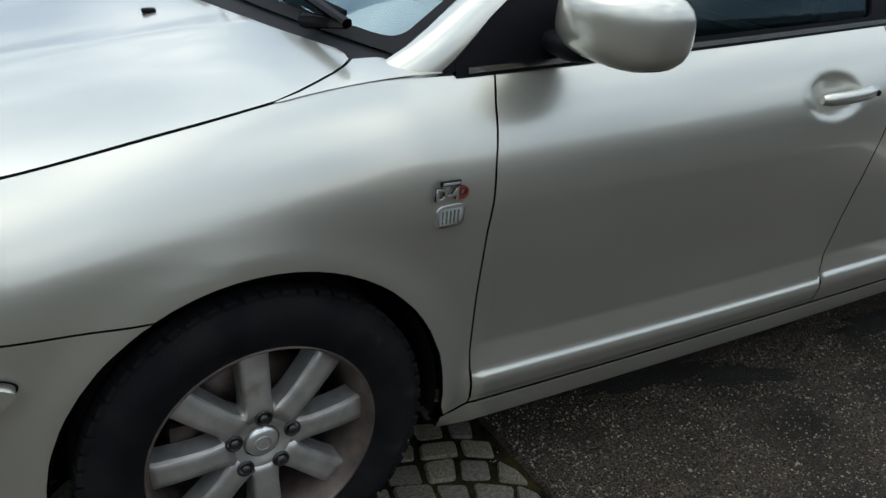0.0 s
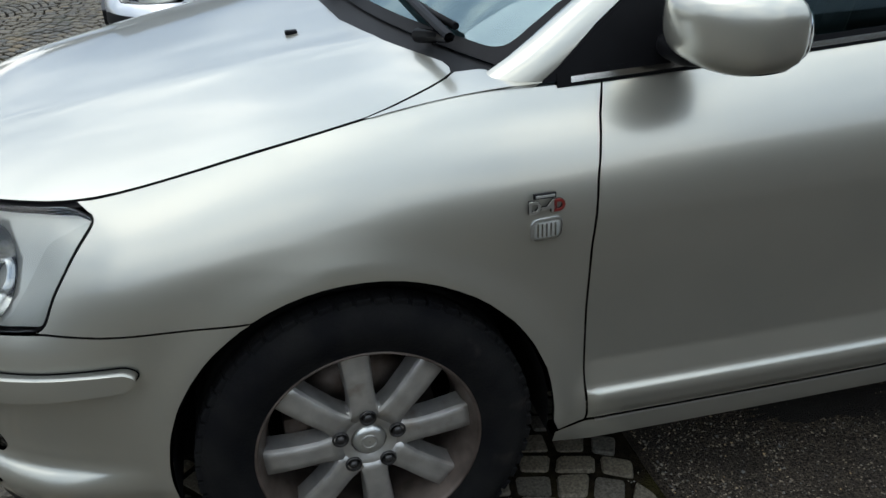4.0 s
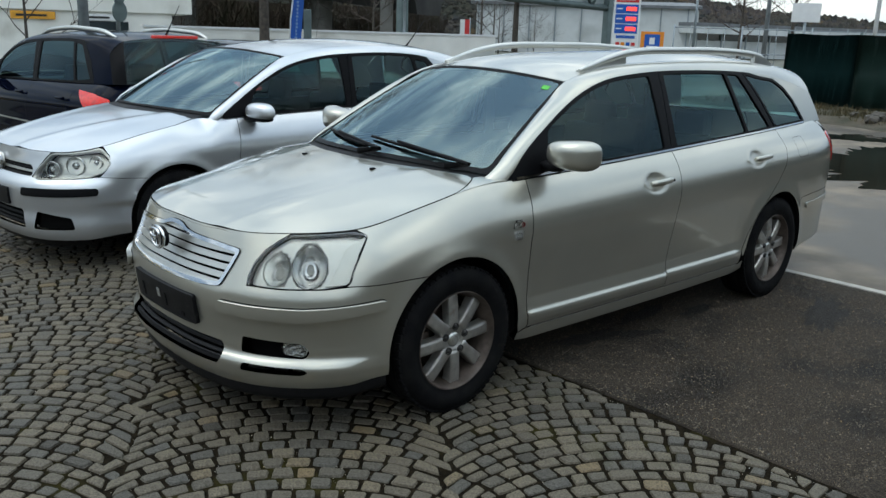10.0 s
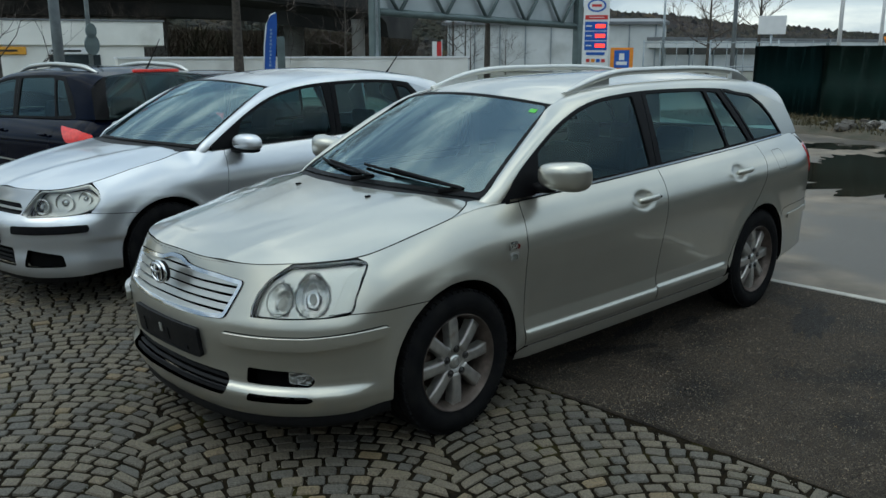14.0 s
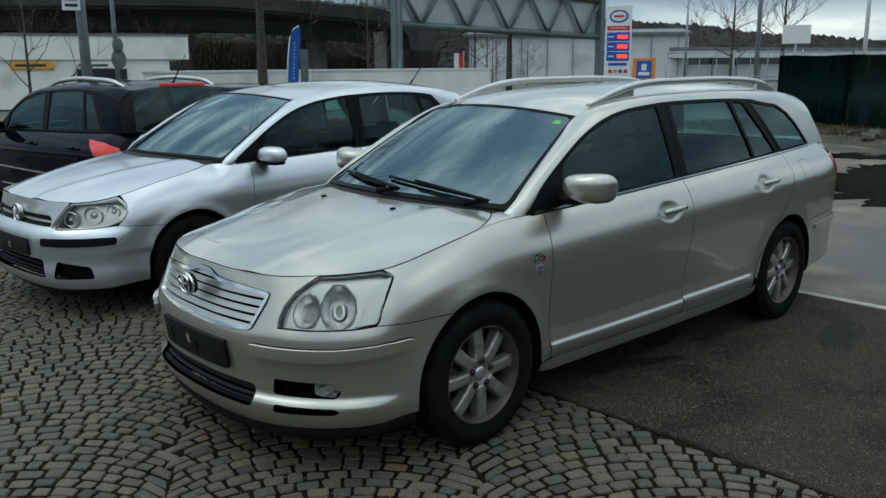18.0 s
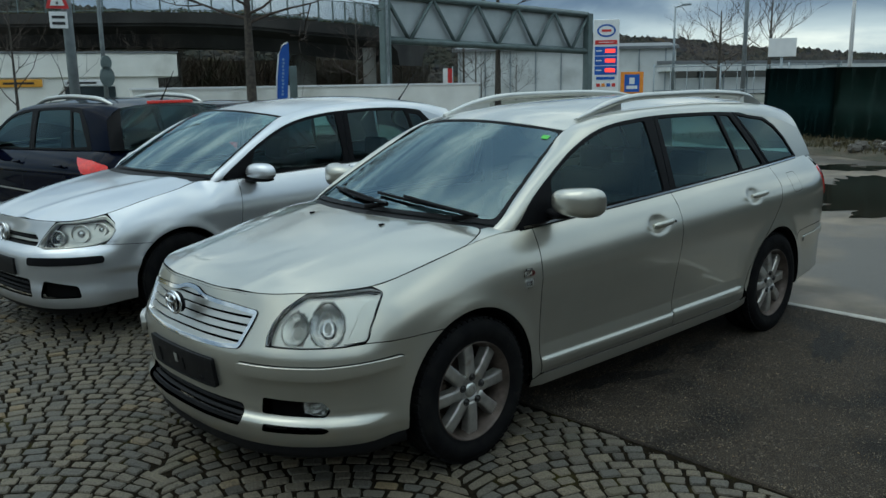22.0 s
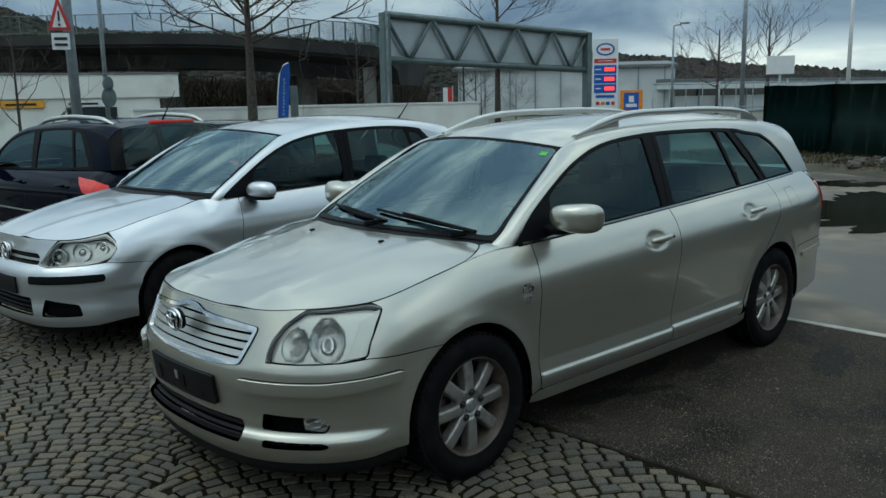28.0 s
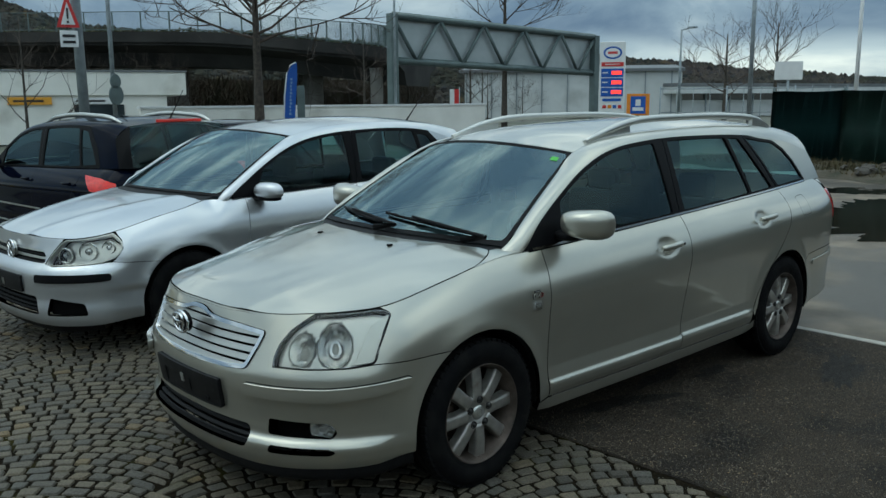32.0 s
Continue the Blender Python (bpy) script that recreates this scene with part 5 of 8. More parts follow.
def make_wheel(parent, at, radius, width, rim, spokes, mat, out=-1, steer=0.0, bolts=5):
    """A tyre on a spoked alloy wheel; the face looks to -y, or to +y for the far side."""
    hub = new("wheel")
    hub.parent = parent
    hub.matrix_basis = pose(*at, 0, 0, (0 if out < 0 else 180) + steer)
    key = (radius, rim, spokes)
    if key in WHEELS:
        for child in WHEELS[key].children:
            twin = child.copy()
            scene.collection.objects.link(twin)
            twin.parent = hub
        return hub
    WHEELS[key] = hub
    w = width / 2
    tyre = lathe([(rim - 0.006, -w * 0.80), (rim + 0.004, -w * 0.92), (rim + 0.012, -w * 0.90), (rim + 0.02, -w * 0.955), (rim + (radius - rim) * 0.55, -w * 1.02), (radius - 0.024, -w * 0.94), (radius - 0.009, -w * 0.84),
                  (radius - 0.001, -w * 0.66), (radius, -w * 0.4), (radius - 0.008, -w * 0.36), (radius - 0.008, -w * 0.28), (radius, -w * 0.24), (radius, w * 0.24), (radius - 0.008, w * 0.28), (radius - 0.008, w * 0.36), (radius, w * 0.4),
                  (radius - 0.004, w * 0.8), (radius - 0.03, w), (rim, w * 0.9)], 72)
    part("tyre", tyre, M_RUBBER, hub)
    bm = bmesh.new()
    for k in range(60):
        a = 2 * math.pi * k / 60
        m = Matrix.Rotation(-a, 4, "Y")
        for y0, y1 in ((-0.84, -0.5), (0.5, 0.84)):
            b2 = bmesh.new()
            box((radius - 0.012, w * y0, -0.0128), (radius + 0.002, w * y1, 0.0128), 0.002, bm=b2, segments=1)
            bmesh.ops.transform(b2, matrix=m @ Matrix.Rotation(0.12, 4, "X"), verts=b2.verts)
            tmp = bpy.data.meshes.new("block")
            b2.to_mesh(tmp)
            b2.free()
            bm.from_mesh(tmp)
            bpy.data.meshes.remove(tmp)
    tagged(part("tread", bm, M_RUBBER, hub), kind="stuff")
    part("rim_lip", lathe([(rim + 0.003, -w * 0.86), (rim + 0.0, -w * 0.91), (rim - 0.003, -w * 0.905), (rim - 0.006, -w * 0.84)], 72), M_ALLOY_DIRTY, hub)
    part("rim", lathe([(rim - 0.0058, -w * 0.85), (rim - 0.012, -w * 0.7), (rim - 0.022, -w * 0.45), (rim - 0.03, w * 0.1), (rim - 0.012, w * 0.8)], 72), M_ALLOY_DIRTY, hub, "brake-dusted rim barrel")
    face = -w * 0.66
    for k in range(spokes):
        bm = bmesh.new()
        rows = []
        for i in range(8):
            t = i / 7
            r = 0.050 + (rim - 0.056) * t
            half = 0.0235 + 0.0055 * t ** 1.4 + 0.010 * max(0.0, 1 - t / 0.2)
            yy = face - 0.003 - 0.004 * (1 - (2 * t - 0.9) ** 2) + 0.006 * t * t
            sec = [(-half * 1.10, 0.045), (-half * 1.0, 0.007), (-half * 0.88, 0.0005), (-half * 0.35, 0.001), (half * 0.35, 0.001), (half * 0.88, 0.0005), (half * 1.0, 0.007), (half * 1.10, 0.045)]
            rows.append([bm.verts.new((r, yy + d, s)) for s, d in sec])
        for a, b in zip(rows, rows[1:]):
            for i in range(len(a) - 1):
                bm.faces.new((a[i], b[i], b[i + 1], a[i + 1])).smooth = 1 < i < 5
        bm.faces.new(rows[0])
        bm.faces.new(rows[-1][::-1])
        bmesh.ops.recalc_face_normals(bm, faces=bm.faces[:])
        bmesh.ops.transform(bm, matrix=Matrix.Rotation(2 * math.pi * k / spokes + radians(90 - 4), 4, "Y"), verts=bm.verts)
        part("spoke", bm, mat, hub)
    part("hub", lathe([(0.080, 0.03 + face), (0.078, face + 0.006), (0.070, face - 0.001), (0.042, face - 0.004), (0.036, face + 0.004), (0.034, face + 0.004)], 40), mat, hub)
    part("centre_cap", lathe([(0.001, face - 0.006), (0.02, face - 0.005), (0.030, face - 0.001), (0.034, face + 0.01)], 32), M_SATIN, hub, "round silver centre cap with an emblem")
    part("cap_emblem", lathe([(0.011, face - 0.0045), (0.014, face - 0.008), (0.017, face - 0.0045)], 24), M_ALLOY, hub)
    for k in range(bolts):
        a = 2 * math.pi * k / bolts + 0.3
        bm = lathe([(0.0165, 0.02), (0.016, -0.001), (0.0145, -0.003), (0.0125, 0.003), (0.001, 0.004)], 18)
        lathe([(0.001, -0.005), (0.008, -0.005), (0.010, 0.0), (0.010, 0.012)], 6, bm=bm)
        bmesh.ops.translate(bm, verts=bm.verts, vec=(0.057 * math.cos(a), face - 0.007, 0.057 * math.sin(a)))
        part("wheel_nut", bm, M_NUT, hub, "dark wheel nut")
    part("brake_disc", lathe([(0.06, 0.0), (0.145, 0.0), (0.145, 0.022), (0.06, 0.022)], 40), M_STEEL, hub)
    bm = box((-0.155, -0.03, -0.05), (-0.10, 0.05, 0.05), 0.012)
    part("brake_caliper", bm, M_STEEL, hub)
    return hub


def headrest_seat(parent, x, y, z=0.28, back=1.08, wide=0.25):
    seat = new("front_seat")
    seat.parent = parent
    seat.location = (x, y, z)
    part("cushion", box((-0.26, -wide, 0.0), (0.24, wide, 0.17), 0.06, segments=3), M_SEAT, seat)
    bm = box((-0.06, -wide, 0.0), (0.08, wide, back - z - 0.28), 0.055, segments=3)
    bmesh.ops.transform(bm, matrix=pose(0.22, 0, 0.12, 0, 14, 0), verts=bm.verts)
    part("backrest", bm, M_SEAT, seat)
    bm = box((-0.05, -0.13, 0.0), (0.05, 0.13, 0.19), 0.045, segments=3)
    bmesh.ops.transform(bm, matrix=pose(0.40, 0, back - z - 0.14, 0, 12, 0), verts=bm.verts)
    part("headrest", bm, M_SEAT, seat)
    return seat


# ---- the champagne estate car ----
estate = thing("estate_car", "champagne silver metallic estate car parked half on the setts", "car")
EST_OUT = [(-0.905, 0), (-0.896, 0.2), (-0.855, 0.42), (-0.765, 0.60), (-0.605, 0.752), (-0.40, 0.824), (-0.10, 0.840), (0.10, 0.843), (0.25, 0.846), (0.42, 0.849), (1.0, 0.858), (1.6, 0.860),
           (2.2, 0.856), (2.8, 0.848), (3.3, 0.822), (3.58, 0.752), (3.73, 0.60), (3.80, 0.3), (3.81, 0)]
EST_TOP = [(-0.815, 0), (-0.808, 0.2), (-0.752, 0.42), (-0.66, 0.55), (-0.535, 0.645), (-0.385, 0.708), (-0.10, 0.737), (0.10, 0.738), (0.25, 0.736), (0.42, 0.742), (1.0, 0.752), (1.6, 0.748),
           (2.2, 0.735), (2.8, 0.71), (3.3, 0.672), (3.53, 0.63), (3.64, 0.5), (3.70, 0.25), (3.71, 0)]
est_crown = spline([-0.9, -0.8, -0.7, -0.5, -0.3, 0.0, 0.1, 0.3], [0.785, 0.812, 0.846, 0.892, 0.927, 0.974, 0.988, 1.004])
est_fall = spline([-0.9, -0.4, -0.1, 0.2, 0.4], [0.082, 0.080, 0.058, 0.046, 0.045])


def est_hood(x, y):
    x, y = np.asarray(x, float), np.asarray(y, float)
    ridge = 0.30 + 0.14 * np.clip((x + 0.75) / 0.9, 0, 1)
    z = est_crown(x) - est_fall(x) * (np.abs(y) / 0.7) ** 2.6 + 0.004 * np.exp(-((np.abs(y) - ridge) / 0.045) ** 2)
    return np.stack([x, y, z], -1)


def belt(x):
    return 0.947 + 0.0395 * (np.asarray(x, float) - 0.37)


est_height = [float(est_hood(x, y)[2]) for x, y in EST_TOP[:9]] + [float(belt(x)) for x, y in EST_TOP[9:]]
side_low = straight([0.15, 0.2, 0.25, 0.278, 0.288, 0.30, 0.335, 0.354, 0.367, 0.42, 0.52, 0.64, 0.74, 1.1], [0.055, 0.034, 0.018, 0.014, 0.014, 0.005, -0.002, 0.001, 0.014, 0.023, 0.017, 0.006, 0.0, 0.0])
plain_low = straight([0.15, 0.2, 0.25, 0.30, 0.42, 0.62, 0.74, 1.1], [0.075, 0.055, 0.03, 0.018, 0.014, 0.006, 0.0, 0.0])
nose_low = spline([0.12, 0.18, 0.22, 0.255, 0.285, 0.306, 0.322, 0.342, 0.38, 0.46, 0.53, 0.58, 0.64, 0.70, 0.85], [0.12, 0.06, 0.028, 0.008, -0.002, -0.007, -0.002, 0.016, 0.019, 0.010, 0.0, 0.004, 0.022, 0.036, 0.05])
EST_DENTS = ((1.365, 0.860, 0.080, 0.044, 0.020), (2.405, 0.906, 0.075, 0.042, 0.019))


def est_low(x, z):
    w = np.clip((-0.36 - x) / 0.22, 0, 1)
    w = w * w * (3 - 2 * w)
    ledge = np.clip((x - 0.400) / 0.05, 0, 1) * np.clip((2.33 - x) / 0.10, 0, 1)
    lo = (side_low(z) * ledge + plain_low(z) * (1 - ledge)) * (1 - w) + nose_low(z) * w
    for cx, cz, rx, rz, d in EST_DENTS:
        lo = lo + d * np.exp(-(((x - cx) / rx) ** 2 + ((z - cz) / rz) ** 2) ** 2)
    return lo


R_ARCH = 0.358
est = Body(EST_OUT, EST_TOP, est_height, est_low, ((0.0, 0.32, R_ARCH), (2.70, 0.32, R_ARCH)))
E = est.at


M_TIN = E(-0.645, 0.81, 0.575)[0]
M_TOUT = E(-0.396, 0.805)[0]
M_HOODC = E(0.222, 0.95)[0]
lamp_poly = rounded([(M_TIN, est.top_at(M_TIN) - 0.003)] + [(m, est.top_at(m) - 0.004) for m in np.linspace(M_TIN, M_TOUT - 0.06, 6)[1:]] + [(M_TOUT, 0.806)]
                    + [E(-0.44, 0.755), E(-0.485, 0.69), E(-0.512, 0.634), E(-0.60, 0.622, 0.73), E(-0.70, 0.619, 0.60), E(-0.765, 0.622, 0.49), E(-0.765, 0.655, 0.488), E(-0.750, 0.705, 0.498), E(-0.718, 0.755, 0.522), E(-0.682, 0.787, 0.550)], 0.02, 4)
seam = [E(-0.512, 0.629), E(-0.42, 0.626), E(-0.32, 0.627), E(-0.186, 0.630)]

# front bumper with its openings
under = [E(-0.362, 0.243), E(-0.50, 0.228, 0.79), E(-0.66, 0.222, 0.66), E(-0.80, 0.215, 0.45)]
arch_front = [E(x, z) for x, z in arc_points(0, 0.32, R_ARCH, 120, 192, 20)]
lamp_inner = [E(-0.682, 0.787, 0.550), E(-0.718, 0.755, 0.522), E(-0.750, 0.705, 0.498), E(-0.765, 0.655, 0.488), E(-0.765, 0.622, 0.49), E(-0.70, 0.619, 0.60), E(-0.60, 0.622, 0.73)]
left = [(0.0, est.top_at(0))] + [(m, est.top_at(m)) for m in np.linspace(0.03, M_TIN, 10)] + lamp_inner + seam + arch_front + under[1:] + [(0.0, 0.205)]
full = left + [(-m, z) for m, z in left[::-1] if m > 1e-6]
gr = [(0.0, 0.791), (0.05, 0.788), (0.11, 0.769), (0.19, 0.763), (0.30, 0.758), (0.452, 0.745), (0.44, 0.69), (0.405, 0.60), (0.30, 0.590), (0.0, 0.583)]
grille = rounded(gr + [(-m, z) for m, z in gr[::-1] if m > 1e-6], 0.022, 4)
intake = rounded([(-0.385, 0.288), (0.385, 0.288), (0.41, 0.315), (0.40, 0.378), (-0.40, 0.378), (-0.41, 0.315)], 0.02, 4)
m_f0, m_f1 = E(-0.845, 0.39, 0.49)[0], E(-0.66, 0.39, 0.70)[0]
fog = rounded([(m_f0, 0.352), (m_f1 - 0.01, 0.346), (m_f1 + 0.012, 0.372), (m_f1 - 0.02, 0.408), (m_f0 + 0.01, 0.418)], 0.014, 4)
slit = rounded([(m_f0 + 0.01, 0.286), (m_f1 - 0.02, 0.287), (m_f1 + 0.005, 0.301), (m_f1 - 0.02, 0.315), (m_f0 + 0.02, 0.319)], 0.011, 4)
flip = lambda poly: [(-m, z) for m, z in poly[::-1]]


lm0, lm1 = E(-0.765, 0.622, 0.49)[0], E(-0.512, 0.634)[0]
BOWLS = ((lm0 + 0.25 * (lm1 - lm0), 0.690, 0.058), (lm0 + 0.60 * (lm1 - lm0), 0.706, 0.078))


def lamp_back(m, z):
    """The inside of the headlight: a pale bezel with two bowls sunk into it."""
    m, z = np.asarray(m, float), np.asarray(z, float)
    uv = np.stack([m.ravel(), z.ravel()], 1)
    n = surface_normals(est, uv).reshape(*m.shape, 3)
    n = n * np.where(n[..., 0:1] > 0, -1, 1)
    deep = np.full(m.shape, 0.030)
    for bm_, bz, br in BOWLS:
        r = np.hypot(m - bm_, z - bz) / br
        deep = np.maximum(deep, 0.024 + 0.055 * np.sqrt(np.clip(1 - r * r, 0, 1)))
    return est(m, z) - n * deep[..., None]


def est_front(name, mat, poly, **kw):
    label = kw.pop("label", "")
    return panel(name, mat, estate, skin(est, poly, out=(-1, 0, 0.1), **kw), label=label)


bumper = est_front("front_bumper", M_PAINT, full, holes=[grille, intake, fog, flip(fog), slit, flip(slit)], step=0.016, gap=0.0015, depth=0.022)
lip_m = np.linspace(-under[0][0], under[0][0], 61)
lip_z = np.interp(np.abs(lip_m), [0, under[3][0], under[2][0], under[1][0], under[0][0]], [0.205, 0.215, 0.222, 0.228, 0.243])
edge_p = est(lip_m, lip_z)
bm = bmesh.new()
rows = []
for p, z in zip(edge_p, lip_z):
    n = Vector((-0.9, p[1] * 1.0 if abs(p[1]) < 0.6 else math.copysign(1.0, p[1]), 0)).normalized()
    rows.append([bm.verts.new((p[0] - n.x * d, p[1] - n.y * d, z + dz)) for d, dz in ((0.006, 0.012), (0.008, -0.02), (0.016, -0.045), (0.03, -0.058), (0.10, -0.06))])
for r0, r1 in zip(rows, rows[1:]):
    for k in range(4):
        bm.faces.new((r0[k], r0[k + 1], r1[k + 1], r1[k])).smooth = True
bmesh.ops.recalc_face_normals(bm, faces=bm.faces[:])
part("chin_spoiler", bm, M_PLASTIC, estate, "black plastic lip under the bumper")
# near-black sheets stand in for the shaded depth behind the openings
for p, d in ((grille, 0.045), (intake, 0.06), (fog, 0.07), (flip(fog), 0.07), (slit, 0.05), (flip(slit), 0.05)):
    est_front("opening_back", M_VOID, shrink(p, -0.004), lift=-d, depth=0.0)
gsoft = shrink(grille, 0.002)
gf = est_front("grille_frame", M_CHROME, gsoft, holes=[shrink(gsoft, 0.016)], lift=0.007, depth=0.03, step=0.02, label="chrome grille frame")
for i in range(5):
    z = 0.612 + i * 0.0305
    w = 0.398 + 0.037 * i / 4.0
    slat = est_front("grille_slat", M_SATIN, rounded([(-w, z - 0.011), (w, z - 0.011), (w + 0.004, z + 0.010), (-w - 0.004, z + 0.010)], 0.006, 3), lift=-0.004, depth=0.022, step=0.03)
est_front("grille_slat", M_SATIN, rounded([(-0.10, 0.755), (0.10, 0.755), (0.07, 0.772), (-0.07, 0.772)], 0.006, 3), lift=-0.004, depth=0.022, step=0.03)
for i in range(6):
    z = 0.296 + i * 0.0145
    est_front("intake_slat", M_PLASTIC, rect(-0.395, 0.395, z - 0.0035, z + 0.0035), lift=-0.012, depth=0.02, step=0.05)
est_front("plate_holder", M_PLATE, rounded([(-0.265, 0.418), (0.265, 0.418), (0.265, 0.540), (-0.265, 0.540)], 0.012, 3), lift=0.018, depth=0.04, label="empty black number plate holder")
for m0, m1, z0, z1 in ((-0.02, 0.003, 0.475, 0.51), (0.04, 0.052, 0.45, 0.50), (-0.18, -0.165, 0.44, 0.5), (0.17, 0.19, 0.44, 0.455), (-0.24, 0.24, 0.424, 0.429)):
    est_front("plate_clip", M_HAZE if m0 == -0.02 else M_PLASTIC, rect(m0, m1, z0, z1), lift=0.022, depth=0.006)
for s in (1, -1):
    m0, m1 = E(-0.846, 0.535, 0.40)[0], E(-0.372, 0.553)[0]
    strip = rounded([(m0, 0.512), (m0 + (m1 - m0) * 0.5, 0.506), (m1 - 0.02, 0.533), (m1, 0.556), (m1 - 0.02, 0.568), (m0 + (m1 - m0) * 0.5, 0.552), (m0, 0.554)], 0.016, 4)
    # shadow line round the bumper strip, laid on as a dark band
    dark_line = shrink(dense(strip, 0.02), -0.0035)
    est_front("strip_seam", M_SEAM, dark_line if s > 0 else flip(dark_line), lift=0.002, depth=0.0, step=0.02)
    est_front("bumper_strip", M_PAINT, strip if s > 0 else flip(strip), lift=0.023, depth=0.035, step=0.016)
    lens_m = m_f1 - 0.105
    fl = rounded([(lens_m, 0.354), (m_f1 - 0.012, 0.349), (m_f1 + 0.005, 0.374), (m_f1 - 0.024, 0.403), (lens_m, 0.408)], 0.012, 3)
    est_front("fog_lamp", M_FACET, fl if s > 0 else flip(fl), lift=-0.03, depth=0.02)
    est_front("fog_lamp_lens", M_LENS, fl if s > 0 else flip(fl), lift=-0.006, depth=0.0)
    # headlight
    hp = shrink(lamp_poly, 0.0025)
    hp = hp if s > 0 else flip(hp)
    panel("headlight", M_LAMPBODY, estate, skin(lamp_back, shrink(lamp_poly, 0.008), holes=[[(a + c * 0.99 * math.cos(t), b + c * 0.99 * math.sin(t)) for t in np.linspace(0, 2 * math.pi, 49)[:-1]] for a, b, c in BOWLS], step=0.014, depth=0.0, out=(-1, 0, 0.1), mirror=s < 0), label="clear headlight with two round reflectors")
    for k, (bm_, bz, br) in enumerate(BOWLS):
        disc = [(bm_ + br * 0.995 * math.cos(t), bz + br * 0.995 * math.sin(t)) for t in np.linspace(0, 2 * math.pi, 49)[:-1]]
        panel("reflector_bowl", M_REFLECTOR, estate, skin(lamp_back, disc, step=0.009, lift=0.0, depth=0.0, out=(-1, 0, 0.1), mirror=s < 0))
        ringp = [(bm_ + br * 0.42 * math.cos(t), bz - 0.006 + br * 0.42 * math.sin(t)) for t in np.linspace(0, 2 * math.pi, 41)[:-1]]
        panel("lamp_ring", M_CHROME if k else M_HAZE, estate, skin(lamp_back, ringp, holes=[shrink(ringp, 0.007)] if k else (), step=0.012, lift=0.022 if k else 0.006, depth=0.02, out=(-1, 0, 0.1), mirror=s < 0))
        if k:
            panel("lamp_bulb", M_HAZE, estate, skin(lamp_back, shrink(ringp, 0.009), step=0.012, lift=0.014, depth=0.0, out=(-1, 0, 0.1), mirror=s < 0))
    part_lens = est_front("headlight_lens", M_LENS, hp, lift=0.002, depth=0.006, step=0.02)
    ring = est_front("headlight_seal", M_TRIM, shrink(hp, -0.0015), holes=[shrink(hp, 0.002)], lift=-0.002, depth=0.012, step=0.02)
    sw = [E(-0.425, 0.797), E(-0.400, 0.806), E(-0.455, 0.745), E(-0.495, 0.665), E(-0.515, 0.640), E(-0.60, 0.634, 0.73), E(-0.578, 0.648, 0.74), E(-0.535, 0.70), E(-0.49, 0.765)]
    sw = rounded(sw, 0.015, 3)
    est_front("indicator_sweep", M_SATIN, sw if s > 0 else flip(sw), lift=-0.012, depth=0.03, label="bright sweeping lamp bezel")

# the emblem on the grille: plain rings
bm = bmesh.new()
for rx, rz, dz in ((0.060, 0.044, 0.0), (0.020, 0.042, 0.0), (0.040, 0.016, 0.02)):
    tube([(-0.914 - 0.012 * (rz < 0.03), rx * math.cos(t), 0.727 + dz + rz * math.sin(t)) for t in [2 * math.pi * k / 28 for k in range(29)]], 0.006, 6, bm=bm, cap=False)
part("emblem_rings", bm, M_CHROME, estate, "chrome ring emblem")
bm = lathe([(0.001, 0), (0.052, 0.0), (0.056, 0.012)], 32, "x")
bmesh.ops.transform(bm, matrix=Matrix.Translation((-0.904, 0, 0.727)) @ Matrix.Diagonal((1, 1.05, 0.78, 1)), verts=bm.verts)
part("emblem_plate", bm, M_TRIM, estate)

# hood
edge = [EST_TOP[0]] + [tuple(est.t(k)) for k in np.linspace(0.3, 6.75, 44)]
cowl = [(0.095, 0.728), (0.135, 0.712), (0.175, 0.692), (0.205, 0.672), (0.225, 0.652), (0.228, 0.63), (0.222, 0.60), (0.14, 0.45), (0.085, 0.25), (0.065, 0.0)]
hood_left = [(x, -y) for x, y in edge + cowl]
hood_poly = hood_left + [(x, -y) for x, y in hood_left[::-1] if abs(y) > 1e-6]
panel("hood_seal", M_TRIM, estate, skin(est_hood, shrink(dense(hood_poly, 0.03), -0.007), holes=[shrink(dense(hood_poly, 0.03), 0.012)], step=0.05, lift=-0.008, out=(0, 0, 1), depth=0.0), label="dark seal round the hood")
panel("hood", M_PAINT, estate, skin(est_hood, hood_poly, gap=0.0035, step=0.04, out=(0, 0, 1), depth=0.015))
for y in (-0.27, 0.275):
    bm = box((-0.016, -0.008, 0), (0.010, 0.008, 0.009), 0.0035)
    bmesh.ops.translate(bm, verts=bm.verts, vec=(-0.02, y, float(est_hood(-0.02, y)[2]) - 0.002))
    part("washer_nozzle", bm, M_TRIM, estate, "black washer nozzle")

in_edge = [(0.048, -0.7375), (0.095, -0.728), (0.135, -0.712), (0.175, -0.692), (0.205, -0.672), (0.225, -0.652), (0.27, -0.660), (0.32, -0.69), (0.375, -0.742)]
t_edge = [(float(est.t(k)[0]), -float(est.t(k)[1]) - 0.0045) for k in np.linspace(8.6, 6.8, 12)]
in_edge = [(x + 0.0025, y - 0.0025) for x, y in in_edge[:6]] + in_edge[6:]
pair("fender_corner", M_PAINT, estate, est_hood, in_edge + t_edge, step=0.03, lift=0.0006, depth=0.0, out=(0, 0, 1))

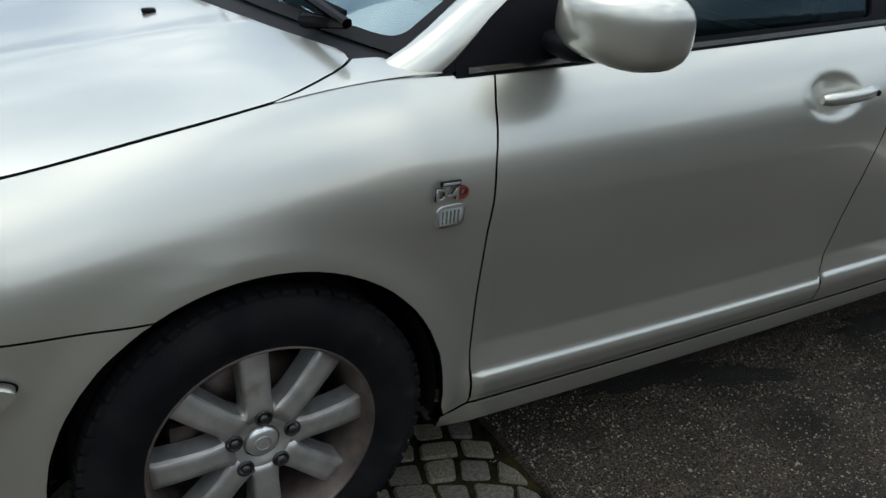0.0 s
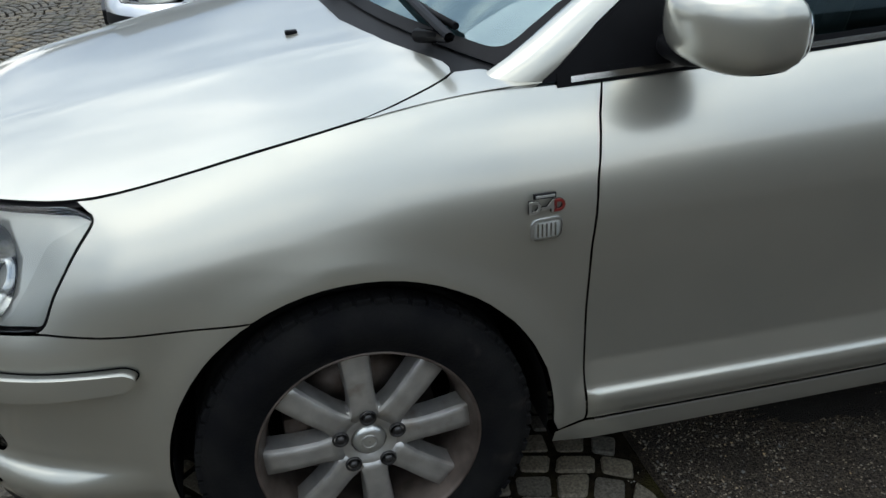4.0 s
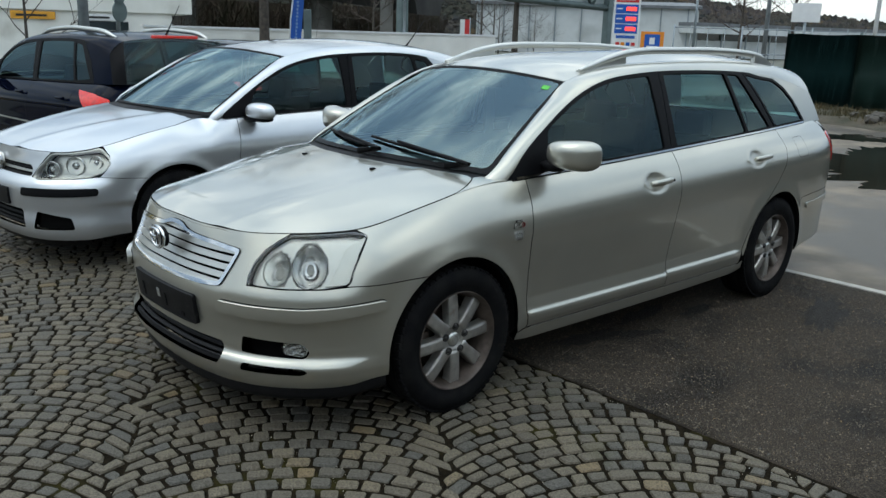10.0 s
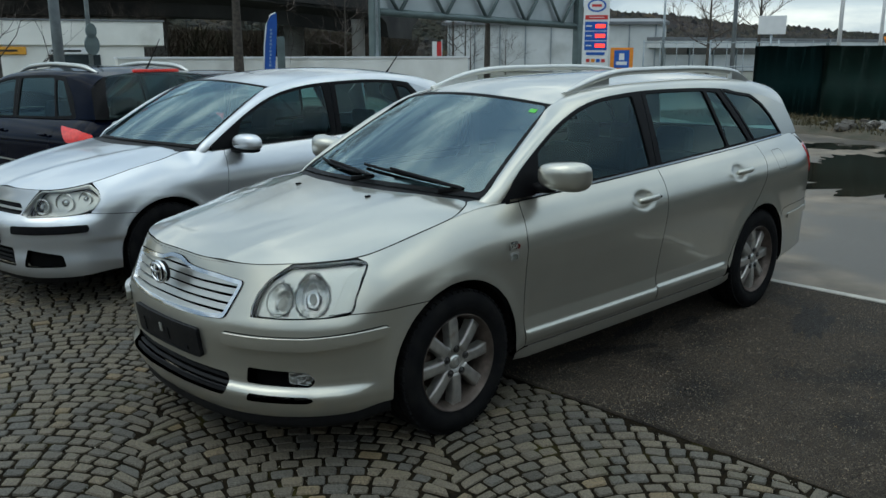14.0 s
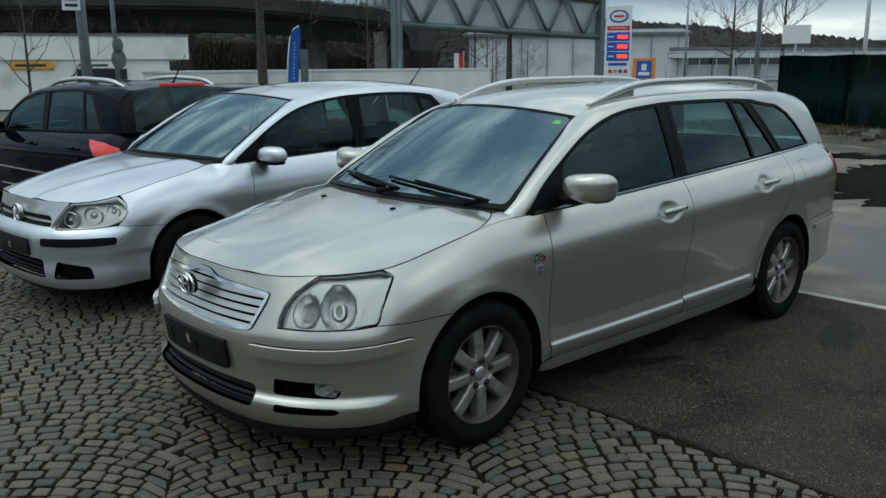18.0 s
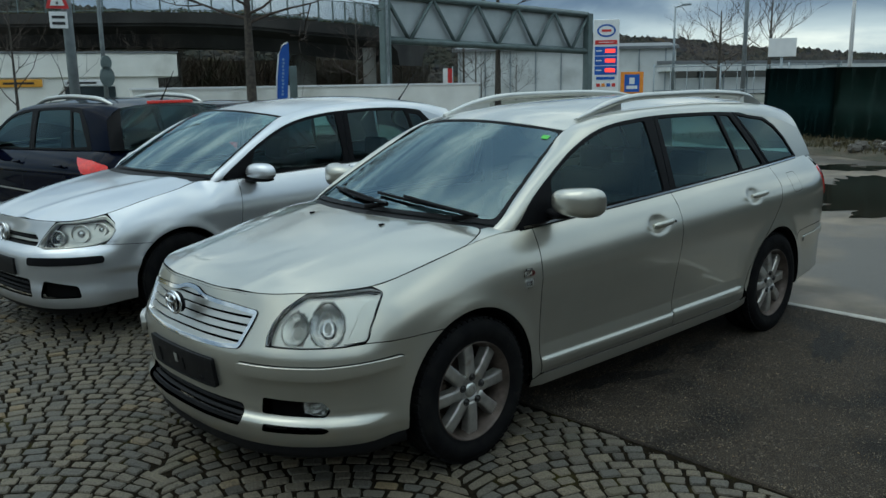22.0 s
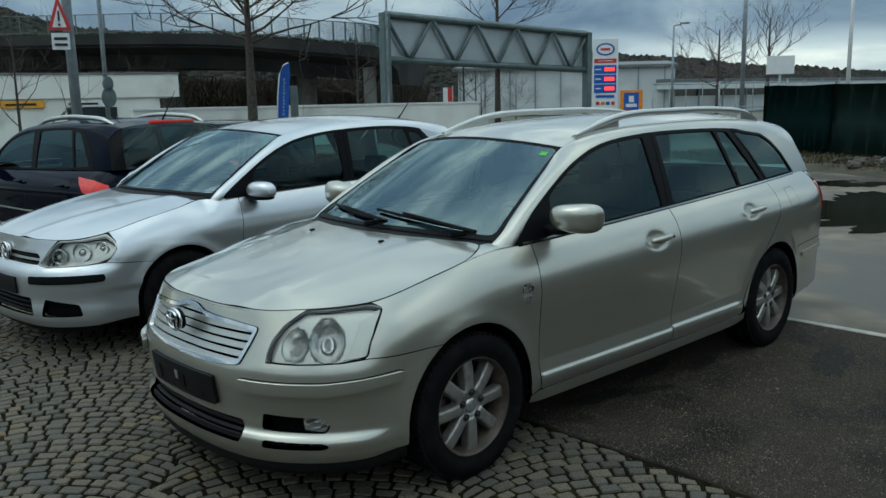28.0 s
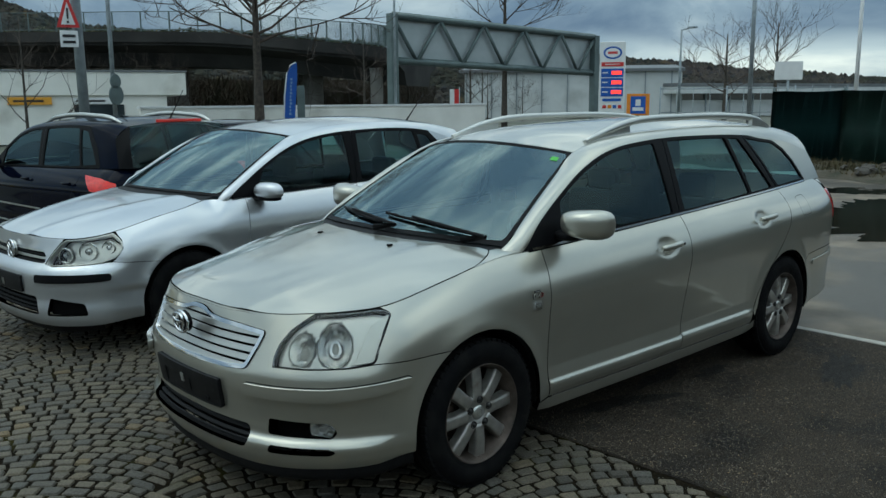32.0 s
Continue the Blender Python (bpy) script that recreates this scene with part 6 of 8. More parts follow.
# fenders, doors, quarters, sills
arch = lambda cx, a0, a1, n=24: [E(x, z) for x, z in arc_points(cx, 0.32, R_ARCH, a0, a1, n)]
lamp_outer = lamp_poly[30:50][::-1]
door_gap = [E(0.468, float(belt(0.468))), E(0.450, 0.90), E(0.431, 0.80), E(0.421, 0.68), E(0.419, 0.55), E(0.422, 0.40), E(0.430, 0.30), E(0.430, 0.283)]
M_G0 = door_gap[0][0]
fender = [E(-0.512, 0.628)] + lamp_outer + [(m, est.top_at(m)) for m in np.linspace(M_TOUT - 0.045, M_HOODC, 22)] + [(m, est.top_at(m)) for m in np.linspace(M_HOODC + 0.02, M_G0, 8)] + door_gap + [E(0.415, 0.2775), E(0.372, 0.270)] + arch(0, -8, 120)[1:] + seam[::-1][1:]
pair("fender", M_PAINT, estate, est, fender, step=0.026, gap=0.0022)
gap_b = [E(1.605, float(belt(1.605))), E(1.590, 0.90), E(1.565, 0.75), E(1.54, 0.60), E(1.515, 0.42), E(1.497, 0.283)]
front_door = [(m, est.top_at(m)) for m in np.linspace(M_G0, gap_b[0][0], 20)] + gap_b[1:] + door_gap[::-1][:-1]
pair("front_door", M_PAINT, estate, est, front_door, step=0.014, gap=0.0022)
gap_c = [E(2.80, float(belt(2.80))), E(2.785, 0.93), E(2.74, 0.84), E(2.655, 0.745), E(2.545, 0.66), E(2.43, 0.57), E(2.345, 0.46), E(2.305, 0.36), E(2.29, 0.283)]
rear_door = [(m, est.top_at(m)) for m in np.linspace(gap_b[0][0], gap_c[0][0], 20)] + gap_c[1:] + gap_b[::-1][:-1]
pair("rear_door", M_PAINT, estate, est, rear_door, step=0.016, gap=0.0022)
sill = [E(0.366, 0.267), E(0.430, 0.2795), E(1.0, 0.280), E(1.6, 0.280), E(2.29, 0.280), E(2.325, 0.30), E(2.335, 0.25), E(2.29, 0.226), E(1.5, 0.222), E(0.45, 0.222), E(0.366, 0.230)]
pair("sill", M_PAINT, estate, est, sill, step=0.05, gap=0.001, depth=0.03)
rail = [E(0.45, 0.2835), E(1.0, 0.2835), E(2.27, 0.2835), E(2.27, 0.2785), E(1.0, 0.2785), E(0.45, 0.2785)]
pair("sill_seal", M_SATIN, estate, est, rail, step=0.08, lift=0.004, depth=0.004, label="thin bright strip along the door foot")
m_rear = E(3.50, 0.60)[0]
quarter = gap_c[:-1] + [E(2.325, 0.32)] + arch(2.70, 176, 40)[1:] + [E(3.05, 0.605), E(3.2, 0.615), (m_rear, 0.62), (m_rear + 0.05, 0.70), E(3.51, 0.80), E(3.485, 0.90), E(3.46, 0.98), E(3.46, 1.05)] + [(m, est.top_at(m)) for m in np.linspace(E(3.46, 1.06)[0], gap_c[0][0], 14)][1:-1]
pair("quarter_panel", M_PAINT, estate, est, quarter, step=0.026, gap=0.0022)
flap = rounded([E(2.93, 0.87), E(3.06, 0.875), E(3.055, 0.995), E(2.925, 0.99)], 0.025, 4)
pair("fuel_flap_seam", M_TRIM, estate, est, flap, holes=[shrink(flap, 0.0022)], step=0.03, lift=0.0008, depth=0.0, label="seam of the fuel filler flap")
back_m = float(est.m[-1])
tail = rounded([E(3.515, 0.80), (m_rear + 0.13, 0.80), (m_rear + 0.16, 0.96), (m_rear + 0.05, 1.0), E(3.47, 0.985), E(3.485, 0.90)], 0.02, 4)
pair("tail_lamp", M_REDLAMP, estate, est, tail, step=0.025, lift=0.006, depth=0.03, out=(0.6, -0.6, 0), label="red tail lamp")
rb = arch(2.70, 40, -12, 12) + [E(3.2, 0.27), E(3.5, 0.30), (back_m, 0.31), (back_m, 0.62), (m_rear, 0.62), E(3.2, 0.615), E(3.05, 0.605)]
whole("rear_bumper", M_PAINT, estate, est, rb, step=0.03, gap=0.0022)
rst = rounded([E(3.12, 0.525), E(3.5, 0.535), (back_m, 0.535), (back_m, 0.578), E(3.5, 0.578), E(3.12, 0.562)], 0.014, 4)
whole("rear_bumper_strip", M_PAINT, estate, est, rst, step=0.03, lift=0.010, depth=0.02)
tg = [(m_rear + 0.002, 0.62), (back_m, 0.62), (back_m, 1.06), (m_rear - 0.03, 1.06), (m_rear + 0.05, 1.0), (m_rear + 0.16, 0.96), (m_rear + 0.13, 0.80), (m_rear + 0.055, 0.80)]
whole("tailgate", M_PAINT, estate, est, tg, step=0.04, gap=0.002)

# handles
for x, z in ((1.385, 0.865), (2.425, 0.912)):
    for s in (1, -1):
        bm = bmesh.new()
        pts, rad = [], []
        for i in range(9):
            t = i / 8
            xx = x - 0.095 + 0.19 * t
            pts.append((xx, -s * (0.855 + 0.012 * math.sin(math.pi * t) ** 0.6), z - 0.004 + 0.008 * t))
            rad.append(0.0135 if 0 < i < 8 else 0.009)
        tube(pts, rad, 12, bm=bm)
        for v in bm.verts:
            v.co.z = z + (v.co.z - z) * 1.15
        hd = part("door_handle", bm, M_PAINT, estate)
        bm = lathe([(0.001, 0), (0.006, 0.0), (0.007, 0.004)], 16)
        bmesh.ops.transform(bm, matrix=pose(x + 0.085, -s * 0.875, z + 0.003, 0, 0, 0 if s > 0 else 180), verts=bm.verts)
        if x < 2:
            part("key_barrel", bm, M_TRIM, hd)

# side marker and badge on the fender
for s in (1, -1):
    mk = rounded([E(0.306, 0.709), E(0.357, 0.712), E(0.359, 0.747), E(0.308, 0.744)], 0.011, 4)
    a = skin(est, shrink(mk, -0.003), lift=0.004, depth=0.006, mirror=s < 0)
    panel("marker_bezel", M_SATIN, estate, a)
    panel("marker_reflector", M_WHITE, estate, skin(est, shrink(mk, 0.003), lift=0.005, depth=0.0, mirror=s < 0))
    for i in range(5):
        q = E(0.316 + i * 0.008, 0.727)[0]
        panel("marker_rib", M_CHROME, estate, skin(est, rect(q - 0.0012, q + 0.0012, 0.716, 0.740), lift=0.0075, depth=0.003, mirror=s < 0))
    panel("marker_lens", M_LENS, estate, skin(est, mk, lift=0.010, depth=0.004, mirror=s < 0))


def letters(text, size, mat, parent, name, m, depth=0.0015, bold=0.0):
    cu = bpy.data.curves.new(name, "FONT")
    cu.offset = bold
    cu.body, cu.size, cu.extrude, cu.align_x = text, size, depth, "CENTER"
    ob = new(name, cu)
    cu.materials.append(mat)
    ob.parent = parent
    ob.matrix_basis = m
    return ob


badge_y = float(est(*[np.array(v) for v in E(0.33, 0.77)])[1]) - 0.009
for text, size, mat, bx, bz in (("D-4", 0.031, M_SATIN, 0.322, 0.762), ("D", 0.030, M_DARKRED, 0.353, 0.7625)):
    letters(text, size, mat, estate, "badge_letters", pose(bx, badge_y - 0.002, bz, 90, 0, 0), 0.0015, 0.0008)
    letters(text, size, M_TRIM, estate, "badge_shadow", pose(bx, badge_y + 0.001, bz, 90, 0, 0), 0.0015, 0.0014)
part("badge_plate", box((0.308, badge_y - 0.001, 0.7865), (0.348, badge_y + 0.004, 0.796), 0.001), M_TRIM, estate)
part("badge_bar", box((0.311, badge_y - 0.003, 0.789), (0.345, badge_y, 0.7935), 0.001), M_HAZE, estate)

# ---- greenhouse ----
est_half = spline([0.2, 0.8, 1.6, 2.2, 2.8, 3.3, 3.6, 3.8], [0.738, 0.752, 0.748, 0.735, 0.71, 0.672, 0.635, 0.60])


def est_side(x, z):
    x, z = np.asarray(x, float), np.asarray(z, float)
    h = z - belt(x)
    return np.stack([x, -(est_half(x) - 0.29 * h - 0.13 * h * h), z], -1)


GU = np.array([0.0, 0.1, 0.2, 0.3, 0.4, 0.5, 0.62, 0.72, 0.81, 0.9, 1.0])
lineA = [(0.372, 0.962), (0.50, 1.067), (0.70, 1.188), (0.90, 1.287), (1.15, 1.362), (1.5, 1.397), (2.0, 1.405), (2.45, 1.394), (2.82, 1.366), (3.15, 1.318), (3.44, 1.25)]
A3 = est_side(np.array([p[0] for p in lineA]), np.array([p[1] for p in lineA]))
I3 = np.array([(0.300, -0.682, 0.975), (0.45, -0.650, 1.070), (0.62, -0.612, 1.172), (0.79, -0.573, 1.268), (0.955, -0.533, 1.353), (1.3, -0.50, 1.423), (2.0, -0.49, 1.452), (2.45, -0.485, 1.455), (2.85, -0.478, 1.443), (3.2, -0.465, 1.415), (3.5, -0.445, 1.372)])
GX = np.concatenate([[0.0], 0.05 + 0.95 * GU])
curveA = spline(GX, np.concatenate([[A3[0] + np.array((-0.07, 0.0, -0.05))], A3]))
curveI = spline(GX, np.concatenate([[np.array((0.225, -0.66, 0.925))], I3]))
canted = loft(curveA, curveI, 0.016)
pair("roof_side", M_PAINT, estate, canted, rect(0.0, 1.0, 0.0, 1.0), step=0.03, depth=0.0, out=(0, -0.7, 0.5))
# side windows: black frames and panes
lineA_fn = spline([p[0] for p in lineA], [p[1] for p in lineA])
up = lambda x0, x1, n=12: [(x, float(lineA_fn(x)) - 0.002) for x in np.linspace(x0, x1, n)]
dn = lambda x0, x1, n=8: [(x, float(belt(x)) + 0.004) for x in np.linspace(x0, x1, n)]
frame_f = [(0.36, 0.953)] + up(0.39, 1.62, 18) + dn(1.607, 0.36, 10)
pane_f = rounded([(0.62, float(belt(0.62)) + 0.02)] + [(x, float(lineA_fn(x)) - 0.020) for x in np.linspace(0.66, 1.53, 14)] + [(1.555, float(belt(1.53)) + 0.018)], 0.02, 3)
pair("front_window_frame", M_TRIM, estate, est_side, frame_f, holes=[pane_f], step=0.03, lift=0.002, depth=0.02)
pair("front_side_glass", M_GLASS, estate, est_side, shrink(pane_f, -0.004), step=0.06, lift=-0.006, depth=0.0)
frame_r = up(1.625, 2.50, 14) + [(2.66, 1.22), (2.80, float(belt(2.8)) + 0.004)] + dn(2.75, 1.612, 10)
pane_r = rounded([(1.665, float(belt(1.66)) + 0.018)] + [(x, float(lineA_fn(x)) - 0.019) for x in np.linspace(1.66, 2.29, 7)] + [(2.43, float(belt(2.43)) + 0.02)], 0.018, 3)
pane_t = rounded([(2.455, float(belt(2.455)) + 0.02), (2.325, float(lineA_fn(2.325)) - 0.020), (2.455, float(lineA_fn(2.455)) - 0.024), (2.735, float(belt(2.73)) + 0.022)], 0.014, 3)
pair("rear_window_frame", M_TRIM, estate, est_side, frame_r, holes=[pane_r, pane_t], step=0.03, lift=0.002, depth=0.02)
pair("rear_side_glass", M_GLASS, estate, est_side, shrink(pane_r, -0.004), step=0.06, lift=-0.006, depth=0.0)
pair("rear_corner_glass", M_GLASS, estate, est_side, shrink(pane_t, -0.004), step=0.06, lift=-0.006, depth=0.0)
qtop = [(2.51, float(lineA_fn(2.51)) - 0.003), (2.72, float(lineA_fn(2.72)) - 0.012), (2.90, 1.345), (3.03, 1.29), (3.14, 1.21), (3.225, 1.12), (3.268, 1.075), (3.262, float(belt(3.25)) + 0.004)]
frame_q = qtop + [(2.815, float(belt(2.815)) + 0.004), (2.675, 1.22)]
pane_q = rounded(shrink(frame_q, 0.017), 0.02, 3)
pair("quarter_window_frame", M_TRIM, estate, est_side, frame_q, holes=[pane_q], step=0.03, lift=0.0025, depth=0.02)
pair("quarter_glass", M_GLASS, estate, est_side, shrink(pane_q, -0.004), step=0.06, lift=-0.004, depth=0.0)
dp = qtop[1:] + [(3.262, float(belt(3.26)) - 0.002), (3.56, 1.06), (3.53, 1.12), (3.44, 1.252)] + [(x, float(lineA_fn(x))) for x in np.linspace(3.40, 2.6, 16)]
pair("rear_pillar", M_PAINT, estate, est_side, dp, step=0.03, depth=0.0)
chrome = [(x, float(belt(x)) + 0.009) for x in np.linspace(0.41, 3.25, 24)] + [(x, float(belt(x)) - 0.001) for x in np.linspace(3.25, 0.41, 24)]
pair("belt_strip", M_CHROME, estate, est_side, chrome, step=0.06, lift=0.006, depth=0.012, label="chrome strip along the window foot")
seal = [(x, float(belt(x)) + 0.018) for x in np.linspace(0.385, 3.26, 24)] + [(x, float(belt(x)) - 0.007) for x in np.linspace(3.26, 0.385, 24)]
pair("belt_seal", M_TRIM, estate, est_side, seal, step=0.06, lift=0.0035, depth=0.012)


# windscreen, roof, rear window
def across(edge_curve, bow, rise):
    """A sheet between an edge and its mirror image, bowed forwards (bow) and up (rise)."""
    def f(u, v):
        u, v = np.asarray(u, float), np.asarray(v, float)
        e = edge_curve(u)
        k = 1 - v * v
        return np.stack([e[..., 0] - bow(u) * k, e[..., 1] * -v, e[..., 2] + rise(u) * k], -1)
    return f


screen = across(spline(np.linspace(0, 1, 5), I3[:5] + np.array((0, 0.004, -0.004))), straight([0, 1], [0.19, 0.12]), straight([0, 1], [0.030, 0.048]))
border = rect(0.0, 1.0, -1, 1)
clear = rounded([(0.045, -0.972), (0.035, -0.5), (0.03, 0.0), (0.035, 0.5), (0.045, 0.972), (0.975, 0.978), (0.975, -0.978)], 0.05, 4)
panel("windscreen_border", M_TRIM, estate, skin(screen, border, holes=[clear], step=0.05, lift=0.001, depth=0.0, out=(-0.5, 0, 0.6)))
panel("windscreen", M_SCREEN, estate, skin(screen, shrink(clear, -0.012), step=0.08, depth=0.0, out=(-0.5, 0, 0.6)))
panel("sticker", M_GREENTAG, estate, skin(screen, rect(0.87, 0.915, -0.93, -0.87), lift=0.003, depth=0.0, out=(-0.5, 0, 0.6)), label="round green windscreen sticker")
panel("cowl", M_PLASTIC, estate, skin(lambda u, v: np.stack([np.interp(u, [0, 1], [0, 1]) * (0.20 - 0.19 * (1 - v * v) + 0.11) + (1 - np.asarray(u)) * (0.20 - 0.16 * (1 - v * v)), -v * (0.66 + 0.02 * u), 0.945 + 0.03 * (1 - v * v) + 0.022 * u], -1), rect(0, 1, -1, 1), step=0.08, depth=0.0, out=(0, 0, 1)), label="black plastic scuttle under the windscreen")
roof_curve = spline(np.linspace(0, 1, 7), I3[4:] + np.array((0, 0.002, 0)))
roof = across(roof_curve, straight([0, 0.2, 1], [0.12, 0.0, 0.0]), straight([0, 0.15, 0.8, 1], [0.048, 0.046, 0.036, 0.03]))
panel("roof", M_PAINT, estate, skin(roof, rect(0, 1, -1, 1), step=0.05, depth=0.0, out=(0, 0, 1)))
rear_e = spline([0, 0.5, 1], np.array([(3.50, -0.45, 1.372), (3.62, -0.50, 1.20), (3.70, -0.54, 1.055)]))
rearg = across(rear_e, straight([0, 1], [-0.03, -0.05]), straight([0, 1], [0.03, 0.0]))
panel("rear_glass", M_GLASS, estate, skin(rearg, rect(0, 1, -1, 1), step=0.1, depth=0.0, out=(1, 0, 0.3)))
corner = loft(rear_e, spline([0, 0.5, 1], est_side(np.array([3.44, 3.53, 3.56]), np.array([1.25, 1.12, 1.06]))), 0.01)
pair("rear_corner", M_PAINT, estate, corner, rect(0, 1, 0, 1), step=0.1, depth=0.0, out=(0.5, -0.6, 0))
for s in (1, -1):
    q = spline([0, 0.06, 0.14, 0.25, 0.5, 0.75, 0.88, 0.95, 1.0], np.array([(1.10, -0.498, 1.402), (1.20, -0.497, 1.428), (1.34, -0.494, 1.462), (1.52, -0.49, 1.492), (2.05, -0.484, 1.508), (2.6, -0.48, 1.503), (2.88, -0.478, 1.485), (2.99, -0.476, 1.463), (3.07, -0.474, 1.432)]))
    pts = q(np.linspace(0, 1, 40)) * (1, s, 1)
    rr = [0.008 + 0.012 * min(1, i / 5, (39 - i) / 3) for i in range(40)]
    bm = tube(pts, rr, 12)
    rail_ob = part("roof_rail", bm, M_SATIN, estate, "silver roof rail")
    for x0, x1, lift in ((1.10, 1.48, 0), (2.84, 3.07, 0)):
        bm = bmesh.new()
        xs = np.linspace(x0, x1, 8)
        hi = [float(np.interp(x, q(np.linspace(0, 1, 60))[:, 0], q(np.linspace(0, 1, 60))[:, 2])) for x in xs]
        lo = [float(np.interp(x, I3[:, 0], I3[:, 2])) - 0.006 for x in xs]
        rows = [[bm.verts.new((x, s * (-0.49 + w), z)) for w, z in ((-0.014, l), (-0.012, h), (0.012, h), (0.014, l))] for x, h, l in zip(xs, hi, lo)]
        for a, b in zip(rows, rows[1:]):
            for i in range(3):
                bm.faces.new((a[i], b[i], b[i + 1], a[i + 1])).smooth = i == 1
        bm.faces.new(rows[0])
        bm.faces.new(rows[-1][::-1])
        bmesh.ops.recalc_face_normals(bm, faces=bm.faces[:])
        part("rail_foot", bm, M_SATIN, rail_ob)

# door mirrors
for s in (1, -1):
    bm = ellipsoid((0.078, 0.128, 0.064), 3.2)
    for v in bm.verts:
        if v.co.x > 0:
            v.co.x *= 0.55
        v.co.z *= 1 - 0.16 * v.co.y / 0.125 * s
        v.co.x += 0.035 * (v.co.y / 0.125) ** 2
    bmesh.ops.transform(bm, matrix=pose(0.605, -0.885 * s, 1.062, 0, 0, 8 * s), verts=bm.verts)
    mir = part("door_mirror", bm, M_PAINT, estate)
    bm = ellipsoid((0.03, 0.11, 0.056), 3.0)
    bmesh.ops.transform(bm, matrix=pose(0.663, -0.885 * s, 1.056, 0, 0, 8 * s), verts=bm.verts)
    part("mirror_glass", bm, M_CHROME, mir)
    bm = ellipsoid((0.042, 0.066, 0.024), 2.6)
    bmesh.ops.transform(bm, matrix=pose(0.60, -0.79 * s, 1.0, 0, 0, 0), verts=bm.verts)
    part("mirror_foot", bm, M_TRIM, mir, "black mirror foot")
    bm = ellipsoid((0.055, 0.105, 0.010), 3.0)
    bmesh.ops.transform(bm, matrix=pose(0.622, -0.885 * s, 1.008, 0, 0, 8 * s), verts=bm.verts)
    part("mirror_underside", bm, M_TRIM, mir)

# wipers
for y0, y1, u0 in ((0.56, -0.02, 0.055), (0.02, -0.52, 0.05)):
    pts = screen(np.linspace(u0, u0 + 0.09, 9), np.linspace(-y0, -y1, 9) * 1.45) + np.array((-0.008, 0, 0.012))
    wp = part("wiper_blade", tube(pts, 0.0075, 8), M_TRIM, estate, "black wiper blade")
    a = screen(np.array([0.012]), np.array([-y0 * 1.35]))[0]
    part("wiper_arm", tube([a + np.array((-0.03, 0, 0.008)), a + np.array((0.0, -0.12, 0.028)), pts[5] + np.array((-0.006, 0, 0.016))], [0.014, 0.010, 0.007], 8), M_TRIM, wp)

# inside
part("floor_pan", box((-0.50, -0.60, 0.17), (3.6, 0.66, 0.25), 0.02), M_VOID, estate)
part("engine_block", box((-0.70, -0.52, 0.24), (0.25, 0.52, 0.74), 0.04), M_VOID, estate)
part("boot_floor", box((2.35, -0.62, 0.25), (3.55, 0.62, 0.80), 0.03), M_SEAT, estate)
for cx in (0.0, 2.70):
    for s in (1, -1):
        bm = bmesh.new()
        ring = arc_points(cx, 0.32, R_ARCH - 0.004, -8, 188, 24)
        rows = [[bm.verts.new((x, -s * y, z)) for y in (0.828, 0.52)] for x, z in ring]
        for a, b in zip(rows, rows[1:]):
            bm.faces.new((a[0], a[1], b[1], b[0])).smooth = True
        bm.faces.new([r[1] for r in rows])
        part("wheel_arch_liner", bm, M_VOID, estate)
dash = spline([0, 0.25, 0.5, 0.75, 1], np.array([(0.12, 0, 0.955), (0.32, 0, 0.955), (0.62, 0, 0.93), (0.74, 0, 0.86), (0.74, 0, 0.45)]))
panel("dashboard", M_DASH, estate, skin(lambda u, v: dash(u) + np.stack([0 * u, v, -0.05 * (np.abs(v) / 0.7) ** 3], -1), rect(0, 1, -0.66, 0.66), step=0.08, depth=0.0, out=(0.2, 0, 1)))
bm = bmesh.new()
tube([(0.0, 0.185 * math.cos(t), 0.185 * math.sin(t)) for t in [2 * math.pi * k / 32 for k in range(33)]], 0.015, 8, bm=bm, cap=False)
box((-0.02, -0.17, -0.02), (0.02, 0.17, 0.03), 0.01, bm=bm)
bmesh.ops.transform(bm, matrix=pose(0.88, -0.36, 0.90, 0, -24, 0), verts=bm.verts)
part("steering_wheel", bm, M_TRIM, estate)
for y in (-0.37, 0.37):
    headrest_seat(estate, 1.28, y)
bench = part("rear_bench", box((1.95, -0.60, 0.28), (2.35, 0.60, 0.50), 0.06, segments=3), M_SEAT, estate)
part("bench_back", box((2.32, -0.60, 0.42), (2.46, 0.60, 1.0), 0.05, segments=3), M_SEAT, bench)
for y in (-0.36, 0.0, 0.36):
    part("headrest", box((2.38, y - 0.12, 0.99), (2.48, y + 0.12, 1.15), 0.045, segments=3), M_SEAT, bench)
for s in (1, -1):
    part("pillar_trim", box((1.55, -0.60 * s - 0.012, 0.95), (1.62, -0.60 * s + 0.012, 1.34)), M_SEAT, estate)
    bm = box((0.5, -0.012, 0.26), (2.75, 0.012, 0.945), 0.006)
    bmesh.ops.translate(bm, verts=bm.verts, vec=(0, -0.715 * s, 0))
    part("door_lining", bm, M_SEAT, estate)
panel("headlining", M_LINING, estate, skin(lambda u, v: roof(u, v) - np.array((0, 0, 0.03)), rect(0.02, 0.97, -0.97, 0.97), step=0.1, depth=0.0, out=(0, 0, -1)))
bm = box((-0.02, -0.11, -0.03), (0.02, 0.11, 0.03), 0.012)
bmesh.ops.translate(bm, verts=bm.verts, vec=(0.97, 0, 1.32))
part("rear_view_mirror", bm, M_TRIM, estate)

for cx, st in ((0.0, 0.0), (2.70, 0.0)):
    for s in (1, -1):
        make_wheel(estate, (cx, -0.742 * s, 0.316), 0.316, 0.215, 0.213, 8, M_ALLOY, -s)


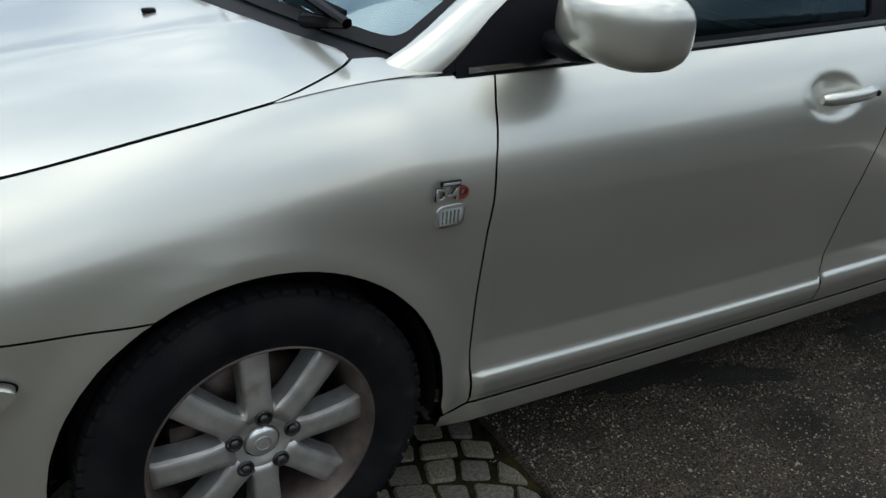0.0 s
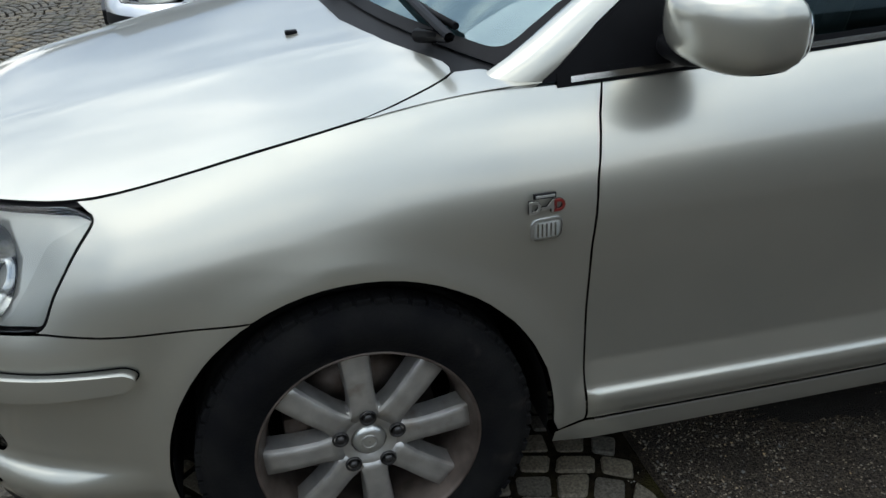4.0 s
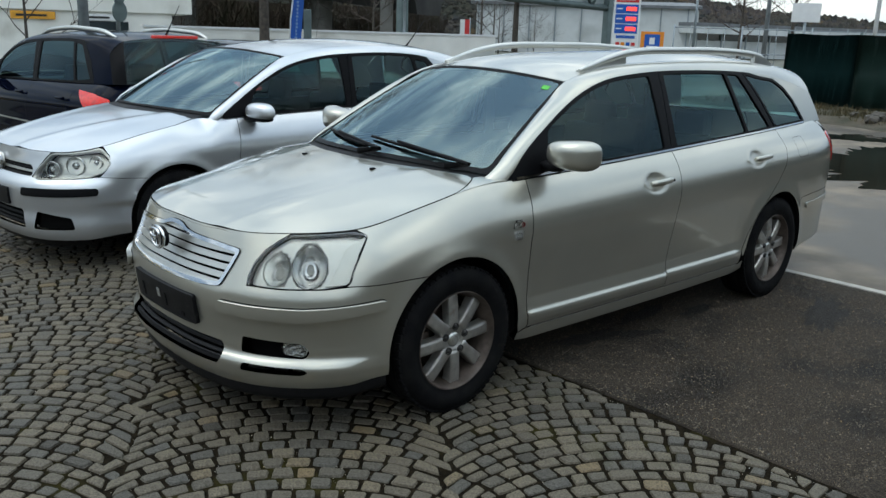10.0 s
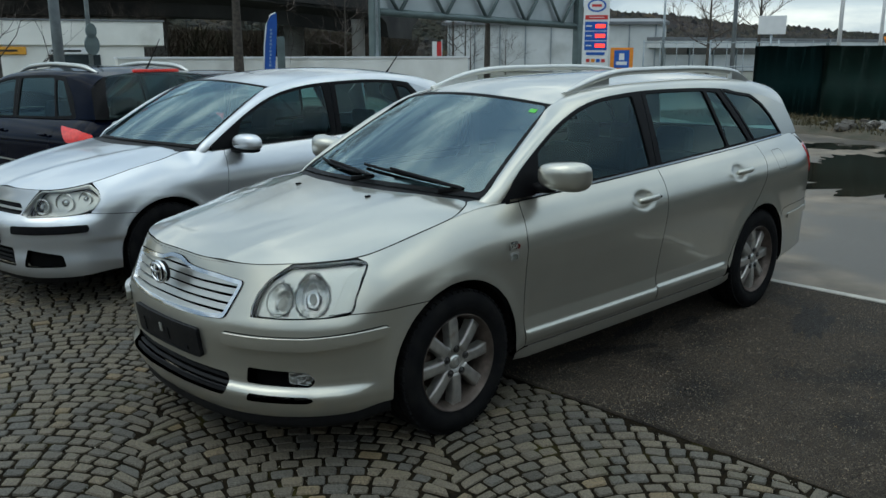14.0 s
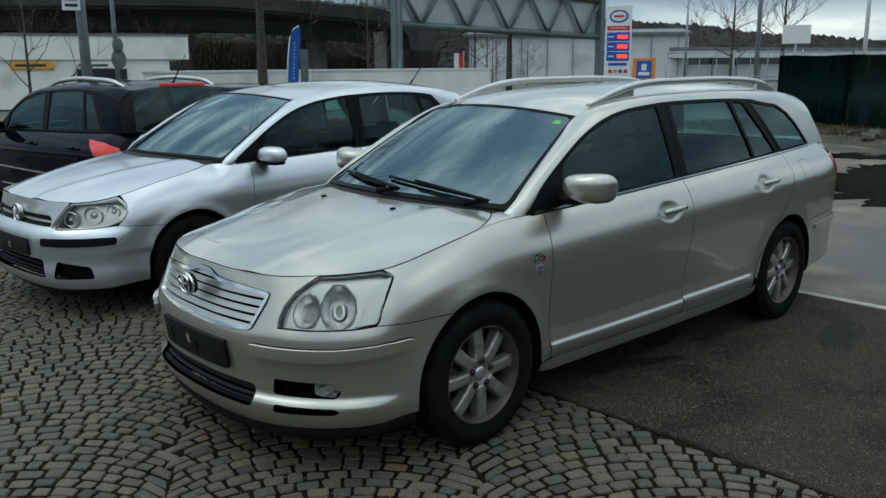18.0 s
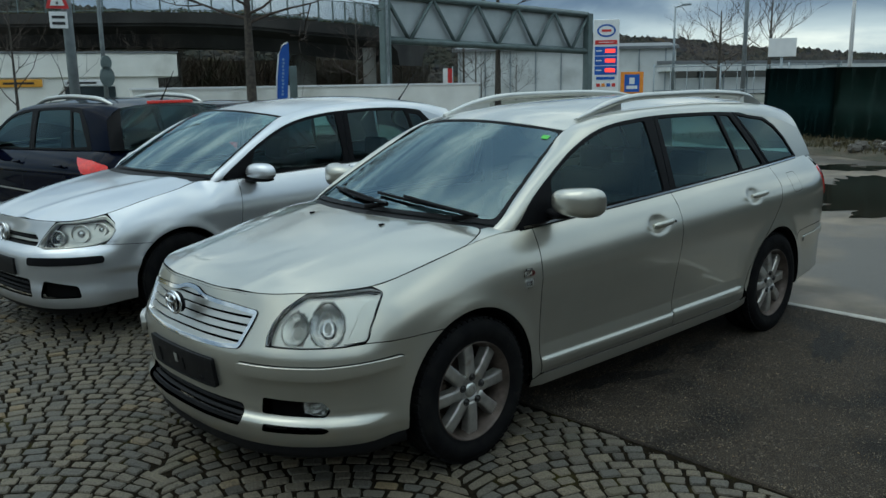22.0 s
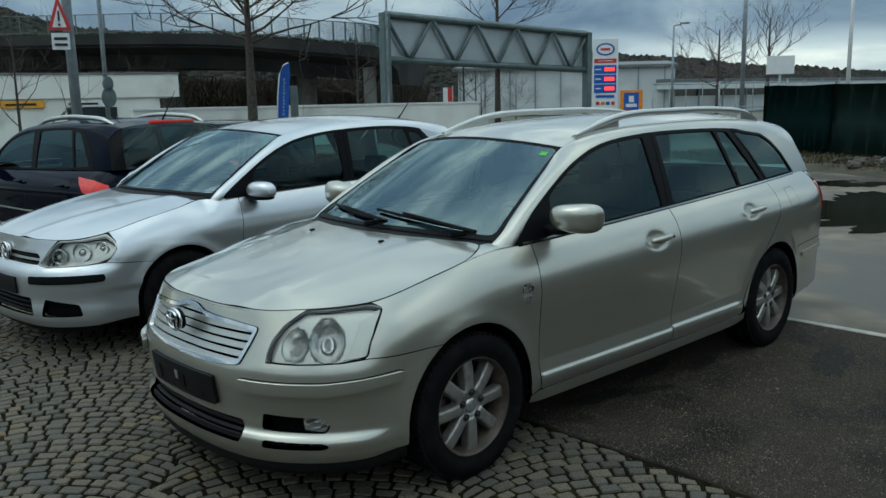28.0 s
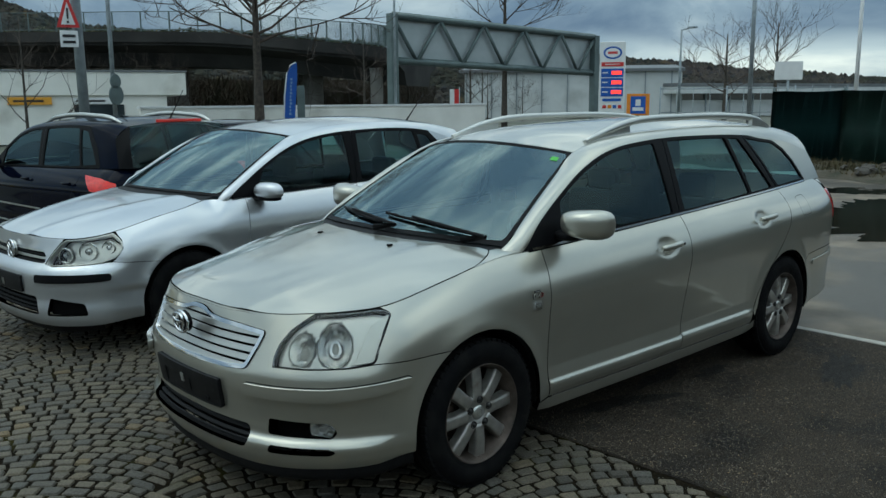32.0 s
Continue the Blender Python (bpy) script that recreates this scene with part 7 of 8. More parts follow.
# ---- the smaller cars parked beside and behind ----
def compact_car(name, label, mat, at, turn, estate_back=False, trim_strip=M_TRIM, tail_mat=None, rails=False, detail=True):
    car = thing(name, label, "car", at, turn=turn)
    out = [(-0.802, 0), (-0.797, 0.2), (-0.772, 0.42), (-0.705, 0.60), (-0.565, 0.752), (-0.37, 0.822), (-0.10, 0.842), (0.12, 0.846), (0.30, 0.848), (0.46, 0.85), (1.0, 0.858), (1.6, 0.860),
           (2.1, 0.855), (2.6, 0.845), (3.0, 0.815), (3.2, 0.745), (3.30, 0.58), (3.34, 0.3), (3.345, 0)]
    top = [(-0.725, 0), (-0.718, 0.2), (-0.675, 0.42), (-0.595, 0.575), (-0.475, 0.66), (-0.315, 0.705), (-0.08, 0.72), (0.14, 0.715), (0.335, 0.665), (0.48, 0.742), (1.0, 0.752), (1.6, 0.748),
           (2.1, 0.738), (2.6, 0.715), (2.95, 0.685), (3.12, 0.63), (3.2, 0.48), (3.24, 0.25), (3.245, 0)]
    crown = spline([-0.9, -0.77, -0.65, -0.45, -0.2, 0.1, 0.25, 0.4], [0.70, 0.745, 0.795, 0.853, 0.905, 0.952, 0.97, 0.98])
    fall = spline([-0.9, -0.45, -0.1, 0.35, 0.5], [0.085, 0.085, 0.060, 0.045, 0.04])

    def hood(x, y):
        x, y = np.asarray(x, float), np.asarray(y, float)
        ridge = 0.26 + 0.22 * np.clip((x + 0.7) / 1.0, 0, 1)
        return np.stack([x, y, crown(x) - fall(x) * (np.abs(y) / 0.7) ** 2.6 + 0.010 * np.exp(-((np.abs(y) - ridge) / 0.06) ** 2)], -1)

    waist = lambda x: 0.935 + 0.028 * (np.asarray(x, float) - 0.45)
    height = [float(hood(x, y)[2]) for x, y in top[:9]] + [float(waist(x)) for x, y in top[9:]]
    lowz = straight([0.15, 0.2, 0.26, 0.29, 0.34, 0.42, 0.44, 0.47, 0.49, 0.62, 0.72, 1.1], [0.07, 0.05, 0.022, 0.01, 0.014, 0.016, 0.004, 0.004, 0.016, 0.010, 0.0, 0.0])
    nosez = spline([0.12, 0.18, 0.24, 0.30, 0.38, 0.46, 0.52, 0.575, 0.60, 0.66, 0.8], [0.11, 0.05, 0.01, 0.0, 0.008, 0.0, 0.0, 0.018, 0.045, 0.06, 0.075])

    def low(x, z):
        w = np.clip((-0.32 - x) / 0.22, 0, 1)
        w = w * w * (3 - 2 * w)
        return lowz(z) * (1 - w) + nosez(z) * w

    ra, ax, wb = 0.352, 0.09, 2.668
    body = Body(out, top, height, low, ((ax, 0.31, ra), (wb, 0.31, ra)))
    B = body.at
    front = lambda nm, mt, poly, **kw: panel(nm, mt, car, skin(body, poly, out=(-1, 0, 0.1), **kw))
    m_in, m_out = B(-0.72, 0.70, 0.41)[0], B(-0.335, 0.765)[0]
    m_hc = B(0.335, 0.95)[0]
    lamp = rounded([(m_in + 0.16, body.top_at(m_in + 0.16) - 0.006)] + [(m, body.top_at(m) - 0.006) for m in np.linspace(m_in + 0.25, m_out - 0.06, 5)] + [(m_out, 0.742), B(-0.355, 0.69), B(-0.40, 0.636), B(-0.47, 0.612), B(-0.58, 0.602, 0.72), B(-0.72, 0.592, 0.53), B(-0.755, 0.602, 0.455), B(-0.735, 0.645, 0.48)], 0.022, 5)
    a_f = [B(x, z) for x, z in arc_points(ax, 0.31, ra, 128, 192, 12)]
    seam2 = [B(-0.42, 0.612), B(-0.30, 0.600), B(ax - 0.217, 0.587)]
    lft = [(m, body.top_at(m)) for m in np.linspace(0, m_in + 0.155, 9)] + [B(-0.735, 0.645, 0.48), B(-0.755, 0.602, 0.455), B(-0.72, 0.590, 0.53), B(-0.58, 0.600, 0.72)] + seam2 + a_f + [B(-0.5, 0.215, 0.77), B(-0.70, 0.205, 0.58), B(-0.82, 0.20, 0.3), (0, 0.195)]
    fl = lambda p: [(-m, z) for m, z in p[::-1]]
    grl = rounded([(-0.45, 0.602), (0.45, 0.602), (0.45, 0.65), (0.40, 0.685), (-0.40, 0.685), (-0.45, 0.65)], 0.015, 3)
    mid_i = rounded([(-0.43, 0.275), (0.43, 0.275), (0.40, 0.392), (-0.40, 0.392)], 0.02, 3)
    m_a, m_b = B(-0.75, 0.33, 0.51)[0], B(-0.58, 0.33, 0.73)[0]
    sid = rounded([(m_a - 0.01, 0.275), (m_b, 0.285), (m_b - 0.02, 0.36), (m_a + 0.02, 0.392)], 0.02, 3)
    front("front_bumper", mat, lft + fl([p for p in lft if p[0] > 1e-6]), holes=[grl, mid_i, sid, fl(sid)], step=0.03, gap=0.0015, depth=0.02)
    # depth shade of the openings, put in as near-black sheets
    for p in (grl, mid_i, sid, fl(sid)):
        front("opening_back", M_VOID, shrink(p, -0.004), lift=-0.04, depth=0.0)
    if detail:
        for i in range(4):
            z = 0.612 + i * 0.022
            front("grille_slat", M_SATIN if i % 2 else M_TRIM, rect(-0.445 + 0.012 * i, 0.445 - 0.012 * i, z - 0.006, z + 0.006), lift=-0.008, depth=0.02, step=0.05)
        for i in range(3):
            front("intake_slat", M_PLASTIC, rect(-0.41, 0.41, 0.297 + i * 0.03 - 0.004, 0.297 + i * 0.03 + 0.004), lift=-0.02, depth=0.02, step=0.05)
        cx = float(body(np.array(0.0), np.array(0.66))[0]) - 0.014
        bm = bmesh.new()
        for r in (0.062,):
            tube([(cx, r * math.cos(t), 0.652 + r * math.sin(t)) for t in [2 * math.pi * k / 32 for k in range(33)]], 0.007, 8, bm=bm, cap=False)
        for y0, z0, y1, z1 in ((-0.035, 0.05, 0.0, -0.005), (0.035, 0.05, 0.0, -0.005), (-0.05, 0.03, -0.02, -0.055), (0.05, 0.03, 0.02, -0.055), (-0.02, -0.055, 0.0, -0.01), (0.02, -0.055, 0.0, -0.01)):
            tube([(cx, y0, 0.652 + z0), (cx, y1, 0.652 + z1)], 0.005, 6, bm=bm)
        part("emblem", bm, M_CHROME, car, "chrome round emblem")
        bm = lathe([(0.001, 0.006), (0.058, 0.006), (0.06, 0.02)], 28, "x")
        bmesh.ops.translate(bm, verts=bm.verts, vec=(cx, 0, 0.652))
        part("emblem_plate", bm, M_SATIN, car)
        front("plate_holder", M_PLATE, rounded(rect(-0.26, 0.26, 0.405, 0.515), 0.01, 3), lift=0.016, depth=0.04)
        front("plate_mark", M_SATIN, rect(-0.02, 0.01, 0.43, 0.47), lift=0.02, depth=0.004)
        front("chin_lip", M_PLASTIC, [(0, 0.197)] + [B(-0.82, 0.20, 0.3), B(-0.70, 0.205, 0.58), B(-0.5, 0.215, 0.77), (B(-0.5, 0.2, 0.77)[0], 0.17), (B(-0.7, 0.15, 0.58)[0], 0.155), (0, 0.15)] + fl([B(-0.82, 0.20, 0.3), B(-0.70, 0.205, 0.58), B(-0.5, 0.215, 0.77), (B(-0.5, 0.2, 0.77)[0], 0.17), (B(-0.7, 0.15, 0.58)[0], 0.155)]), lift=-0.004, depth=0.04)
    for s in (1, -1):
        sg = (lambda p: p) if s > 0 else fl
        m0, m1 = B(-0.775, 0.51, 0.42)[0], B(-0.46, 0.51)[0]
        front("bumper_strip", trim_strip, sg(rounded([(m0, 0.486), (m1, 0.502), (m1 + 0.01, 0.526), (m1, 0.548), (m0, 0.536)], 0.016, 4)), lift=0.012, depth=0.02, step=0.025)
        hp = sg(shrink(lamp, 0.002))
        front("headlight", M_LAMPBODY, shrink(hp, 0.006), lift=-0.065, depth=0.0)
        front("headlight_lens", M_LENS, hp, lift=0.002, depth=0.004, step=0.03)
        front("headlight_seal", M_SATIN, shrink(hp, -0.002), holes=[shrink(hp, 0.005)], lift=-0.002, depth=0.045, step=0.03)
        for x, y, z, r in ((-0.645, 0.560, 0.650, 0.046), (-0.535, 0.650, 0.672, 0.058), (-0.425, 0.705, 0.690, 0.040)):
            bm = lathe([(0.001, 0.04), (r * 0.6, 0.028), (r * 0.85, 0.01), (r, -0.012), (r + 0.006, 0.0)], 28)
            bmesh.ops.transform(bm, matrix=pose(x + 0.03, -(y - 0.03) * s, z, 0, 0, -50 if s > 0 else -130), verts=bm.verts)
            part("reflector_bowl", bm, M_REFLECTOR, car)
            bm = lathe([(0.001, -0.012), (r * 0.34, -0.008), (r * 0.4, 0.01)], 20)
            bmesh.ops.transform(bm, matrix=pose(x + 0.03, -(y - 0.03) * s, z, 0, 0, -50 if s > 0 else -130), verts=bm.verts)
            part("lamp_bulb_cap", bm, M_CHROME, car)
    edge2 = [top[0]] + [tuple(body.t(k)) for k in np.linspace(0.3, 8.05, 40)]
    hl = [(x, -y) for x, y in edge2 + [(0.30, 0.6), (0.22, 0.4), (0.17, 0.2), (0.16, 0.0)]]
    panel("hood", mat, car, skin(hood, hl + [(x, -y) for x, y in hl[::-1] if abs(y) > 1e-6], gap=0.003, step=0.05, out=(0, 0, 1), depth=0.015))
    arch2 = lambda cx, a0, a1, n=20: [B(x, z) for x, z in arc_points(cx, 0.31, ra, a0, a1, n)]
    gap1 = [B(0.60, float(waist(0.6))), B(0.585, 0.85), B(0.565, 0.7), B(0.56, 0.45), B(0.565, 0.25)]
    fend = [B(-0.42, 0.616), B(-0.40, 0.634), B(-0.355, 0.69), (m_out, 0.742)] + [(m, body.top_at(m)) for m in np.linspace(m_out - 0.048, gap1[0][0], 26)] + gap1[1:] + [B(ax + 0.38, 0.235)] + arch2(ax, -10, 128) + seam2[::-1]
    pair("fender", mat, car, body, fend, step=0.03, gap=0.002)
    gap2 = [B(1.66, float(waist(1.66))), B(1.64, 0.8), B(1.60, 0.55), B(1.57, 0.25)]
    pair("front_door", mat, car, body, [(m, body.top_at(m)) for m in np.linspace(gap1[0][0], gap2[0][0], 14)] + gap2[1:] + gap1[::-1][:-1], step=0.035, gap=0.002)
    gap3 = [B(2.62, float(waist(2.62))), B(2.60, 0.86), B(2.50, 0.72), B(2.32, 0.58), B(2.21, 0.42), B(2.19, 0.25)]
    pair("rear_door", mat, car, body, [(m, body.top_at(m)) for m in np.linspace(gap2[0][0], gap3[0][0], 14)] + gap3[1:] + gap2[::-1][:-1], step=0.035, gap=0.002)
    bk = float(body.m[-1])
    m_t = B(3.02, 0.7)[0]
    pair("quarter_panel", mat, car, body, gap3[:-1] + arch2(wb, 176, 20)[1:] + [(m_t, 0.46), (m_t, 0.9)] + [(m, body.top_at(m)) for m in np.linspace(m_t, gap3[0][0], 10)][:-1], step=0.035, gap=0.002)
    whole("rear_bumper", mat, car, body, arch2(wb, 20, -10, 6) + [B(3.05, 0.25), (bk, 0.27), (bk, 0.5), (m_t, 0.46)], step=0.05, gap=0.002)
    whole("tailgate", mat, car, body, [(m_t, 0.462), (bk, 0.50), (bk, float(waist(3.3))), (m_t, float(waist(3.0)))], step=0.05, gap=0.002)
    pair("sill", mat, car, body, [B(ax + 0.38, 0.232), B(0.565, 0.248), B(2.19, 0.248), B(2.24, 0.23), B(2.2, 0.185), B(0.45, 0.185)], step=0.08, depth=0.02)
    for x in (1.50, 2.45):
        for s in (1, -1):
            bm = tube([(x - 0.09 + 0.18 * i / 6, -s * (0.858 + 0.018 * math.sin(math.pi * i / 6)), 0.85) for i in range(7)], 0.013, 10)
            part("door_handle", bm, mat, car)
    # greenhouse
    half = spline([0.3, 0.8, 1.6, 2.1, 2.6, 3.0, 3.3], [0.755, 0.762, 0.758, 0.748, 0.725, 0.69, 0.65])

    def side(x, z):
        x, z = np.asarray(x, float), np.asarray(z, float)
        h = z - waist(x)
        return np.stack([x, -(half(x) - 0.17 * h - 0.13 * h * h), z], -1)

    rear_z = 0.05 if estate_back else 0.0
    la = [(0.47, 0.943), (0.64, 1.06), (0.86, 1.19), (1.10, 1.295), (1.4, 1.358), (1.8, 1.385), (2.2, 1.388 + rear_z * 0.2), (2.55, 1.362 + rear_z * 0.6), (2.82, 1.30 + rear_z), (3.05, 1.20 + rear_z * 1.6)]
    ii = np.array([(0.425, -0.702, 0.957), (0.60, -0.68, 1.07), (0.80, -0.65, 1.188), (0.98, -0.62, 1.285), (1.14, -0.595, 1.355), (1.45, -0.57, 1.412), (1.85, -0.56, 1.438), (2.3, -0.555, 1.438), (2.75, -0.54, 1.405 + rear_z * 0.6), (3.10, -0.51, 1.345 + rear_z)])
    gu = np.linspace(0, 1, 10)
    a3 = side(np.array([p[0] for p in la]), np.array([p[1] for p in la]))
    gx = np.concatenate([[0.0], 0.05 + 0.95 * gu])
    pair("roof_side", mat, car, loft(spline(gx, np.concatenate([[a3[0] + np.array((-0.035, 0.02, -0.06))], a3])), spline(gx, np.concatenate([[ii[0] + np.array((-0.035, 0.01, -0.06))], ii])), 0.016), rect(0, 1, 0, 1), step=0.04, depth=0.0, out=(0, -0.7, 0.5))
    lf = spline([p[0] for p in la], [p[1] for p in la])
    wz = lambda x, d: float(waist(x)) + d
    frame1 = [(x, float(lf(x)) - 0.002) for x in np.linspace(0.50, 1.68, 16)] + [(x, wz(x, 0.0)) for x in np.linspace(1.665, 0.50, 8)]
    pane1 = rounded([(0.70, wz(0.7, 0.018))] + [(x, float(lf(x)) - 0.024) for x in np.linspace(0.78, 1.60, 10)] + [(1.62, wz(1.62, 0.018))], 0.02, 3)
    pair("front_window_frame", M_TRIM, car, side, frame1, holes=[pane1], step=0.04, lift=0.002, depth=0.02)
    pair("front_side_glass", M_GLASS, car, side, shrink(pane1, -0.004), step=0.08, lift=-0.006, depth=0.0)
    frame2 = [(x, float(lf(x)) - 0.002) for x in np.linspace(1.684, 2.60, 12)] + [(2.78, 1.20), (2.86, wz(2.86, 0.02))] + [(x, wz(x, 0.0)) for x in np.linspace(2.84, 1.67, 8)]
    pane2 = rounded([(1.72, wz(1.7, 0.018))] + [(x, float(lf(x)) - 0.024) for x in np.linspace(1.73, 2.40, 7)] + [(2.50, wz(2.5, 0.02))], 0.02, 3)
    pane3 = rounded([(2.53, wz(2.53, 0.022)), (2.44, float(lf(2.44)) - 0.04), (2.58, float(lf(2.58)) - 0.045), (2.79, wz(2.8, 0.035))], 0.02, 3)
    pair("rear_window_frame", M_TRIM, car, side, frame2, holes=[pane2, pane3], step=0.04, lift=0.002, depth=0.02)
    pair("rear_side_glass", M_GLASS, car, side, shrink(pane2, -0.004), step=0.08, lift=-0.006, depth=0.0)
    pair("rear_corner_glass", M_GLASS, car, side, shrink(pane3, -0.004), step=0.08, lift=-0.006, depth=0.0)
    dpl = [(2.60, float(lf(2.6)) - 0.002), (2.78, 1.20), (2.86, wz(2.86, 0.02)), (2.84, wz(2.84, -0.002)), (3.16, wz(3.16, 0.0)), (3.13, 1.08)] + [(x, float(lf(x))) for x in np.linspace(3.05, 2.65, 8)]
    pair("rear_pillar", mat, car, side, dpl, step=0.04, depth=0.0)
    scr = across(spline(np.linspace(0, 1, 5), ii[:5] + np.array((0, 0.004, -0.004))), straight([0, 1], [0.20, 0.12]), straight([0, 1], [0.03, 0.045]))
    cl = rounded([(0.035, -0.972), (0.02, 0.0), (0.035, 0.972), (0.975, 0.978), (0.975, -0.978)], 0.05, 4)
    panel("windscreen_border", M_TRIM, car, skin(scr, rect(0, 1, -1, 1), holes=[cl], step=0.06, lift=0.001, depth=0.0, out=(-0.5, 0, 0.6)))
    panel("windscreen", M_SCREEN, car, skin(scr, shrink(cl, -0.012), step=0.1, depth=0.0, out=(-0.5, 0, 0.6)))
    panel("cowl", M_PLASTIC, car, skin(lambda u, v: np.stack([(0.30 + 0.13 * u) - (0.15 + 0.03 * u) * (1 - v * v), -v * 0.66 + 0 * u, 0.935 + 0.025 * (1 - v * v) + 0.02 * u], -1), rect(0, 1, -1, 1), step=0.1, depth=0.0, out=(0, 0, 1)))
    rfc = across(spline(np.linspace(0, 1, 6), ii[4:]), straight([0, 0.2, 1], [0.12, 0.0, -0.02]), straight([0, 1], [0.045, 0.035]))
    panel("roof", mat, car, skin(rfc, rect(0, 1, -1, 1), step=0.06, depth=0.0, out=(0, 0, 1)))
    panel("headlining", M_LINING, car, skin(lambda u, v: rfc(u, v) - np.array((0, 0, 0.03)), rect(0.02, 0.97, -0.97, 0.97), step=0.12, depth=0.0, out=(0, 0, -1)))
    re_e = spline([0, 0.5, 1], np.array([(ii[-1][0], -0.51, ii[-1][2]), (3.19, -0.56, 1.17 + rear_z), (3.235, -0.57, float(waist(3.2)) + 0.005)]))
    rgl = across(re_e, straight([0, 1], [-0.04, -0.05]), straight([0, 1], [0.035, 0.0]))
    panel("rear_glass", M_GLASS, car, skin(rgl, rect(0, 1, -1, 1), step=0.1, depth=0.0, out=(1, 0, 0.3)))
    pair("rear_corner", M_TRIM if tail_mat else mat, car, loft(re_e, spline([0, 0.5, 1], side(np.array([3.05, 3.13, 3.16]), np.array([la[-1][1], 1.08, wz(3.16, 0.0)]))), 0.01), rect(0, 1, 0, 1), step=0.1, depth=0.0, out=(0.5, -0.6, 0))
    if tail_mat:
        tl = rounded([(m_t - 0.30, 0.935), (m_t - 0.14, 0.80), (m_t + 0.10, 0.775), (m_t + 0.20, 0.80), (m_t + 0.20, 0.875), (m_t + 0.0, 0.915)], 0.014, 3)
        pair("tail_lamp", tail_mat, car, body, tl, step=0.04, lift=0.012, depth=0.03, out=(0.6, -0.6, 0), label="wedge-shaped bright red tail lamp")
        part("high_brake_lamp", box((3.10, -0.24, 1.375 + rear_z), (3.135, 0.24, 1.405 + rear_z), 0.008), tail_mat, car)
        for z0, z1 in ((0.545, 0.56), (0.36, 0.372)):
            pair("door_strip", M_SATIN, car, body, [B(0.62, z0), B(2.15, z0), B(2.15, z1), B(0.62, z1)], step=0.08, lift=0.006, depth=0.008, label="thin bright strip along the doors")
    if rails:
        for s in (1, -1):
            q = spline([0, 0.1, 0.3, 0.7, 0.9, 1.0], np.array([(1.35, -0.52, 1.405), (1.5, -0.515, 1.45), (1.8, -0.51, 1.485), (2.4, -0.505, 1.49), (2.75, -0.495, 1.465), (2.92, -0.485, 1.42)]))
            part("roof_rail", tube(q(np.linspace(0, 1, 26)) * (1, s, 1), [0.012 + 0.012 * min(1, i / 4, (25 - i) / 3) for i in range(26)], 10), M_SATIN, car)
    aer = tube([(2.95, 0.0, 1.40 + rear_z), (3.02, 0.0, 1.47 + rear_z), (3.22, 0.0, 1.68 + rear_z)], [0.012, 0.006, 0.003], 6)
    part("aerial", aer, M_TRIM, car)
    for s in (1, -1):
        bm = ellipsoid((0.075, 0.13, 0.074), 2.7)
        for v in bm.verts:
            if v.co.x > 0:
                v.co.x *= 0.5
            if v.co.z < 0:
                v.co.z *= 0.55
        bmesh.ops.transform(bm, matrix=pose(0.71, -0.90 * s, 0.973, 0, 0, 8 * s), verts=bm.verts)
        mr = part("door_mirror", bm, mat, car)
        bm = ellipsoid((0.060, 0.115, 0.022), 2.6)
        bmesh.ops.transform(bm, matrix=pose(0.715, -0.875 * s, 0.932, 0, 0, 8 * s), verts=bm.verts)
        part("mirror_base", bm, M_TRIM, mr, "black lower half of the mirror")
        bm = ellipsoid((0.045, 0.09, 0.02), 2.4)
        bmesh.ops.transform(bm, matrix=pose(0.69, -0.83 * s, 0.930, 0, 0, 0), verts=bm.verts)
        part("mirror_foot", bm, M_TRIM, mr)
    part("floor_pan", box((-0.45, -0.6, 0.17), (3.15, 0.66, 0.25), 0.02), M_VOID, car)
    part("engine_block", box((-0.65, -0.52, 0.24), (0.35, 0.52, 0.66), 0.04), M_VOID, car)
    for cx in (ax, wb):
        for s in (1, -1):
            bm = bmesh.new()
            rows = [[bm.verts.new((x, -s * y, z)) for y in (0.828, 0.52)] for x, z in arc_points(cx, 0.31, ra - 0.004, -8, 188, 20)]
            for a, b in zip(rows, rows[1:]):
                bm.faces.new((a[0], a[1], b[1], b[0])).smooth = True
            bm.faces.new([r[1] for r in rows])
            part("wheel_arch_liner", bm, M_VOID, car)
    part("dashboard", box((0.35, -0.64, 0.5), (0.85, 0.64, 0.93), 0.06, segments=3), M_DASH, car)
    for y in (-0.36, 0.36):
        headrest_seat(car, 1.36, y)
    bench = part("rear_bench", box((2.25, -0.58, 0.42), (2.42, 0.58, 0.98), 0.05, segments=3), M_SEAT, car)
    for y in (-0.34, 0.34):
        part("headrest", box((2.30, y - 0.12, 0.97), (2.40, y + 0.12, 1.12), 0.04, segments=3), M_SEAT, bench)
    for s in (1, -1):
        bm = box((0.6, -0.012, 0.26), (2.65, 0.012, 0.93), 0.006)
        bmesh.ops.translate(bm, verts=bm.verts, vec=(0, -0.71 * s, 0))
        part("door_lining", bm, M_SEAT, car)
    for cx in (ax, wb):
        for s in (1, -1):
            make_wheel(car, (cx, -0.75 * s, 0.31), 0.31, 0.19, 0.20, 7, M_ALLOY, -s)
    return car


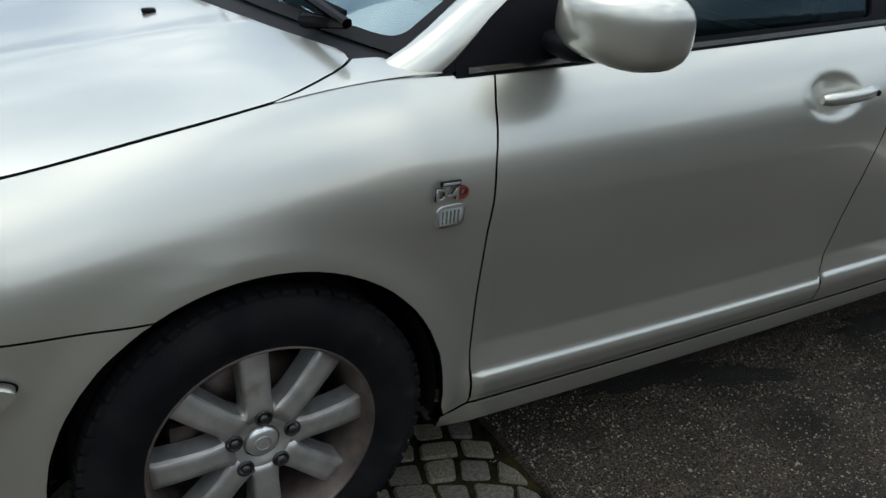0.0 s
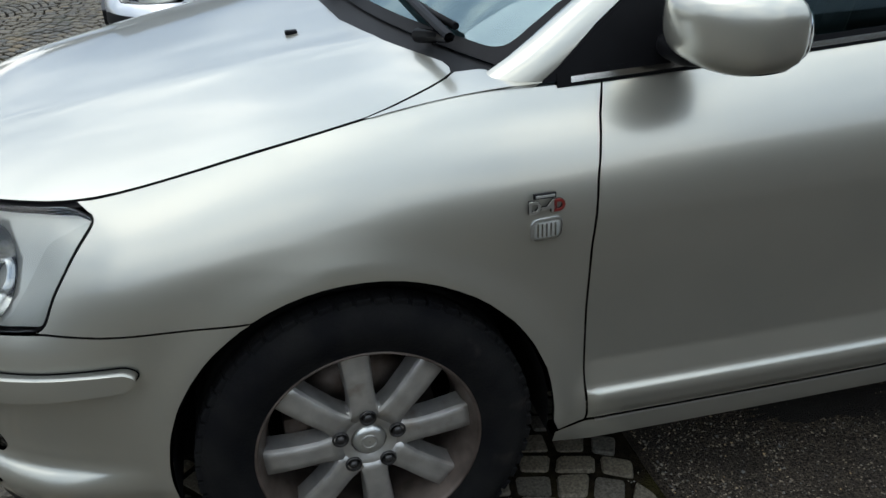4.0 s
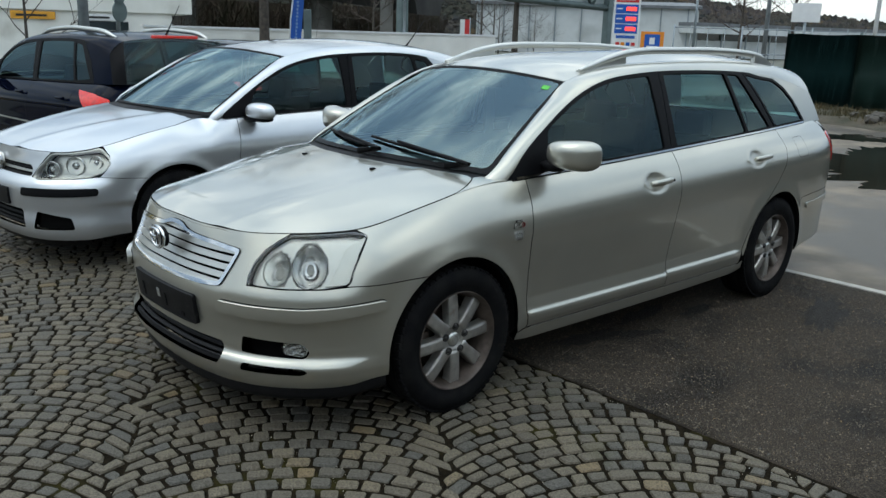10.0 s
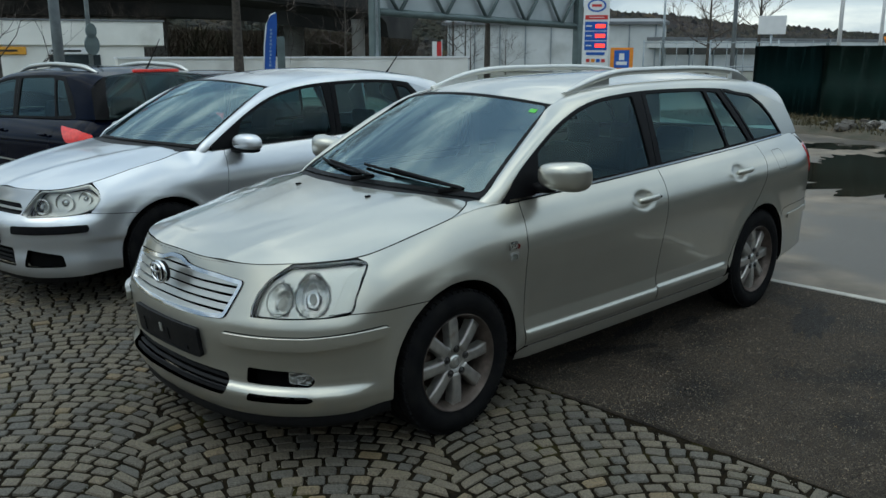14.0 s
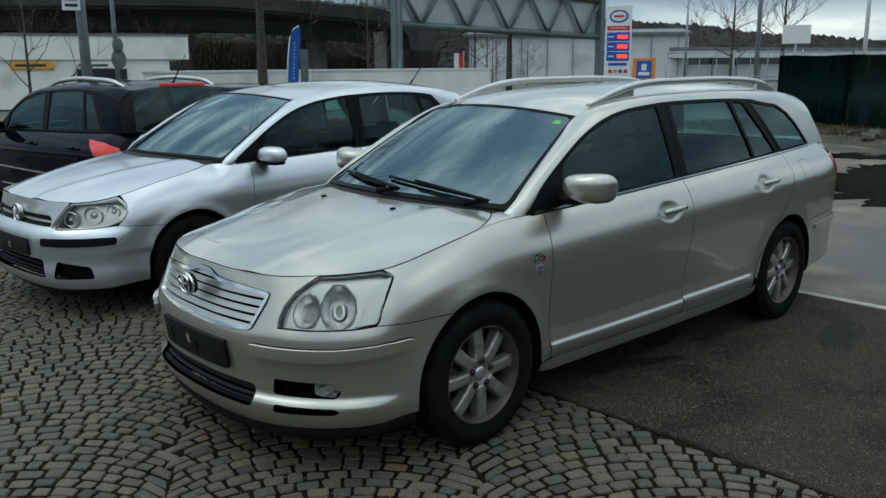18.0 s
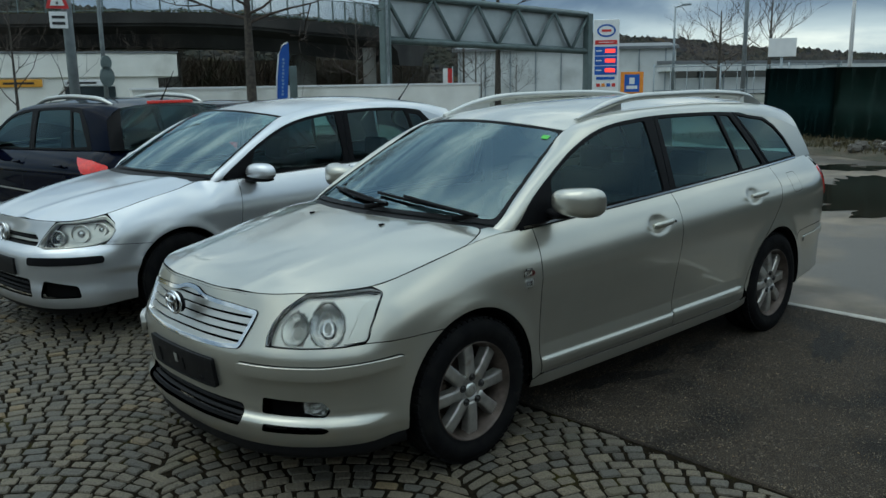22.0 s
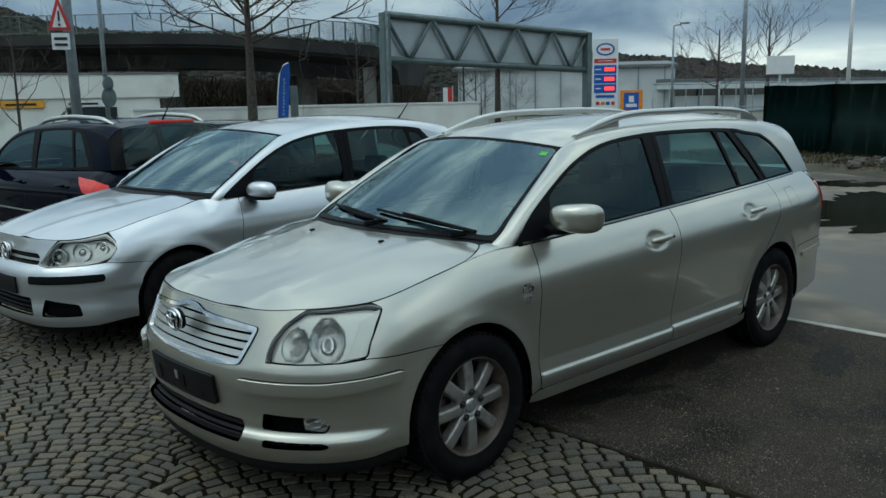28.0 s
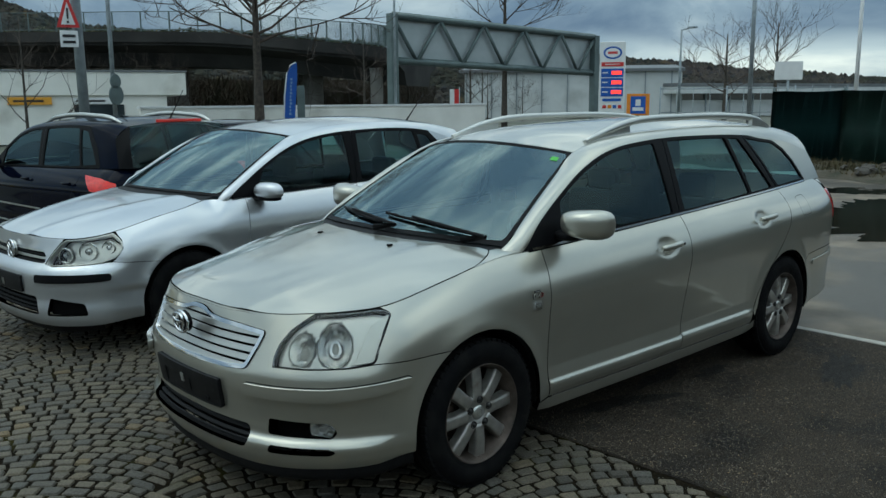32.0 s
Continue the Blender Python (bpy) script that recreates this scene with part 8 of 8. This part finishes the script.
compact_car("hatchback_car", "silver metallic hatchback parked beside the estate car", M_SILVER, (0.02, 2.92, 0), 4)
black_car = compact_car("small_estate_car", "black small estate car with roof rails, seen from its tail", M_BLACKPAINT, (1.12, 7.77, 0), -85, True, M_BLACKPAINT, M_REDORANGE, True, False)
far_car = copy_thing(black_car, pose(2.95, 9.4, 0, 0, 0, -70) @ Matrix.Scale(0.93, 4))
for child in list(far_car.children):
    if child.name.startswith(("roof_rail", "high_brake", "aerial")):
        bpy.data.objects.remove(child)
far_car.name = "parked_car"
tagged(far_car, "dark parked car, only its roof showing behind the hatchback")


# ---- the setts nearest to the walk, one by one ----
for s in near:
    vs, fs = sett_shape(*s)
    ob = part("sett", mesh_of("sett", vs, fs, M_STONE_ONE), None, paving)
    ob.location = (s[0], s[1], 0)
